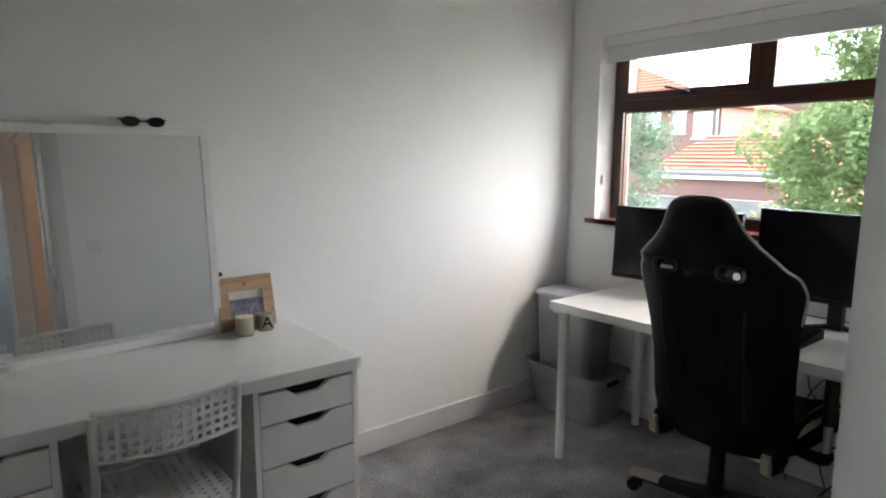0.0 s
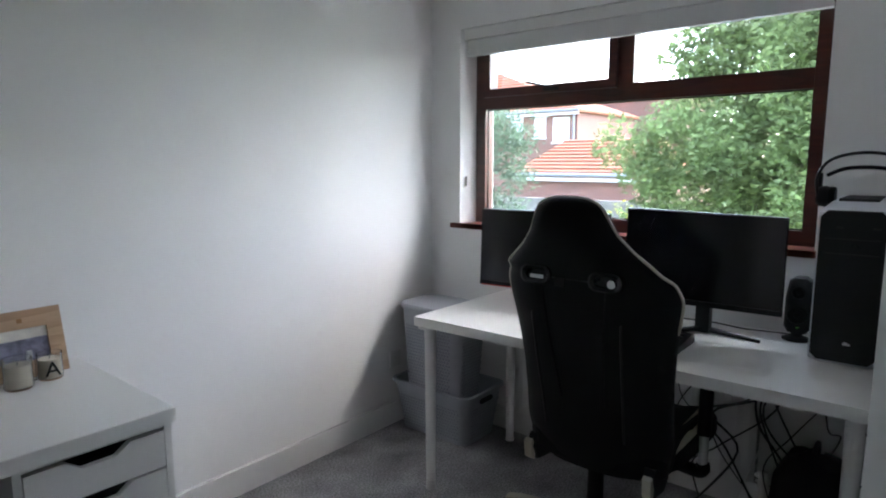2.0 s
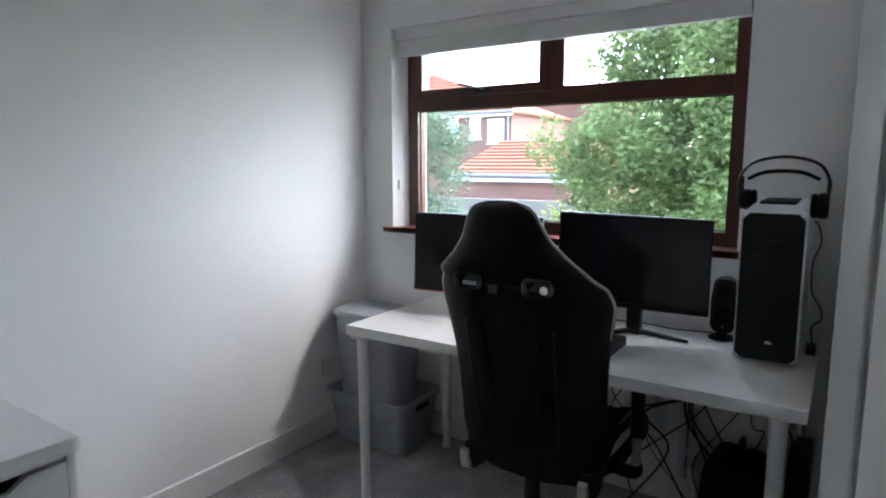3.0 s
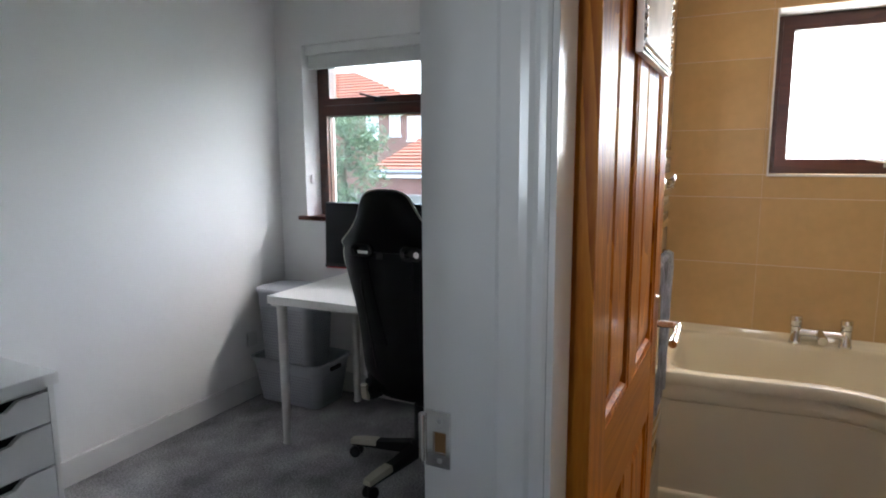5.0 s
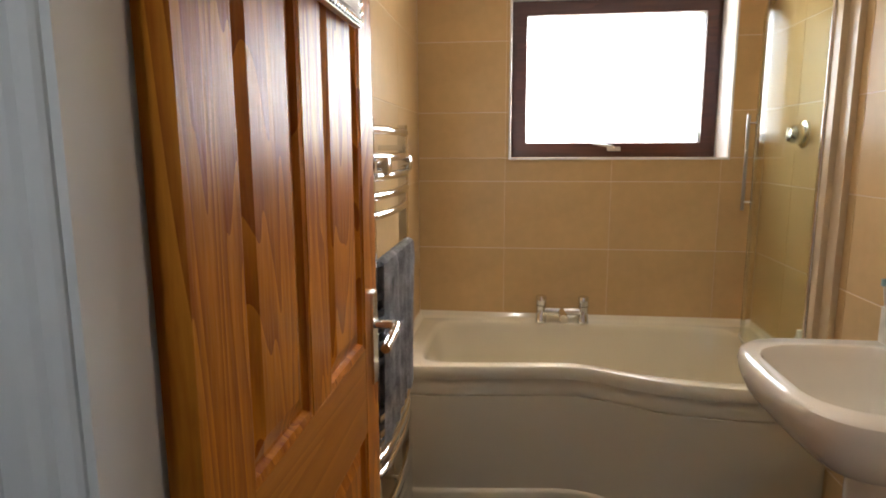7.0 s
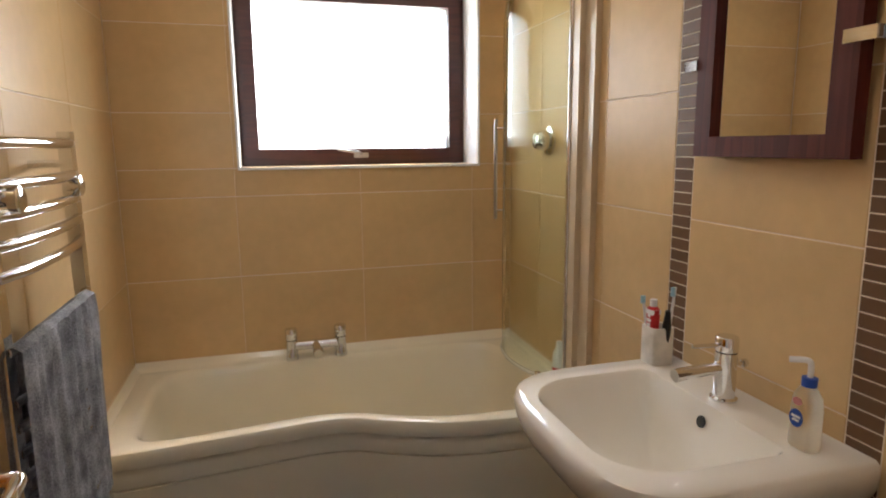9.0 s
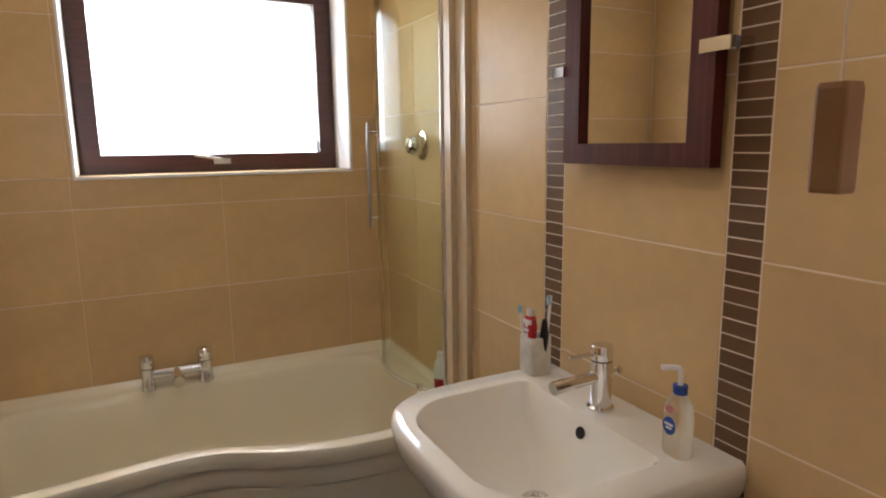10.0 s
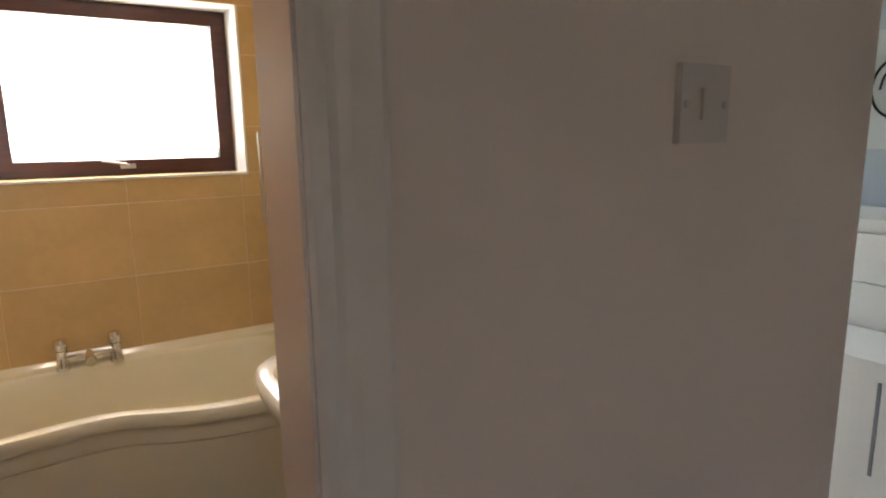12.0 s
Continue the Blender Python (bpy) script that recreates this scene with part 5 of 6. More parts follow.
door.matrix_basis = Matrix.Translation((0.957, 0.28, 0.005))
DX0, DX1, DY0, DY1 = 0.95, 1.66, 0.262, 0.297
zs = [(0.005, 0.20), (0.80, 0.972), (1.93, DOOR - 0.008)]
part("hinge_stile", boxes((DX0, 1.058, DY0, DY1, 0.005, DOOR - 0.008)), "pine", door, bevel=0.003)
part("lock_stile", boxes((1.565, DX1, DY0, DY1, 0.005, DOOR - 0.008)), "pine", door, bevel=0.003)
part("muntin", boxes((1.262, 1.348, DY0 + 0.001, DY1 - 0.001, 0.20, 0.80), (1.262, 1.348, DY0 + 0.001, DY1 - 0.001, 0.972, 1.93)), "pine", door, bevel=0.003)
for z0, z1 in zs:
    part("rail", boxes((1.058, 1.565, DY0 + 0.0005, DY1 - 0.0005, z0, z1)), "pine_rail", door, bevel=0.003)
for z0, z1 in ((0.20, 0.80), (0.972, 1.93)):
    for x0, x1 in ((1.058, 1.262), (1.348, 1.565)):
        bm = bmesh.new()
        loft(bm, [[(x0 + k, y, z0 + k), (x1 - k, y, z0 + k), (x1 - k, y, z1 - k), (x0 + k, y, z1 - k)] for k, y in ((0.0, 0.284), (0.0, 0.275), (0.018, 0.275), (0.045, 0.2665), (0.05, 0.2665))])
        part("panel", bm, "pine", door)
        bm = bmesh.new()
        loft(bm, [[(x0 + k, y, z0 + k), (x1 - k, y, z0 + k), (x1 - k, y, z1 - k), (x0 + k, y, z1 - k)] for k, y in ((0.0, 0.2755), (0.0, 0.264), (0.010, 0.266), (0.014, 0.2755))], False, False)
        part("moulding", bm, "pine", door)
part("handle_plate", boxes((1.605, 1.643, DY0 - 0.006, DY0, 0.883, 1.073)), "chrome", door, bevel=0.002)
part("lever", tube(bmesh.new(), smooth_line([(1.624, DY0 - 0.004, 1.005), (1.624, DY0 - 0.040, 1.005), (1.614, DY0 - 0.05, 1.003), (1.515, DY0 - 0.05, 0.99)], 5), 0.0095, 12), "chrome", door, "chrome lever handle", smooth=True)
part("latch", boxes((1.6605, 1.663, 0.272, 0.287, 0.96, 1.12)), "chrome", door, bevel=0.001)
for z in (0.3, 1.75):
    part("door_hinge", tube(bmesh.new(), [(0.944, 0.2935, z), (0.944, 0.2935, z + 0.09)], 0.005, 8), "steel", door, smooth=True)
sign = thing("door_plaque", "small silver-white plaque with a studded edge hung on the door", "sign", (1.36, DY0, 1.57))
part("board", boxes((1.185, 1.535, DY0 - 0.014, DY0 - 0.002, 1.563, 1.80)), "silver", sign, bevel=0.003)
part("face", boxes((1.205, 1.515, DY0 - 0.0165, DY0 - 0.013, 1.58, 1.785)), "marble", sign)
for k in range(22):
    for z in (1.571,):
        part("stud", lathe(bmesh.new(), [(0.006, 0), (0.005, 0.003), (0.001, 0.0045)], (0, 0, 0), 8), "chrome", sign, smooth=True).matrix_basis = pose(1.193 + k * 0.0159, DY0 - 0.0145, z, 90, 0, 0)
for k in range(14):
    for x in (1.194, 1.526):
        part("stud", lathe(bmesh.new(), [(0.006, 0), (0.005, 0.003), (0.001, 0.0045)], (0, 0, 0), 8), "chrome", sign, smooth=True).matrix_basis = pose(x, DY0 - 0.0145, 1.587 + k * 0.0155, 90, 0, 0)

# ---- bathroom window ----
BX0 = 3.45
window_2 = tagged(new("window_2"), "frosted bathroom window in a mahogany-coloured plastic frame", "window", kind="structure")
window_2.matrix_basis = Matrix.Translation((BX0, -0.46, BZ0))


def rect_frame(x0, x1, y0, y1, z0, z1, w):
    return boxes((x0, x1, y0, y0 + w, z0, z1), (x0, x1, y1 - w, y1, z0, z1), (x0, x1, y0 + w, y1 - w, z0, z0 + w), (x0, x1, y0 + w, y1 - w, z1 - w, z1))


part("window_frame", rect_frame(BX0, BX0 + 0.07, BW0, BW1, BZ0, BZ1, 0.035), "upvc", window_2, bevel=0.005)
part("sash", rect_frame(BX0 - 0.018, BX0 + 0.05, BW0 + 0.022, BW1 - 0.022, BZ0 + 0.02, BZ1 - 0.02, 0.048), "upvc", window_2, bevel=0.008)
ob = part("pane", boxes((BX0 + 0.02, BX0 + 0.026, BW0 + 0.06, BW1 - 0.06, BZ0 + 0.055, BZ1 - 0.055)), "frosted", window_2, "frosted patterned glass")
ob.visible_shadow = False
bm = bmesh.new()
box(bm, BX0 - 0.028, BX0 - 0.017, -0.50, -0.44, BZ0 + 0.03, BZ0 + 0.05)
tube(bm, [(BX0 - 0.03, -0.47, BZ0 + 0.045), (BX0 - 0.045, -0.46, BZ0 + 0.05), (BX0 - 0.045, -0.37, BZ0 + 0.066)], 0.006, 8)
part("window_handle", bm, "steel", window_2, smooth=True)
part("reveal_trim", boxes((BE - 0.006, BE + 0.004, BW0 - 0.008, BW1 + 0.008, BZ0 - 0.008, BZ0 + 0.002), (BE - 0.006, BE + 0.004, BW1, BW1 + 0.008, BZ0, BZ1), (BE - 0.006, BE + 0.004, BW0 - 0.008, BW0, BZ0, BZ1)), "white_frame", window_2, bevel=0.002)

# ---- ceiling downlights ----
for x, y in DOWNLIGHTS:
    dl = thing("ceiling_downlight", "small round white recessed ceiling spotlight, switched on", "downlight", (x, y, H - 0.006), "bathroom downlights")
    part("bezel", lathe(bmesh.new(), [(0.043, 0.0), (0.042, -0.004), (0.034, -0.006), (0.03, -0.003), (0.03, 0.0)], (x, y, H - 0.0005), 24), "plastic", dl, smooth=True)
    part("lens", lathe(bmesh.new(), [(0.0285, -0.0045), (0.0285, -0.003)], (x, y, H - 0.0005), 20), "lit_lens", dl, "glowing frosted lens")

# ---- shower bath ----
bath = thing("shower_bath", "cream acrylic shower bath with a swelling showering end", "bath", (2.9, -0.32, 0))
front_edge = [Vector((x, y, 0)) for x, y in ((2.568, 0.428), (2.575, 0.30), (2.592, 0.12), (2.612, -0.05), (2.627, -0.2), (2.612, -0.31), (2.56, -0.42), (2.512, -0.54), (2.484, -0.68), (2.474, -0.85), (2.476, -1.068))]
edge = smooth_line(front_edge, 6)
RIM = 0.567


def bath_ring(inset, z, back=None, north=None, south=None):
    """Outline of the bath: the front edge and three straight sides, each set in by its own amount."""
    back, north, south = (inset if v is None else v for v in (back, north, south))
    out = []
    y0, y1, xb = -1.068 + south, 0.428 - north, 3.255 - back
    for p in edge:
        out.append((p.x + inset, y1 + (y0 - y1) * (0.428 - p.y) / 1.496, z))
    for k in range(1, 28):
        out.append((edge[-1].x + inset + (xb - edge[-1].x - inset) * k / 28, y0, z))
    for k in range(0, 54):
        out.append((xb, y0 + (y1 - y0) * k / 54, z))
    for k in range(0, 25):
        out.append((xb + (edge[0].x + inset - xb) * k / 25, y1, z))
    return out


def softened(ring, r):
    """Round the corners of an outline by moving points towards their neighbours' mean."""
    pts = [Vector(p) for p in ring]
    for _ in range(r):
        pts = [pts[i] * 0.5 + (pts[i - 1] + pts[(i + 1) % len(pts)]) * 0.25 for i in range(len(pts))]
    return [tuple(p) for p in pts]


bm = bmesh.new()
well = lambda k, z, it: softened(bath_ring(0.052 + k, z, 0.042 + k, 0.085 + k * 1.6, 0.09 + k), it)
skin = [bath_ring(0.02, RIM - 0.052), bath_ring(0.002, RIM - 0.05), bath_ring(0.0, RIM - 0.045), bath_ring(0.0, RIM - 0.012), bath_ring(0.004, RIM - 0.003), bath_ring(0.012, RIM), well(-0.006, RIM, 34), well(0.0, RIM - 0.002, 36), well(0.006, RIM - 0.009, 36), well(0.011, RIM - 0.03, 38), well(0.035, RIM - 0.2, 44), well(0.075, RIM - 0.35, 60), well(0.10, RIM - 0.385, 70), well(0.15, RIM - 0.40, 80)]
loft(bm, skin, False, True)
part("tub", bm, "acrylic", bath, smooth=True)


def panel_strip(rows):
    bm = bmesh.new()
    loft(bm, [[(p.x + i, p.y, z) for p in edge] for i, z in rows], False, False, closed=False)
    return bm


part("front_panel", panel_strip([(0.022, RIM - 0.046), (0.017, RIM - 0.056), (0.016, RIM - 0.112), (0.018, RIM - 0.116), (0.026, RIM - 0.118), (0.026, RIM - 0.121), (0.021, RIM - 0.124), (0.023, RIM - 0.14), (0.03, 0.065), (0.022, 0.058), (0.018, 0.05), (0.02, 0.0)]), "acrylic", bath, smooth=True)
part("waste", lathe(bmesh.new(), [(0.035, 0.0), (0.034, 0.004), (0.02, 0.006)], (2.9, -0.3, RIM - 0.3999), 20), "chrome", bath, smooth=True)
cove = [(0.0, 0.0), (0.04, -0.002), (0.04, 0.0006), (0.022, 0.005), (0.010, 0.013), (0.004, 0.024), (0.0, 0.027)]
structure("bath_upstand_east", loft(bmesh.new(), [[(BE - d, y, RIM + h) for d, h in cove] for y in (BS + 0.002, BN - 0.002)]), "acrylic", "cream coved upstand where the bath rim meets the tiles", smooth=True)
structure("bath_upstand_north", loft(bmesh.new(), [[(x, BN - d * 0.6, RIM + h * 0.8) for d, h in cove] for x in (2.58, BE - 0.002)]), "acrylic", "cream coved upstand where the bath rim meets the tiles", smooth=True)
structure("bath_upstand_south", loft(bmesh.new(), [[(x, BS + d * 0.6, RIM + h * 0.8) for d, h in cove] for x in (2.49, BE - 0.002)]), "acrylic", "cream coved upstand where the bath rim meets the tiles", smooth=True)

TZ = RIM + 0.008
tap = thing("bath_mixer_tap", "chrome bath mixer tap with two round handles on the bath rim", "tap", (3.215, -0.235, TZ))
for y in (-0.142, -0.332):
    pil = part("pillar", lathe(bmesh.new(), [(0.026, RIM + 0.0005), (0.026, TZ + 0.006), (0.0235, TZ + 0.012), (0.0225, TZ + 0.07)], (3.215, y, 0), 20), "chrome", tap, smooth=True)
    part("handle", lathe(bmesh.new(), [(0.023, TZ + 0.073), (0.0245, TZ + 0.076), (0.0245, TZ + 0.112), (0.022, TZ + 0.116), (0.0, TZ + 0.1165)], (3.215, y, 0), 20, cap=False), "chrome", pil, smooth=True)
part("bar", tube(bmesh.new(), [(3.215, -0.15, TZ + 0.045), (3.215, -0.325, TZ + 0.045)], 0.019, 16), "chrome", tap, smooth=True)
part("spout", tube(bmesh.new(), [(3.21, -0.235, TZ + 0.044), (3.15, -0.237, TZ + 0.04), (3.118, -0.238, TZ + 0.036), (3.114, -0.238, TZ + 0.0355)], [0.017, 0.019, 0.0205, 0.0185], 20), "chrome", tap, smooth=True)

# shower screen folded in along the wall
screen = thing("shower_screen", "curved clear glass shower screen with a chrome edge, folded in", "shower screen", (2.65, -1.0, RIM))
arc = smooth_line([(2.655, -1.03, 0), (2.78, -0.965, 0), (2.92, -0.945, 0), (3.05, -0.965, 0), (3.15, -1.01, 0)], 6)
bm = bmesh.new()
rows = []
for z in (RIM + 0.02, 1.0, 1.5, 1.84, 1.90, 1.93):
    cut = 0.0 if z < 1.84 else (0.12 * ((z - 1.84) / 0.09) ** 2)
    rows.append([Vector((2.655 + (p.x - 2.655) * (1 - cut), p.y, z)) for p in arc])
inner = [[p + Vector((0, 0.006, 0)) for p in r] for r in rows]
loft(bm, [r + q[::-1] for r, q in zip(rows, inner)])
ob = part("pane", bm, "screen_glass", screen, "clear slightly green glass", smooth=True)
ob.visible_shadow = False
part("seal", tube(bmesh.new(), [p + Vector((0, 0.003, RIM + 0.013)) for p in arc], 0.0075, 8), "soap", screen, "yellowed clear rubber seal", smooth=True)
part("chrome_edge", tube(bmesh.new(), [(2.648, -1.03, RIM + 0.004), (2.648, -1.03, 1.95)], 0.0075, 14), "chrome", screen, smooth=True)
part("wall_channel", boxes((2.595, 2.634, BS + 0.001, -1.03, RIM + 0.004, 1.95), (2.535, 2.594, BS + 0.001, -1.05, RIM + 0.004, 1.95)), "satin", screen, bevel=0.006)
hx, hy = 3.118, -0.955
part("pull_bar", tube(bmesh.new(), [(hx, hy, 1.10), (hx, hy, 1.49)], 0.007, 10), "steel", screen, smooth=True)
for z in (1.135, 1.455):
    part("pull_fixing", tube(bmesh.new(), [(hx, hy, z), (hx - 0.02, hy - 0.035, z)], 0.005, 8), "chrome", screen, smooth=True)
part("corner_hinge", lathe(bmesh.new(), [(0.012, 0), (0.012, 0.02), (0.008, 0.026)], (2.74, -0.975, RIM + 0.002), 14), "chrome", screen, smooth=True)

valve = thing("shower_valve", "round chrome shower control on the tiled wall", "shower control", (2.88, BS, 1.405))
part("wall_plate", lathe(bmesh.new(), [(0.052, 0), (0.051, 0.006), (0.045, 0.01)], (0, 0, 0), 28), "chrome", valve, smooth=True).matrix_basis = pose(2.88, BS, 1.405, -90, 0, 0)
part("knob", lathe(bmesh.new(), [(0.034, 0.0), (0.036, 0.01), (0.034, 0.035), (0.026, 0.048), (0.0, 0.05)], (0, 0, 0), 28, cap=False), "chrome", valve, smooth=True).matrix_basis = pose(2.88, BS + 0.009, 1.405, -90, 0, 0)
part("lever", tube(bmesh.new(), [(2.88, BS + 0.055, 1.385), (2.88, BS + 0.058, 1.43)], 0.006, 8), "chrome", valve, smooth=True)
bottle = thing("shampoo_bottle", "red and white shampoo bottle on the bath corner", "bottle", (2.70, -0.99, RIM))
part("body", lathe(bmesh.new(), [(0.022, RIM + 0.001), (0.024, RIM + 0.01), (0.024, RIM + 0.05)], (2.712, -1.045, 0), 18), "red", bottle, smooth=True)
part("upper", lathe(bmesh.new(), [(0.024, RIM + 0.05), (0.023, RIM + 0.10), (0.012, RIM + 0.12), (0.012, RIM + 0.14)], (2.712, -1.045, 0), 18), "plastic", bottle, smooth=True)

# ---- basin ----
basin = thing("wash_basin", "white ceramic wash basin with a broad rounded front on the wall", "basin", (1.85, -0.85, 0.68))
BZ = 0.852


def basin_ring(kx, front, z, back=-1.071, p=3.8):
    """D-shaped outline about x = 1.85: straight at the wall, swelling to the front."""
    out = []
    half = 0.288 * kx
    n = 30
    depth = front - (-0.86)
    for k in range(n + 1):
        t = math.pi * k / n
        c, s = math.cos(t), math.sin(t)
        out.append((1.851 + half * math.copysign(abs(c) ** (2 / p), c), -0.86 + depth * abs(s) ** (2 / p), z))
    for k in range(1, 5):
        out.append((1.851 - half, -0.86 + (back + 0.86) * k / 4, z))
    for k in range(1, 8):
        out.append((1.851 - half + 2 * half * k / 8, back, z))
    for k in range(0, 4):
        out.append((1.851 + half, back + (-0.86 - back) * k / 4, z))
    return out


def bowl_ring(k, z, shift=0.0):
    x0, x1, y0, y1 = 1.853 - 0.217 * k, 1.853 + 0.217 * k, -0.80 - 0.152 * k + shift, -0.80 + 0.178 * k + shift
    rf, rb = 0.125 * k, 0.026 * k
    out = []
    for cx, cy, r, a in ((x1 - rf, y1 - rf, rf, 0), (x0 + rf, y1 - rf, rf, 90), (x0 + rb, y0 + rb, rb, 180), (x1 - rb, y0 + rb, rb, 270)):
        for i in range(11):
            t = radians(a + 9 * i)
            out.append((cx + r * math.cos(t), cy + r * math.sin(t), z))
    return out


bm = bmesh.new()
loft(bm, [basin_ring(0.45, -0.72, 0.66), basin_ring(0.72, -0.66, 0.70), basin_ring(0.93, -0.60, 0.76), basin_ring(0.99, -0.583, 0.80), basin_ring(1.0, -0.578, 0.83), basin_ring(0.99, -0.583, BZ - 0.006), basin_ring(0.965, -0.592, BZ)], True, False)
outer_top = [v for v in bm.verts if abs(v.co.z - BZ) < 1e-5]
vs_in = [[bm.verts.new(p) for p in bowl_ring(k, z, sft)] for k, z, sft in ((1.0, BZ, 0), (0.975, BZ - 0.006, 0), (0.93, BZ - 0.03, -0.002), (0.78, BZ - 0.095, -0.008), (0.62, BZ - 0.135, -0.014), (0.40, BZ - 0.153, -0.022), (0.14, BZ - 0.157, -0.03))]
for r, s in zip(vs_in, vs_in[1:]):
    ring_join(bm, r, s)
bm.faces.new(vs_in[-1])
edges = [e for e in bm.edges if len(e.link_faces) == 1 and all(abs(v.co.z - BZ) < 1e-5 for v in e.verts)]
bmesh.ops.bridge_loops(bm, edges=edges)
part("bowl", bm, "ceramic", basin, smooth=True)
part("waste", lathe(bmesh.new(), [(0.03, 0), (0.029, 0.003), (0.018, 0.004), (0.016, 0.001)], (1.851, -0.83, BZ - 0.1565), 20), "chrome", basin, smooth=True)
# dark disc on the bowl in place of the overflow's shaded opening
part("overflow_hole", lathe(bmesh.new(), [(0.013, 0.0), (0.0125, 0.0025)], (0, 0, 0), 16), "shadow", basin, smooth=True).matrix_basis = pose(1.851, -0.9405, BZ - 0.038, -75, 0, 0)
bm = bmesh.new()
loft(bm, [[(1.851 + (x - 1.851) * k, y, z) for x, y in rounded(1.76, 1.942, -1.07, -0.80, 0.07, 6)] for k, z in ((0.85, 0.30), (0.95, 0.5), (1.0, 0.67))])
part("half_pedestal", bm, "ceramic", basin, smooth=True)

btap = thing("basin_mixer_tap", "chrome basin mixer tap with a top lever", "tap", (1.892, -1.0, BZ))
tx, ty = 1.864, -1.003
part("body", lathe(bmesh.new(), [(0.0285, BZ), (0.0285, BZ + 0.004), (0.0225, BZ + 0.008), (0.0225, BZ + 0.105)], (tx, ty, 0), 24), "chrome", btap, smooth=True)
part("cap", lathe(bmesh.new(), [(0.0215, BZ + 0.107), (0.0235, BZ + 0.11), (0.0235, BZ + 0.136), (0.021, BZ + 0.139), (0.0, BZ + 0.1395)], (tx, ty, 0), 24, cap=False), "chrome", btap, smooth=True)
part("spout", tube(bmesh.new(), [(tx, ty, BZ + 0.072), (tx, ty + 0.06, BZ + 0.07), (tx, ty + 0.125, BZ + 0.066)], [0.0125, 0.0135, 0.0145], 16), "chrome", btap, smooth=True)
part("lever", tube(bmesh.new(), [(tx, ty + 0.02, BZ + 0.122), (tx, ty + 0.085, BZ + 0.124)], [0.005, 0.0042], 10), "chrome", btap, smooth=True)
part("pop_up_knob", lathe(bmesh.new(), [(0.004, 0.0), (0.004, 0.02), (0.009, 0.022), (0.009, 0.03)], (0, 0, 0), 12), "chrome", btap, smooth=True).matrix_basis = pose(tx, ty - 0.022, BZ + 0.075, 90, 0, 0)

cup = thing("toothbrush_holder", "square grey marble toothbrush holder on the basin", "holder", (2.098, -0.995, BZ))
bm = bmesh.new()
o = lambda k, z: [(x, y, z) for x, y in rounded(2.07 + k, 2.128 - k, -1.03 + k, -0.972 - k, 0.008, 3)]
loft(bm, [o(0, BZ + 0.001), o(0, BZ + 0.094), o(0.005, BZ + 0.094), o(0.005, BZ + 0.01)])
part("cup", bm, "marble", cup, smooth=True)


def brush(x0, y0, x1, y1, h, colour, label):
    root = thing("toothbrush", label, "toothbrush", (x0, y0, BZ + 0.012))
    p, q = Vector((x0, y0, BZ + 0.013)), Vector((x1, y1, BZ + h))
    part("stem", tube(bmesh.new(), [p, p.lerp(q, 0.5), q], [0.005, 0.004, 0.003], 8), "plastic", root, smooth=True)
    r = p.lerp(q, 0.86)
    part("bristles", boxes((r.x - 0.0035, r.x + 0.0035, r.y - 0.002, r.y + 0.008, r.z + 0.003, q.z)), colour, root, bevel=0.002)


M["aqua"] = material("aqua_bristles", (0.30, 0.50, 0.58), 0.6, vary=0.1)
brush(2.11, -0.99, 2.122, -0.97, 0.168, "aqua", "white toothbrush with pale blue bristles")
brush(2.085, -1.015, 2.075, -1.028, 0.195, "aqua", "tall white toothbrush with blue bristles")
paste = thing("toothpaste_tube", "red and white toothpaste tube standing in the holder", "toothpaste", (2.098, -0.985, BZ + 0.012))
bm = bmesh.new()
loft(bm, [[(2.098 + a * k, -0.985 + b * kk, z) for a, b in rounded(-0.016, 0.016, -0.012, 0.012, 0.006, 3)] for k, kk, z in ((1.0, 0.3, BZ + 0.012), (1.0, 0.8, BZ + 0.08), (0.95, 1, BZ + 0.138), (0.5, 0.6, BZ + 0.146))])
part("tube", bm, "red", paste, smooth=True)
part("cap", lathe(bmesh.new(), [(0.009, BZ + 0.146), (0.0085, BZ + 0.163)], (2.098, -0.985, 0), 14), "plastic", paste, smooth=True)
part("lettering", boxes(*[(x, y, -0.9733, -0.9722, BZ + z, BZ + z + 0.008) for x, y, z in ((2.092, 2.104, 0.096), (2.09, 2.106, 0.108), (2.092, 2.102, 0.12))]), "plastic", paste)
part("white_end", boxes((2.083, 2.113, -0.9965, -0.9725, BZ + 0.127, BZ + 0.1385)), "plastic", paste, bevel=0.004)
razor = thing("shaver", "black and white electric shaver leaning in the holder", "shaver", (2.08, -0.985, BZ + 0.012))
part("grip", tube(bmesh.new(), [(2.084, -1.012, BZ + 0.013), (2.076, -1.01, BZ + 0.10), (2.066, -1.004, BZ + 0.14)], [0.009, 0.011, 0.006], 10), "black", razor, smooth=True)

soap = thing("soap_bottle", "clear pump bottle of pearly hand soap on the basin", "soap bottle", (1.645, -0.99, BZ))
bm = bmesh.new()
loft(bm, [[(1.645 + a * k, -0.99 + b * k, z) for a, b in rounded(-0.032, 0.032, -0.021, 0.021, 0.018, 5)] for k, z in ((0.92, BZ + 0.001), (1.0, BZ + 0.008), (1.0, BZ + 0.08), (0.9, BZ + 0.105), (0.55, BZ + 0.122), (0.45, BZ + 0.126))])
part("bottle", bm, "soap_clear", soap, "clear plastic body", smooth=True)
part("collar", lathe(bmesh.new(), [(0.015, BZ + 0.126), (0.0155, BZ + 0.143), (0.013, BZ + 0.1435)], (1.645, -0.99, 0), 18), "blue", soap, smooth=True)
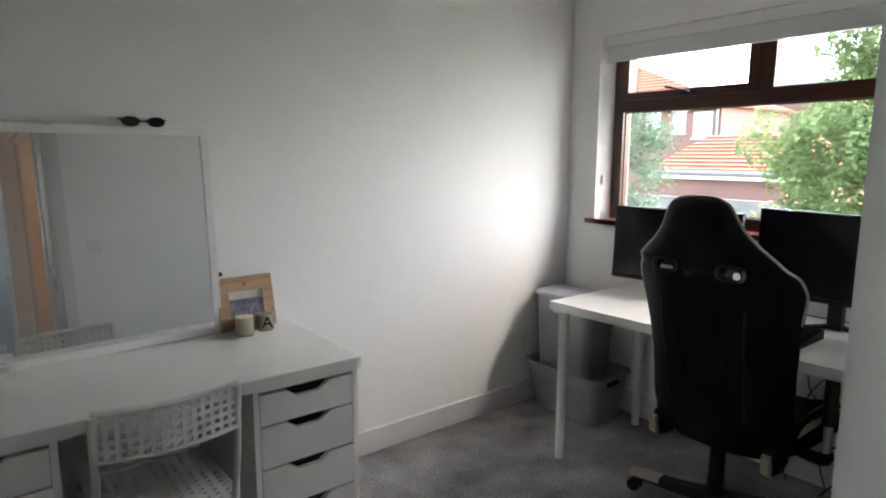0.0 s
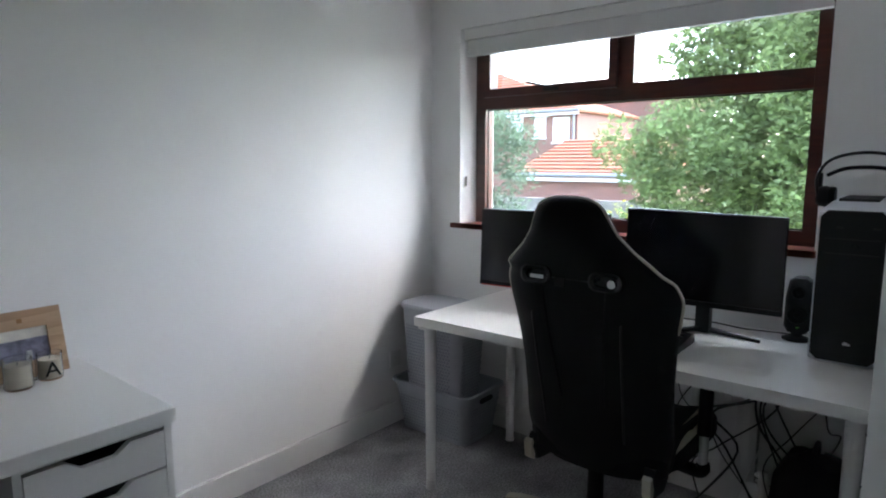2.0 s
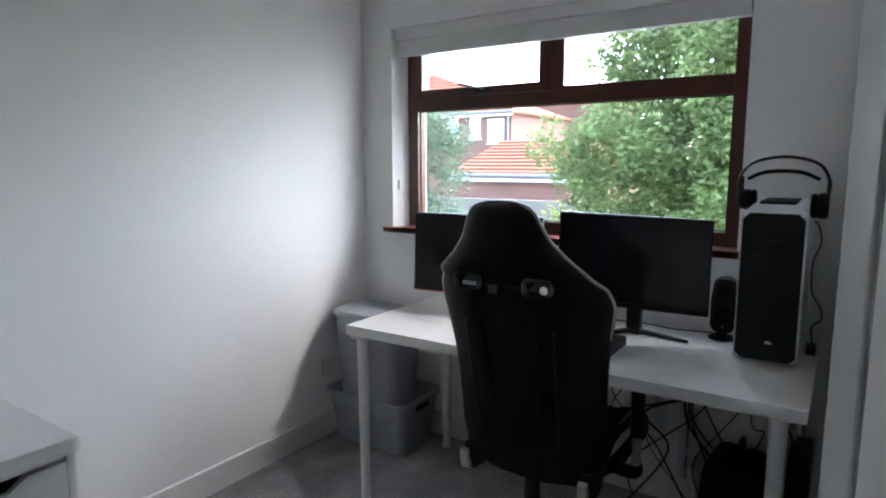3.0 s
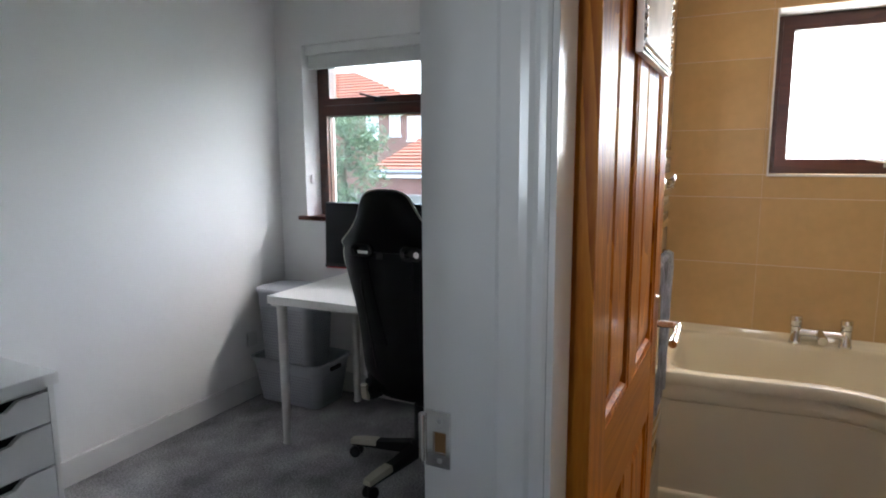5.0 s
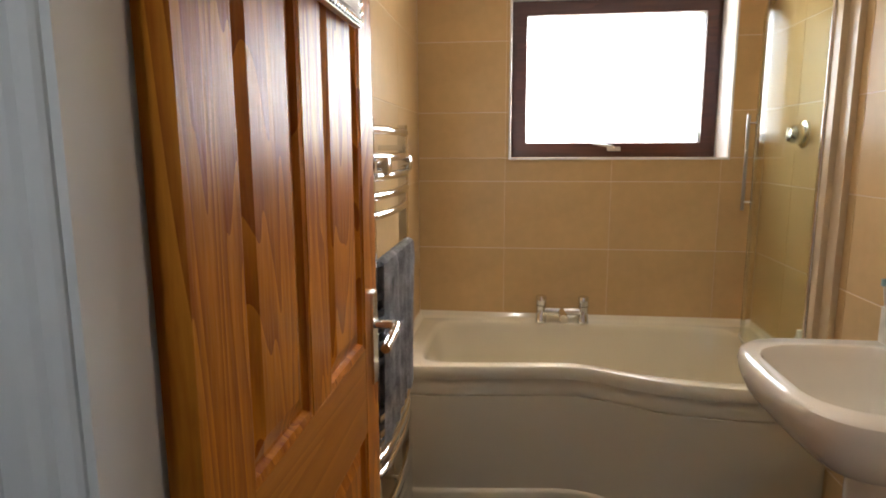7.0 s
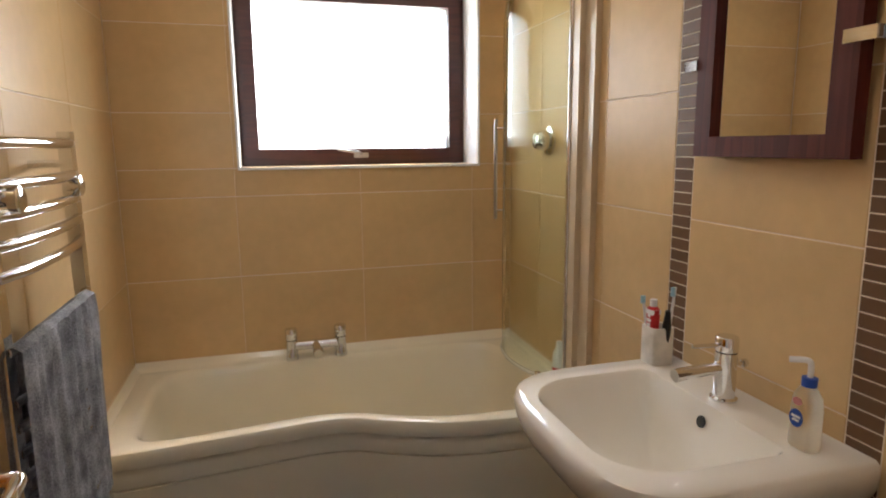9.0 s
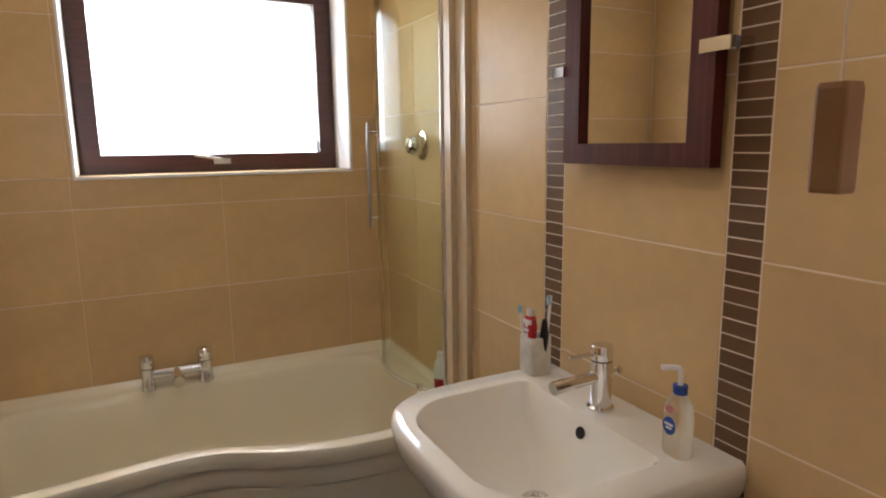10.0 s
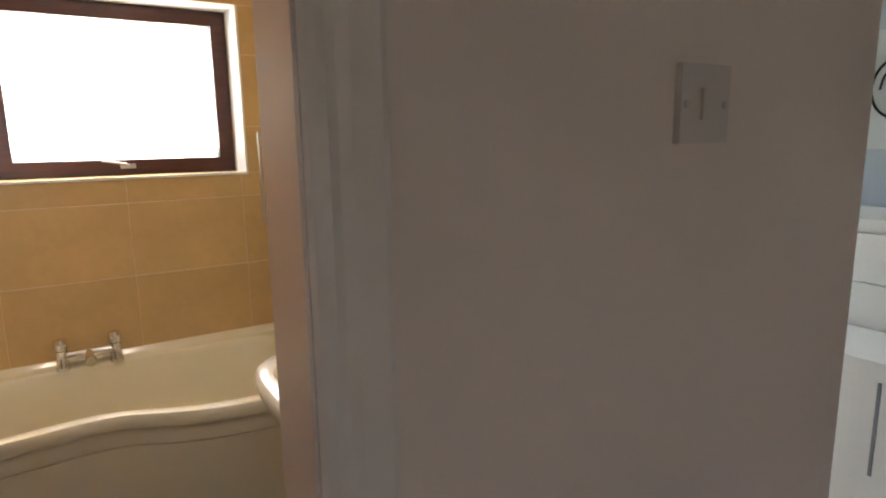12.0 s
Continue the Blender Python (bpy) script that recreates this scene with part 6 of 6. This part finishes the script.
part("pump", tube(bmesh.new(), smooth_line([(1.645, -0.99, BZ + 0.143), (1.645, -0.99, BZ + 0.168), (1.652, -0.985, BZ + 0.176), (1.678, -0.967, BZ + 0.172)], 5), 0.0058, 10), "plastic", soap, smooth=True)
bm = bmesh.new()
loft(bm, [[(1.65 + 0.017 * math.cos(t), -0.9685 + q, BZ + 0.062 + 0.018 * math.sin(t)) for t in (2 * math.pi * k / 18 for k in range(18))] for q in (0, 0.0015)])
part("label", bm, "blue", soap, "blue oval label")
part("label_text", boxes((1.639, 1.661, -0.967, -0.966, BZ + 0.063, BZ + 0.068), (1.642, 1.658, -0.967, -0.966, BZ + 0.056, BZ + 0.060)), "plastic", soap)
bm = bmesh.new()
loft(bm, [[(1.65 + 0.012 * math.cos(t), -0.9685 + q, BZ + 0.096 + 0.008 * math.sin(t)) for t in (2 * math.pi * k / 14 for k in range(14))] for q in (0, 0.0014)])
part("flower_print", bm, "pink", soap)
soap.scale = (0.84, 0.84, 0.92)

# ---- bathroom mirror ----
bmir = thing("wall_mirror", "tilting wall mirror in a dark mahogany frame", "mirror", (1.86, BS, 1.36))
my0, my1 = -1.058, -1.03
mx0, mx1, mz0, mz1 = 1.646, 2.042, 1.362, 1.96
for args in ((mx0, mx0 + 0.052, mz0, mz1), (mx1 - 0.05, mx1, mz0, mz1), (mx0 + 0.052, mx1 - 0.05, mz0, mz0 + 0.043), (mx0 + 0.052, mx1 - 0.05, mz1 - 0.043, mz1)):
    part("frame_side", boxes((args[0], args[1], my0, my1, args[2], args[3])), "mahogany", bmir, bevel=0.004)
part("glass", boxes((mx0 + 0.048, mx1 - 0.046, my0 + 0.008, my0 + 0.014, mz0 + 0.04, mz1 - 0.04)), "mirror", bmir)
for x, s in ((mx0 - 0.018, -1), (mx1 + 0.02, 1)):
    part("pivot_mount", boxes((x - 0.022, x + 0.022, BS + 0.001, my0 + 0.022, 1.552, 1.572)), "chrome", bmir, bevel=0.002)
    part("pivot_cover", boxes((x - 0.018, x + 0.042 if s < 0 else x + 0.012, my1 + 0.002 - 0.01, my1 + 0.012, 1.551, 1.573)) if s < 0 else boxes((x - 0.022, x + 0.018, my0 + 0.022, my0 + 0.034, 1.551, 1.573)), "chrome", bmir, bevel=0.002)

# ---- toilet, pull cord, towel rail ----
wc = thing("toilet", "white close-coupled toilet with its cistern by the basin", "toilet", (1.30, -0.8, 0))
bm = bmesh.new()
loft(bm, [[(x, y, z) for x, y in rounded(1.165 - k, 1.505 + k, -1.065, -0.89 + k, 0.035, 5)] for k, z in ((-0.02, 0.40), (0.0, 0.46), (0.01, 0.775))])
part("cistern", bm, "ceramic", wc, smooth=True)
bm = bmesh.new()
loft(bm, [[(x, y, z) for x, y in rounded(1.147 - k, 1.53 + k, -1.068, -0.872 + k, 0.04, 5)] for k, z in ((0.0, 0.776), (0.004, 0.782), (0.004, 0.802), (-0.006, 0.814), (-0.05, 0.818))])
part("cistern_lid", bm, "ceramic", wc, smooth=True)
part("flush_button", lathe(bmesh.new(), [(0.022, 0.818), (0.022, 0.824), (0.0, 0.825)], (1.335, -0.97, 0), 18, cap=False), "chrome", wc, smooth=True)
bm = bmesh.new()
loft(bm, [[(1.295 + 0.18 * k * math.copysign(abs(math.cos(t)) ** 0.8, math.cos(t)), -0.66 + 0.24 * k * math.sin(t) - (1 - k) * 0.1, z) for t in (2 * math.pi * j / 28 for j in range(28))] for k, z in ((0.55, 0.0), (0.52, 0.1), (0.62, 0.22), (0.92, 0.35), (1.0, 0.40), (0.97, 0.405))])
part("pan", bm, "ceramic", wc, smooth=True)
bm = bmesh.new()
loft(bm, [[(1.295 + 0.185 * k * math.copysign(abs(math.cos(t)) ** 0.8, math.cos(t)), -0.655 + 0.245 * k * math.sin(t), z) for t in (2 * math.pi * j / 28 for j in range(28))] for k, z in ((1.0, 0.406), (1.01, 0.415), (1.0, 0.435), (0.9, 0.445), (0.5, 0.448))])
part("seat_lid", bm, "plastic", wc, smooth=True)

pull = thing("light_pull", "brown wooden light pull hanging on a thin cord", "light pull", (1.1, -0.462, 1.41))
bm = bmesh.new()
loft(bm, [[(1.1 + a * k, -0.462 + b * k, z) for a, b in rounded(-0.0078, 0.0078, -0.0078, 0.0078, 0.002, 2)] for k, z in ((0.95, 1.383), (1, 1.385), (1, 1.432), (0.9, 1.435))])
part("weight", bm, "amber", pull)
part("cord", tube(bmesh.new(), [(1.1, -0.462, 1.434), (1.1, -0.462, H)], 0.0006, 6), "grout", pull)

rail = thing("towel_radiator", "chrome ladder towel radiator on the tiled wall", "towel radiator", (2.2, BN, 0.1))
for x in (1.965, 2.435):
    part("upright", boxes((x - 0.017, x + 0.017, 0.335, 0.362, 0.12, 1.432)), "chrome", rail, bevel=0.005)
    for z in (0.2, 1.36):
        part("wall_bracket", tube(bmesh.new(), [(x, 0.36, z), (x, BN - 0.001, z)], 0.009, 10), "chrome", rail, smooth=True)
for z in (0.16, 0.205, 0.25, 0.295, 0.34, 0.47, 0.515, 0.56, 0.605, 0.65, 0.79, 0.835, 0.88, 0.925, 0.97, 1.06, 1.185, 1.235, 1.285, 1.335, 1.405):
    part("bar", tube(bmesh.new(), smooth_line([(1.965, 0.342, z), (2.05, 0.326, z), (2.2, 0.32, z), (2.35, 0.326, z), (2.435, 0.342, z)], 4), 0.0115, 12), "chrome", rail, smooth=True)
part("robe_knob", lathe(bmesh.new(), [(0.012, 0), (0.012, 0.014), (0.024, 0.017), (0.024, 0.03), (0.02, 0.033), (0.0, 0.0335)], (0, 0, 0), 20, cap=False), "chrome", rail, smooth=True).matrix_basis = pose(1.99, 0.33, 1.312, 90, 0, 0)
part("robe_knob", lathe(bmesh.new(), [(0.012, 0), (0.012, 0.014), (0.024, 0.017), (0.024, 0.03), (0.02, 0.033), (0.0, 0.0335)], (0, 0, 0), 20, cap=False), "chrome", rail, smooth=True).matrix_basis = pose(2.39, 0.345, 1.312, 90, 0, 0)
part("valve", lathe(bmesh.new(), [(0.011, 0.03), (0.011, 0.09), (0.018, 0.092), (0.018, 0.12)], (2.435, 0.348, 0), 14), "chrome", rail, smooth=True)
towel = thing("towel", "dark grey ribbed bath towel folded over the towel radiator", "towel", (2.2, 0.31, 1.07))
bm = bmesh.new()
rows = []
path = [(0.345, 0.62), (0.345, 0.85), (0.343, 1.04), (0.333, 1.072), (0.318, 1.078), (0.307, 1.068), (0.309, 1.03), (0.31, 0.9), (0.311, 0.75), (0.312, 0.66), (0.313, 0.585)]
for j, (y, z) in enumerate(path):
    row = []
    for k in range(61):
        u = k / 60
        fold = 0.007 * math.sin(u * 21 + 0.5 * math.sin(z * 9)) + 0.004 * math.sin(u * 47 + z * 4)
        amount = 0.35 if j in (3, 4, 5) else 1.0
        sag = 0.0 if 2 < j < 6 else 0.012 * math.sin(u * 5 + j)
        row.append((1.935 + 0.428 * u, y - (abs(fold) * amount if j > 4 else -0.2 * abs(fold)), z + sag))
    rows.append(row)
loft(bm, rows, False, False, closed=False)
bmesh.ops.solidify(bm, geom=bm.faces[:], thickness=0.004)
part("cloth", bm, "towel", towel, smooth=True)

# ---- landing switch and the room past it ----
lsw = thing("light_switch", "white plastic switch plate with two screws on the landing wall", "switch", (LS, -0.828, 1.491), "light switches")
part("backing_box", boxes((LS - 0.009, LS, -0.872, -0.785, 1.448, 1.535)), "switch", lsw, bevel=0.004)
part("rocker", boxes((LS - 0.0135, LS - 0.0085, -0.838, -0.818, 1.474, 1.508)), "switch", lsw, bevel=0.002)
for y in (-0.863, -0.794):
    part("screw", lathe(bmesh.new(), [(0.0045, 0), (0.004, 0.0015)], (0, 0, 0), 10), "steel", lsw).matrix_basis = pose(LS - 0.009, y, 1.491, 0, -90, 0)

chest = thing("chest_of_drawers", "white chest of drawers in the bedroom past the landing", "chest", (1.6, -2.7, 0))
part("body", boxes((1.1, 2.2, -2.93, -2.545, 0.0, 1.125)), "laminate", chest, bevel=0.004)
part("top", boxes((1.08, 2.22, -2.94, -2.52, 1.125, 1.16)), "laminate", chest, bevel=0.004)
for z in (0.04, 0.22, 0.40, 0.585, 0.77, 0.945):
    part("drawer_front", boxes((1.115, 2.185, -2.545, -2.53, z, z + 0.165)), "laminate", chest, bevel=0.002)
bench = thing("linen_box", "white panelled box with a sloping lid beside the chest", "box", (1.4, -2.35, 0))
part("box", boxes((1.05, 1.75, -2.5, -2.2, 0.0, 0.75)), "laminate", bench, bevel=0.004)
part("lid", boxes((1.04, 1.76, -2.51, -2.185, 0.755, 0.785)), "laminate", bench, bevel=0.01)
# raised grey strip gives the dark line of a shaded panel groove
part("panel_groove", boxes((1.195, 1.205, -2.2, -2.1965, 0.42, 0.72)), "gutter", bench)
pic = thing("wall_decoration", "black wire scroll decoration on a pale board above the chest", "decoration", (1.45, -3.12, 1.38))
part("board", boxes((1.2, 1.70, -3.129, -3.115, 1.38, 1.86)), "plastic", pic, bevel=0.004)
part("scroll", tube(bmesh.new(), smooth_line([(1.60 + 0.07 * math.cos(k * 0.7) * (1 + 0.05 * k), -3.108, 1.62 + 0.085 * math.sin(k * 0.7) * (1 + 0.05 * k)) for k in range(14)], 4), 0.005, 8), "black", pic, smooth=True)

# ---- outside ----
structure("ground", boxes((-1000, 1200, -1000, 1000, -2.75, -2.6)), "grass", "rough lawn and gardens running to the horizon")


def house(x, y, wide, deep, z0, eave, ridge, label, windows, hip=0.0):
    """A brick house, wide along y, deep along x, with the ridge along y; hip: how far the ridge stops short of the end walls."""
    root = thing("house", label, "house", (x, y, z0))
    part("wall", boxes((x, x + deep, y - wide / 2, y + wide / 2, z0, eave)), "brick", root)
    o, e0, e1 = 0.3, y - wide / 2 - 0.2, y + wide / 2 + 0.2
    xm = x + deep / 2
    bm = bmesh.new()
    low = [(x - o, e0, eave), (x + deep + o, e0, eave), (x + deep + o, e1, eave), (x - o, e1, eave)]
    top = [(xm - 0.05, e0 + hip, ridge), (xm + 0.05, e0 + hip, ridge), (xm + 0.05, e1 - hip, ridge), (xm - 0.05, e1 - hip, ridge)]
    loft(bm, [[(a, b, c - 0.12) for a, b, c in low], low, top])
    roof = part("roof", bm, "rooftile", root)
    n = max(6, int(math.hypot(deep / 2 + o, ridge - eave) / 0.33))
    for k in range(n):
        t0, t1 = k / n, min(1, (k + 1.1) / n)
        pts = []
        for t, lift in ((t0, 0.10), (t0, 0.01), (t1, 0.0), (t1, 0.03)):
            pts.append((x - o + (xm - x + o) * t, eave + (ridge - eave) * t + lift, hip * t))
        bm = bmesh.new()
        loft(bm, [[(a, (e0 + h) if s_ < 0 else (e1 - h), b) for a, b, h in pts] for s_ in (-1, 1)])
        part("tile_course", bm, "rooftile", roof)
    part("gutter", tube(bmesh.new(), [(x - o - 0.02, e0, eave - 0.02), (x - o - 0.02, e1, eave - 0.02)], 0.07, 8), "gutter", root)
    part("fascia", boxes((x - o + 0.02, x - o + 0.05, e0, e1, eave - 0.24, eave - 0.03)), "white_frame", root)
    for wy, wz, ww, wh in windows:
        win = part("window", boxes((x - 0.03, x + 0.02, wy - ww / 2, wy + ww / 2, wz, wz + wh)), "white_frame", root)
        for ya, yb in ((wy - ww / 2 + 0.08, wy - 0.03), (wy + 0.03, wy + ww / 2 - 0.08)):
            part("pane", boxes((x - 0.04, x - 0.029, ya, yb, wz + 0.09, wz + wh - 0.09)), "far_glass", win)
        part("sill", boxes((x - 0.08, x - 0.03, wy - ww / 2 - 0.08, wy + ww / 2 + 0.08, wz - 0.08, wz)), "white_frame", win)
    bm = bmesh.new()
    z = max(z0, -0.9)
    while z < eave - 0.2:
        box(bm, x - 0.004, x, y - wide / 2, y + wide / 2, z, z + 0.018)
        box(bm, x, x + deep, y - wide / 2 - 0.004, y - wide / 2, z, z + 0.018)
        z += 0.15
    part("mortar_course", bm, "mortar", root)["kind"] = "stuff"
    return root


house(20.0, 10.63, 4.4, 6.0, -2.6, 0.92, 2.2, "low brick outbuilding with an orange tiled roof beyond the garden", [], 0.5)
house(29.0, 25.5, 20.5, 7.5, -2.6, 3.95, 6.7, "red brick house with white framed windows", [(16.15, 2.35, 0.95, 1.25), (17.4, 2.6, 0.68, 1.15), (18.85, 2.45, 0.8, 1.3)], 7.5)
house(38.0, 16.6, 7.2, 6.0, -2.6, 5.5, 5.7, "further red brick house under a tiled roof", [], 0.5)
pipe = thing("downpipe", "white and grey downpipe on the far brick house", "pipe", (28.9, 15.5, -2.6))
part("pipe", tube(bmesh.new(), [(28.9, 15.4, 3.7), (28.9, 15.4, -2.6)], 0.06, 8), "gutter", pipe)
part("branch", tube(bmesh.new(), [(28.9, 16.6, 4.3), (28.9, 16.6, 3.9), (28.9, 17.0, 3.7)], 0.09, 8), "white_frame", pipe)
wall_out = thing("garden_wall", "pale rendered garden wall below the outbuilding", "wall", (18.5, 10, -2.6))
part("wall", boxes((18.4, 18.6, 6.5, 15.5, -2.6, 0.15)), "render", wall_out, bevel=0.02)
nb = thing("brick_pier", "corner of the red brick house wall beside the window", "brick wall", (3.6, 3.0, -2.6))
part("pier", boxes((3.62, 3.95, 2.93, 3.4, -2.6, 3.5)), "brick", nb)
part("joint", boxes(*[(3.616, 3.62, 2.93, 3.4, -1 + 0.075 * k, -0.99 + 0.075 * k) for k in range(50)]), "mortar", nb)["kind"] = "stuff"


def tree(name, label, x, y, z0, trunk_r, top, clumps, leaf, mat, seed, per=60, spread=1.0, limbs=9):
    """Trunk, limbs that fork, and many small leaves set in uneven clumps."""
    r = random.Random(seed)
    root = thing(name, label, "tree", (x, y, z0))
    bm = bmesh.new()
    tube(bm, smooth_line([(x, y, z0), (x + 0.1, y - 0.05, z0 + (top - z0) * 0.35), (x - 0.05, y + 0.1, z0 + (top - z0) * 0.7), (x, y, top)], 4), [trunk_r * (1 - 0.9 * k / 12) for k in range(13)], 10)
    part("trunk", bm, "bark", root, smooth=True)
    bm = bmesh.new()
    picks = r.sample(clumps, min(limbs, len(clumps)))
    for cx, cy, cz, cr in picks:
        zb = min(top - 0.4, max(z0 + 0.8, cz - 0.9))
        tube(bm, smooth_line([(x, y, zb), (x + (cx - x) * 0.45, y + (cy - y) * 0.45, zb + (cz - zb) * 0.6), (cx, cy, cz)], 4), [trunk_r * 0.35 * (1 - 0.85 * k / 8) for k in range(9)], 6)
    part("limbs", bm, "bark", root, smooth=True)
    verts, faces = [], []
    for cx, cy, cz, cr in clumps:
        n = int(per * (cr / 0.5) ** 2)
        for _ in range(n):
            d = Vector((r.gauss(0, 1), r.gauss(0, 1), r.gauss(0, 0.75))).normalized() * cr * (r.random() ** 0.45)
            p = Vector((cx, cy, cz)) + d
            a = Vector((r.gauss(0, 1), r.gauss(0, 1), r.gauss(0, 0.6))).normalized()
            b = a.cross(Vector((r.gauss(0, 1), r.gauss(0, 1), r.gauss(0, 1)))).normalized()
            s = leaf * r.uniform(0.6, 1.3)
            k = len(verts)
            verts += [p - a * s, p + b * s * 0.42 + a * s * 0.1, p + a * s, p - b * s * 0.42 + a * s * 0.1]
            faces.append((k, k + 1, k + 2, k + 3))
    me = bpy.data.meshes.new("crown")
    me.from_pydata([tuple(v) for v in verts], [], faces)
    me.materials.append(M[mat])
    ob = new("crown", me)
    ob.parent = root
    ob.matrix_parent_inverse = root.matrix_basis.inverted()
    ob["kind"] = "stuff"
    return root


r = random.Random(11)
clumps = []
while len(clumps) < 350:
    u, v, w = r.uniform(-1, 1), r.uniform(-1, 1), r.uniform(-1, 1)
    if u * u + v * v + w * w > 1:
        continue
    narrow = 1.0 - 0.35 * max(0, w)
    clumps.append((10.6 + 1.6 * u, 1.85 + 3.05 * v * narrow, 1.2 + 3.6 * w, r.uniform(0.32, 0.6)))
tree("garden_tree", "leafy green broadleaf tree filling the garden view", 10.4, 2.0, -2.6, 0.16, 4.3, clumps, 0.058, "leaf", 5, 420, limbs=16)
clumps = []
while len(clumps) < 150:
    h = r.random()
    a, q = r.uniform(0, 6.283), r.random() ** 0.5
    rad = 0.8 * (1 - 0.35 * h)
    clumps.append((9.0 + rad * q * math.cos(a), 6.4 + rad * q * math.sin(a), -1.6 + 3.9 * h, r.uniform(0.2, 0.34)))
tree("conifer", "slender grey-green conifer by the boundary", 9.0, 6.32, -2.6, 0.09, 2.2, clumps, 0.042, "conifer", 8, 240, limbs=8)
clumps = [(13.6 + r.uniform(-0.4, 0.4), 6.0 + r.uniform(-0.45, 0.35), -0.35 + r.uniform(-0.9, 0.85), r.uniform(0.16, 0.3)) for _ in range(34)]
tree("golden_shrub", "yellow-green shrub in the neighbouring garden", 13.6, 6.0, -2.6, 0.06, 0.2, clumps, 0.05, "yellow_leaf", 9, 160, limbs=5)

# ---- bathroom tiling: each tile a piece of its wall ----
TH = 0.010


def backing(name, bm):
    return structure(name, bm, "grout", "pale grout bed behind the wall tiles")


tile_meshes = {}


def tile(parent, axis, u0, u1, z0, z1, face, mat="tile", gap=0.0014, name="tile", thick=TH):
    """One tile with eased edges on a wall: axis is the wall's normal, face the tiled face."""
    side = 0.0007 if mat == "tile" else gap
    u0, u1, z0, z1 = u0 + side, u1 - side, z0 + gap, z1 - gap
    w, h = round(u1 - u0, 4), round(z1 - z0, 4)
    if w < 0.004 or h < 0.004:
        return
    key = (w, h, mat)
    if key not in tile_meshes:
        e = 0.0012
        bm = bmesh.new()
        loft(bm, [[(-w / 2, 0, -h / 2), (w / 2, 0, -h / 2), (w / 2, 0, h / 2), (-w / 2, 0, h / 2)], [(-w / 2, thick - e, -h / 2), (w / 2, thick - e, -h / 2), (w / 2, thick - e, h / 2), (-w / 2, thick - e, h / 2)], [(-w / 2 + e, thick, -h / 2 + e), (w / 2 - e, thick, -h / 2 + e), (w / 2 - e, thick, h / 2 - e), (-w / 2 + e, thick, h / 2 - e)]])
        bmesh.ops.recalc_face_normals(bm, faces=bm.faces[:])
        me = bpy.data.meshes.new(name)
        bm.to_mesh(me)
        bm.free()
        me.materials.append(M[mat])
        tile_meshes[key] = me
    ob = new(name, tile_meshes[key])
    ob.parent = parent
    um, zm = (u0 + u1) / 2, (z0 + z1) / 2
    ob.matrix_basis = {"S": pose(um, face - TH, zm), "N": pose(um, face + TH, zm, 0, 0, 180), "E": pose(face + TH, um, zm, 0, 0, 90), "J": pose(um, face, zm)}[axis]


def spans(cuts, lo, hi):
    c = [lo] + [v for v in cuts if lo < v < hi] + [hi]
    return list(zip(c, c[1:]))


levels = [-0.02 + 0.3075 * k for k in range(0, 9)]
south = backing("wall_south_tiling", boxes((BW, BE, BS - 0.012, BS - TH * 0.12, 0, H)))
strips = ((1.565, 1.637), (2.091, 2.163))
for u0, u1 in spans((1.10, 1.565, 1.637, 2.091, 2.163, 2.495, 2.955), BW, BE):
    if (round(u0, 3), round(u1, 3)) in strips:
        continue
    for z0, z1 in spans(levels, 0.0, H):
        tile(south, "S", u0, u1, z0, z1, BS)
for u0, u1 in strips:
    bed = structure("mosaic_bed", boxes((u0, u1, BS - 0.0085, BS - 0.0015, 0, H)), "white_grout", "white grout of the brown mosaic strip")
    z = 0.005
    while z < H - 0.03:
        tile(bed, "S", u0 + 0.001, u1 - 0.001, z, z + 0.0288, BS, "mosaic", 0.0012, "mosaic_brick")
        z += 0.0288
north = backing("wall_north_tiling", boxes((BW, BE, BN + TH * 0.12, BN + 0.012, 0, H)))
for u0, u1 in spans((1.395, 1.86, 2.325, 2.79), BW, BE):
    for z0, z1 in spans(levels, 0.0, H):
        tile(north, "N", u0, u1, z0, z1, BN)
east = backing("wall_east_tiling", boxes((BE + TH * 0.12, BE + 0.012, BS, BW0, 0, H), (BE + TH * 0.12, BE + 0.012, BW1, BN, 0, H), (BE + TH * 0.12, BE + 0.012, BW0, BW1, 0, BZ0), (BE + TH * 0.12, BE + 0.012, BW0, BW1, BZ1, H)))
for z0, z1 in spans(sorted(levels + [BZ0, BZ1]), 0.0, H):
    inside = z0 >= BZ0 - 1e-4 and z1 <= BZ1 + 1e-4
    cuts = (BW0, BW1, 0.032) if inside else (-0.905, -0.44, 0.032)
    for u0, u1 in spans(cuts, BS, BN):
        if inside and u0 >= BW0 - 1e-4 and u1 <= BW1 + 1e-4:
            continue
        tile(east, "E", u0, u1, z0, z1, BE)
# tiled window reveals
structure("reveal_south", boxes((BE + 0.001, BX0, BW0 - 0.012, BW0 - 0.0005, BZ0, BZ1)), "tile", "cream tiled window reveal")
structure("reveal_north", boxes((BE + 0.001, BX0, BW1 + 0.0005, BW1 + 0.012, BZ0, BZ1)), "tile", "cream tiled window reveal")
structure("reveal_sill", boxes((BE + 0.001, BX0, BW0, BW1, BZ0 - 0.011, BZ0 + 0.001)), "tile", "cream tiled window sill")
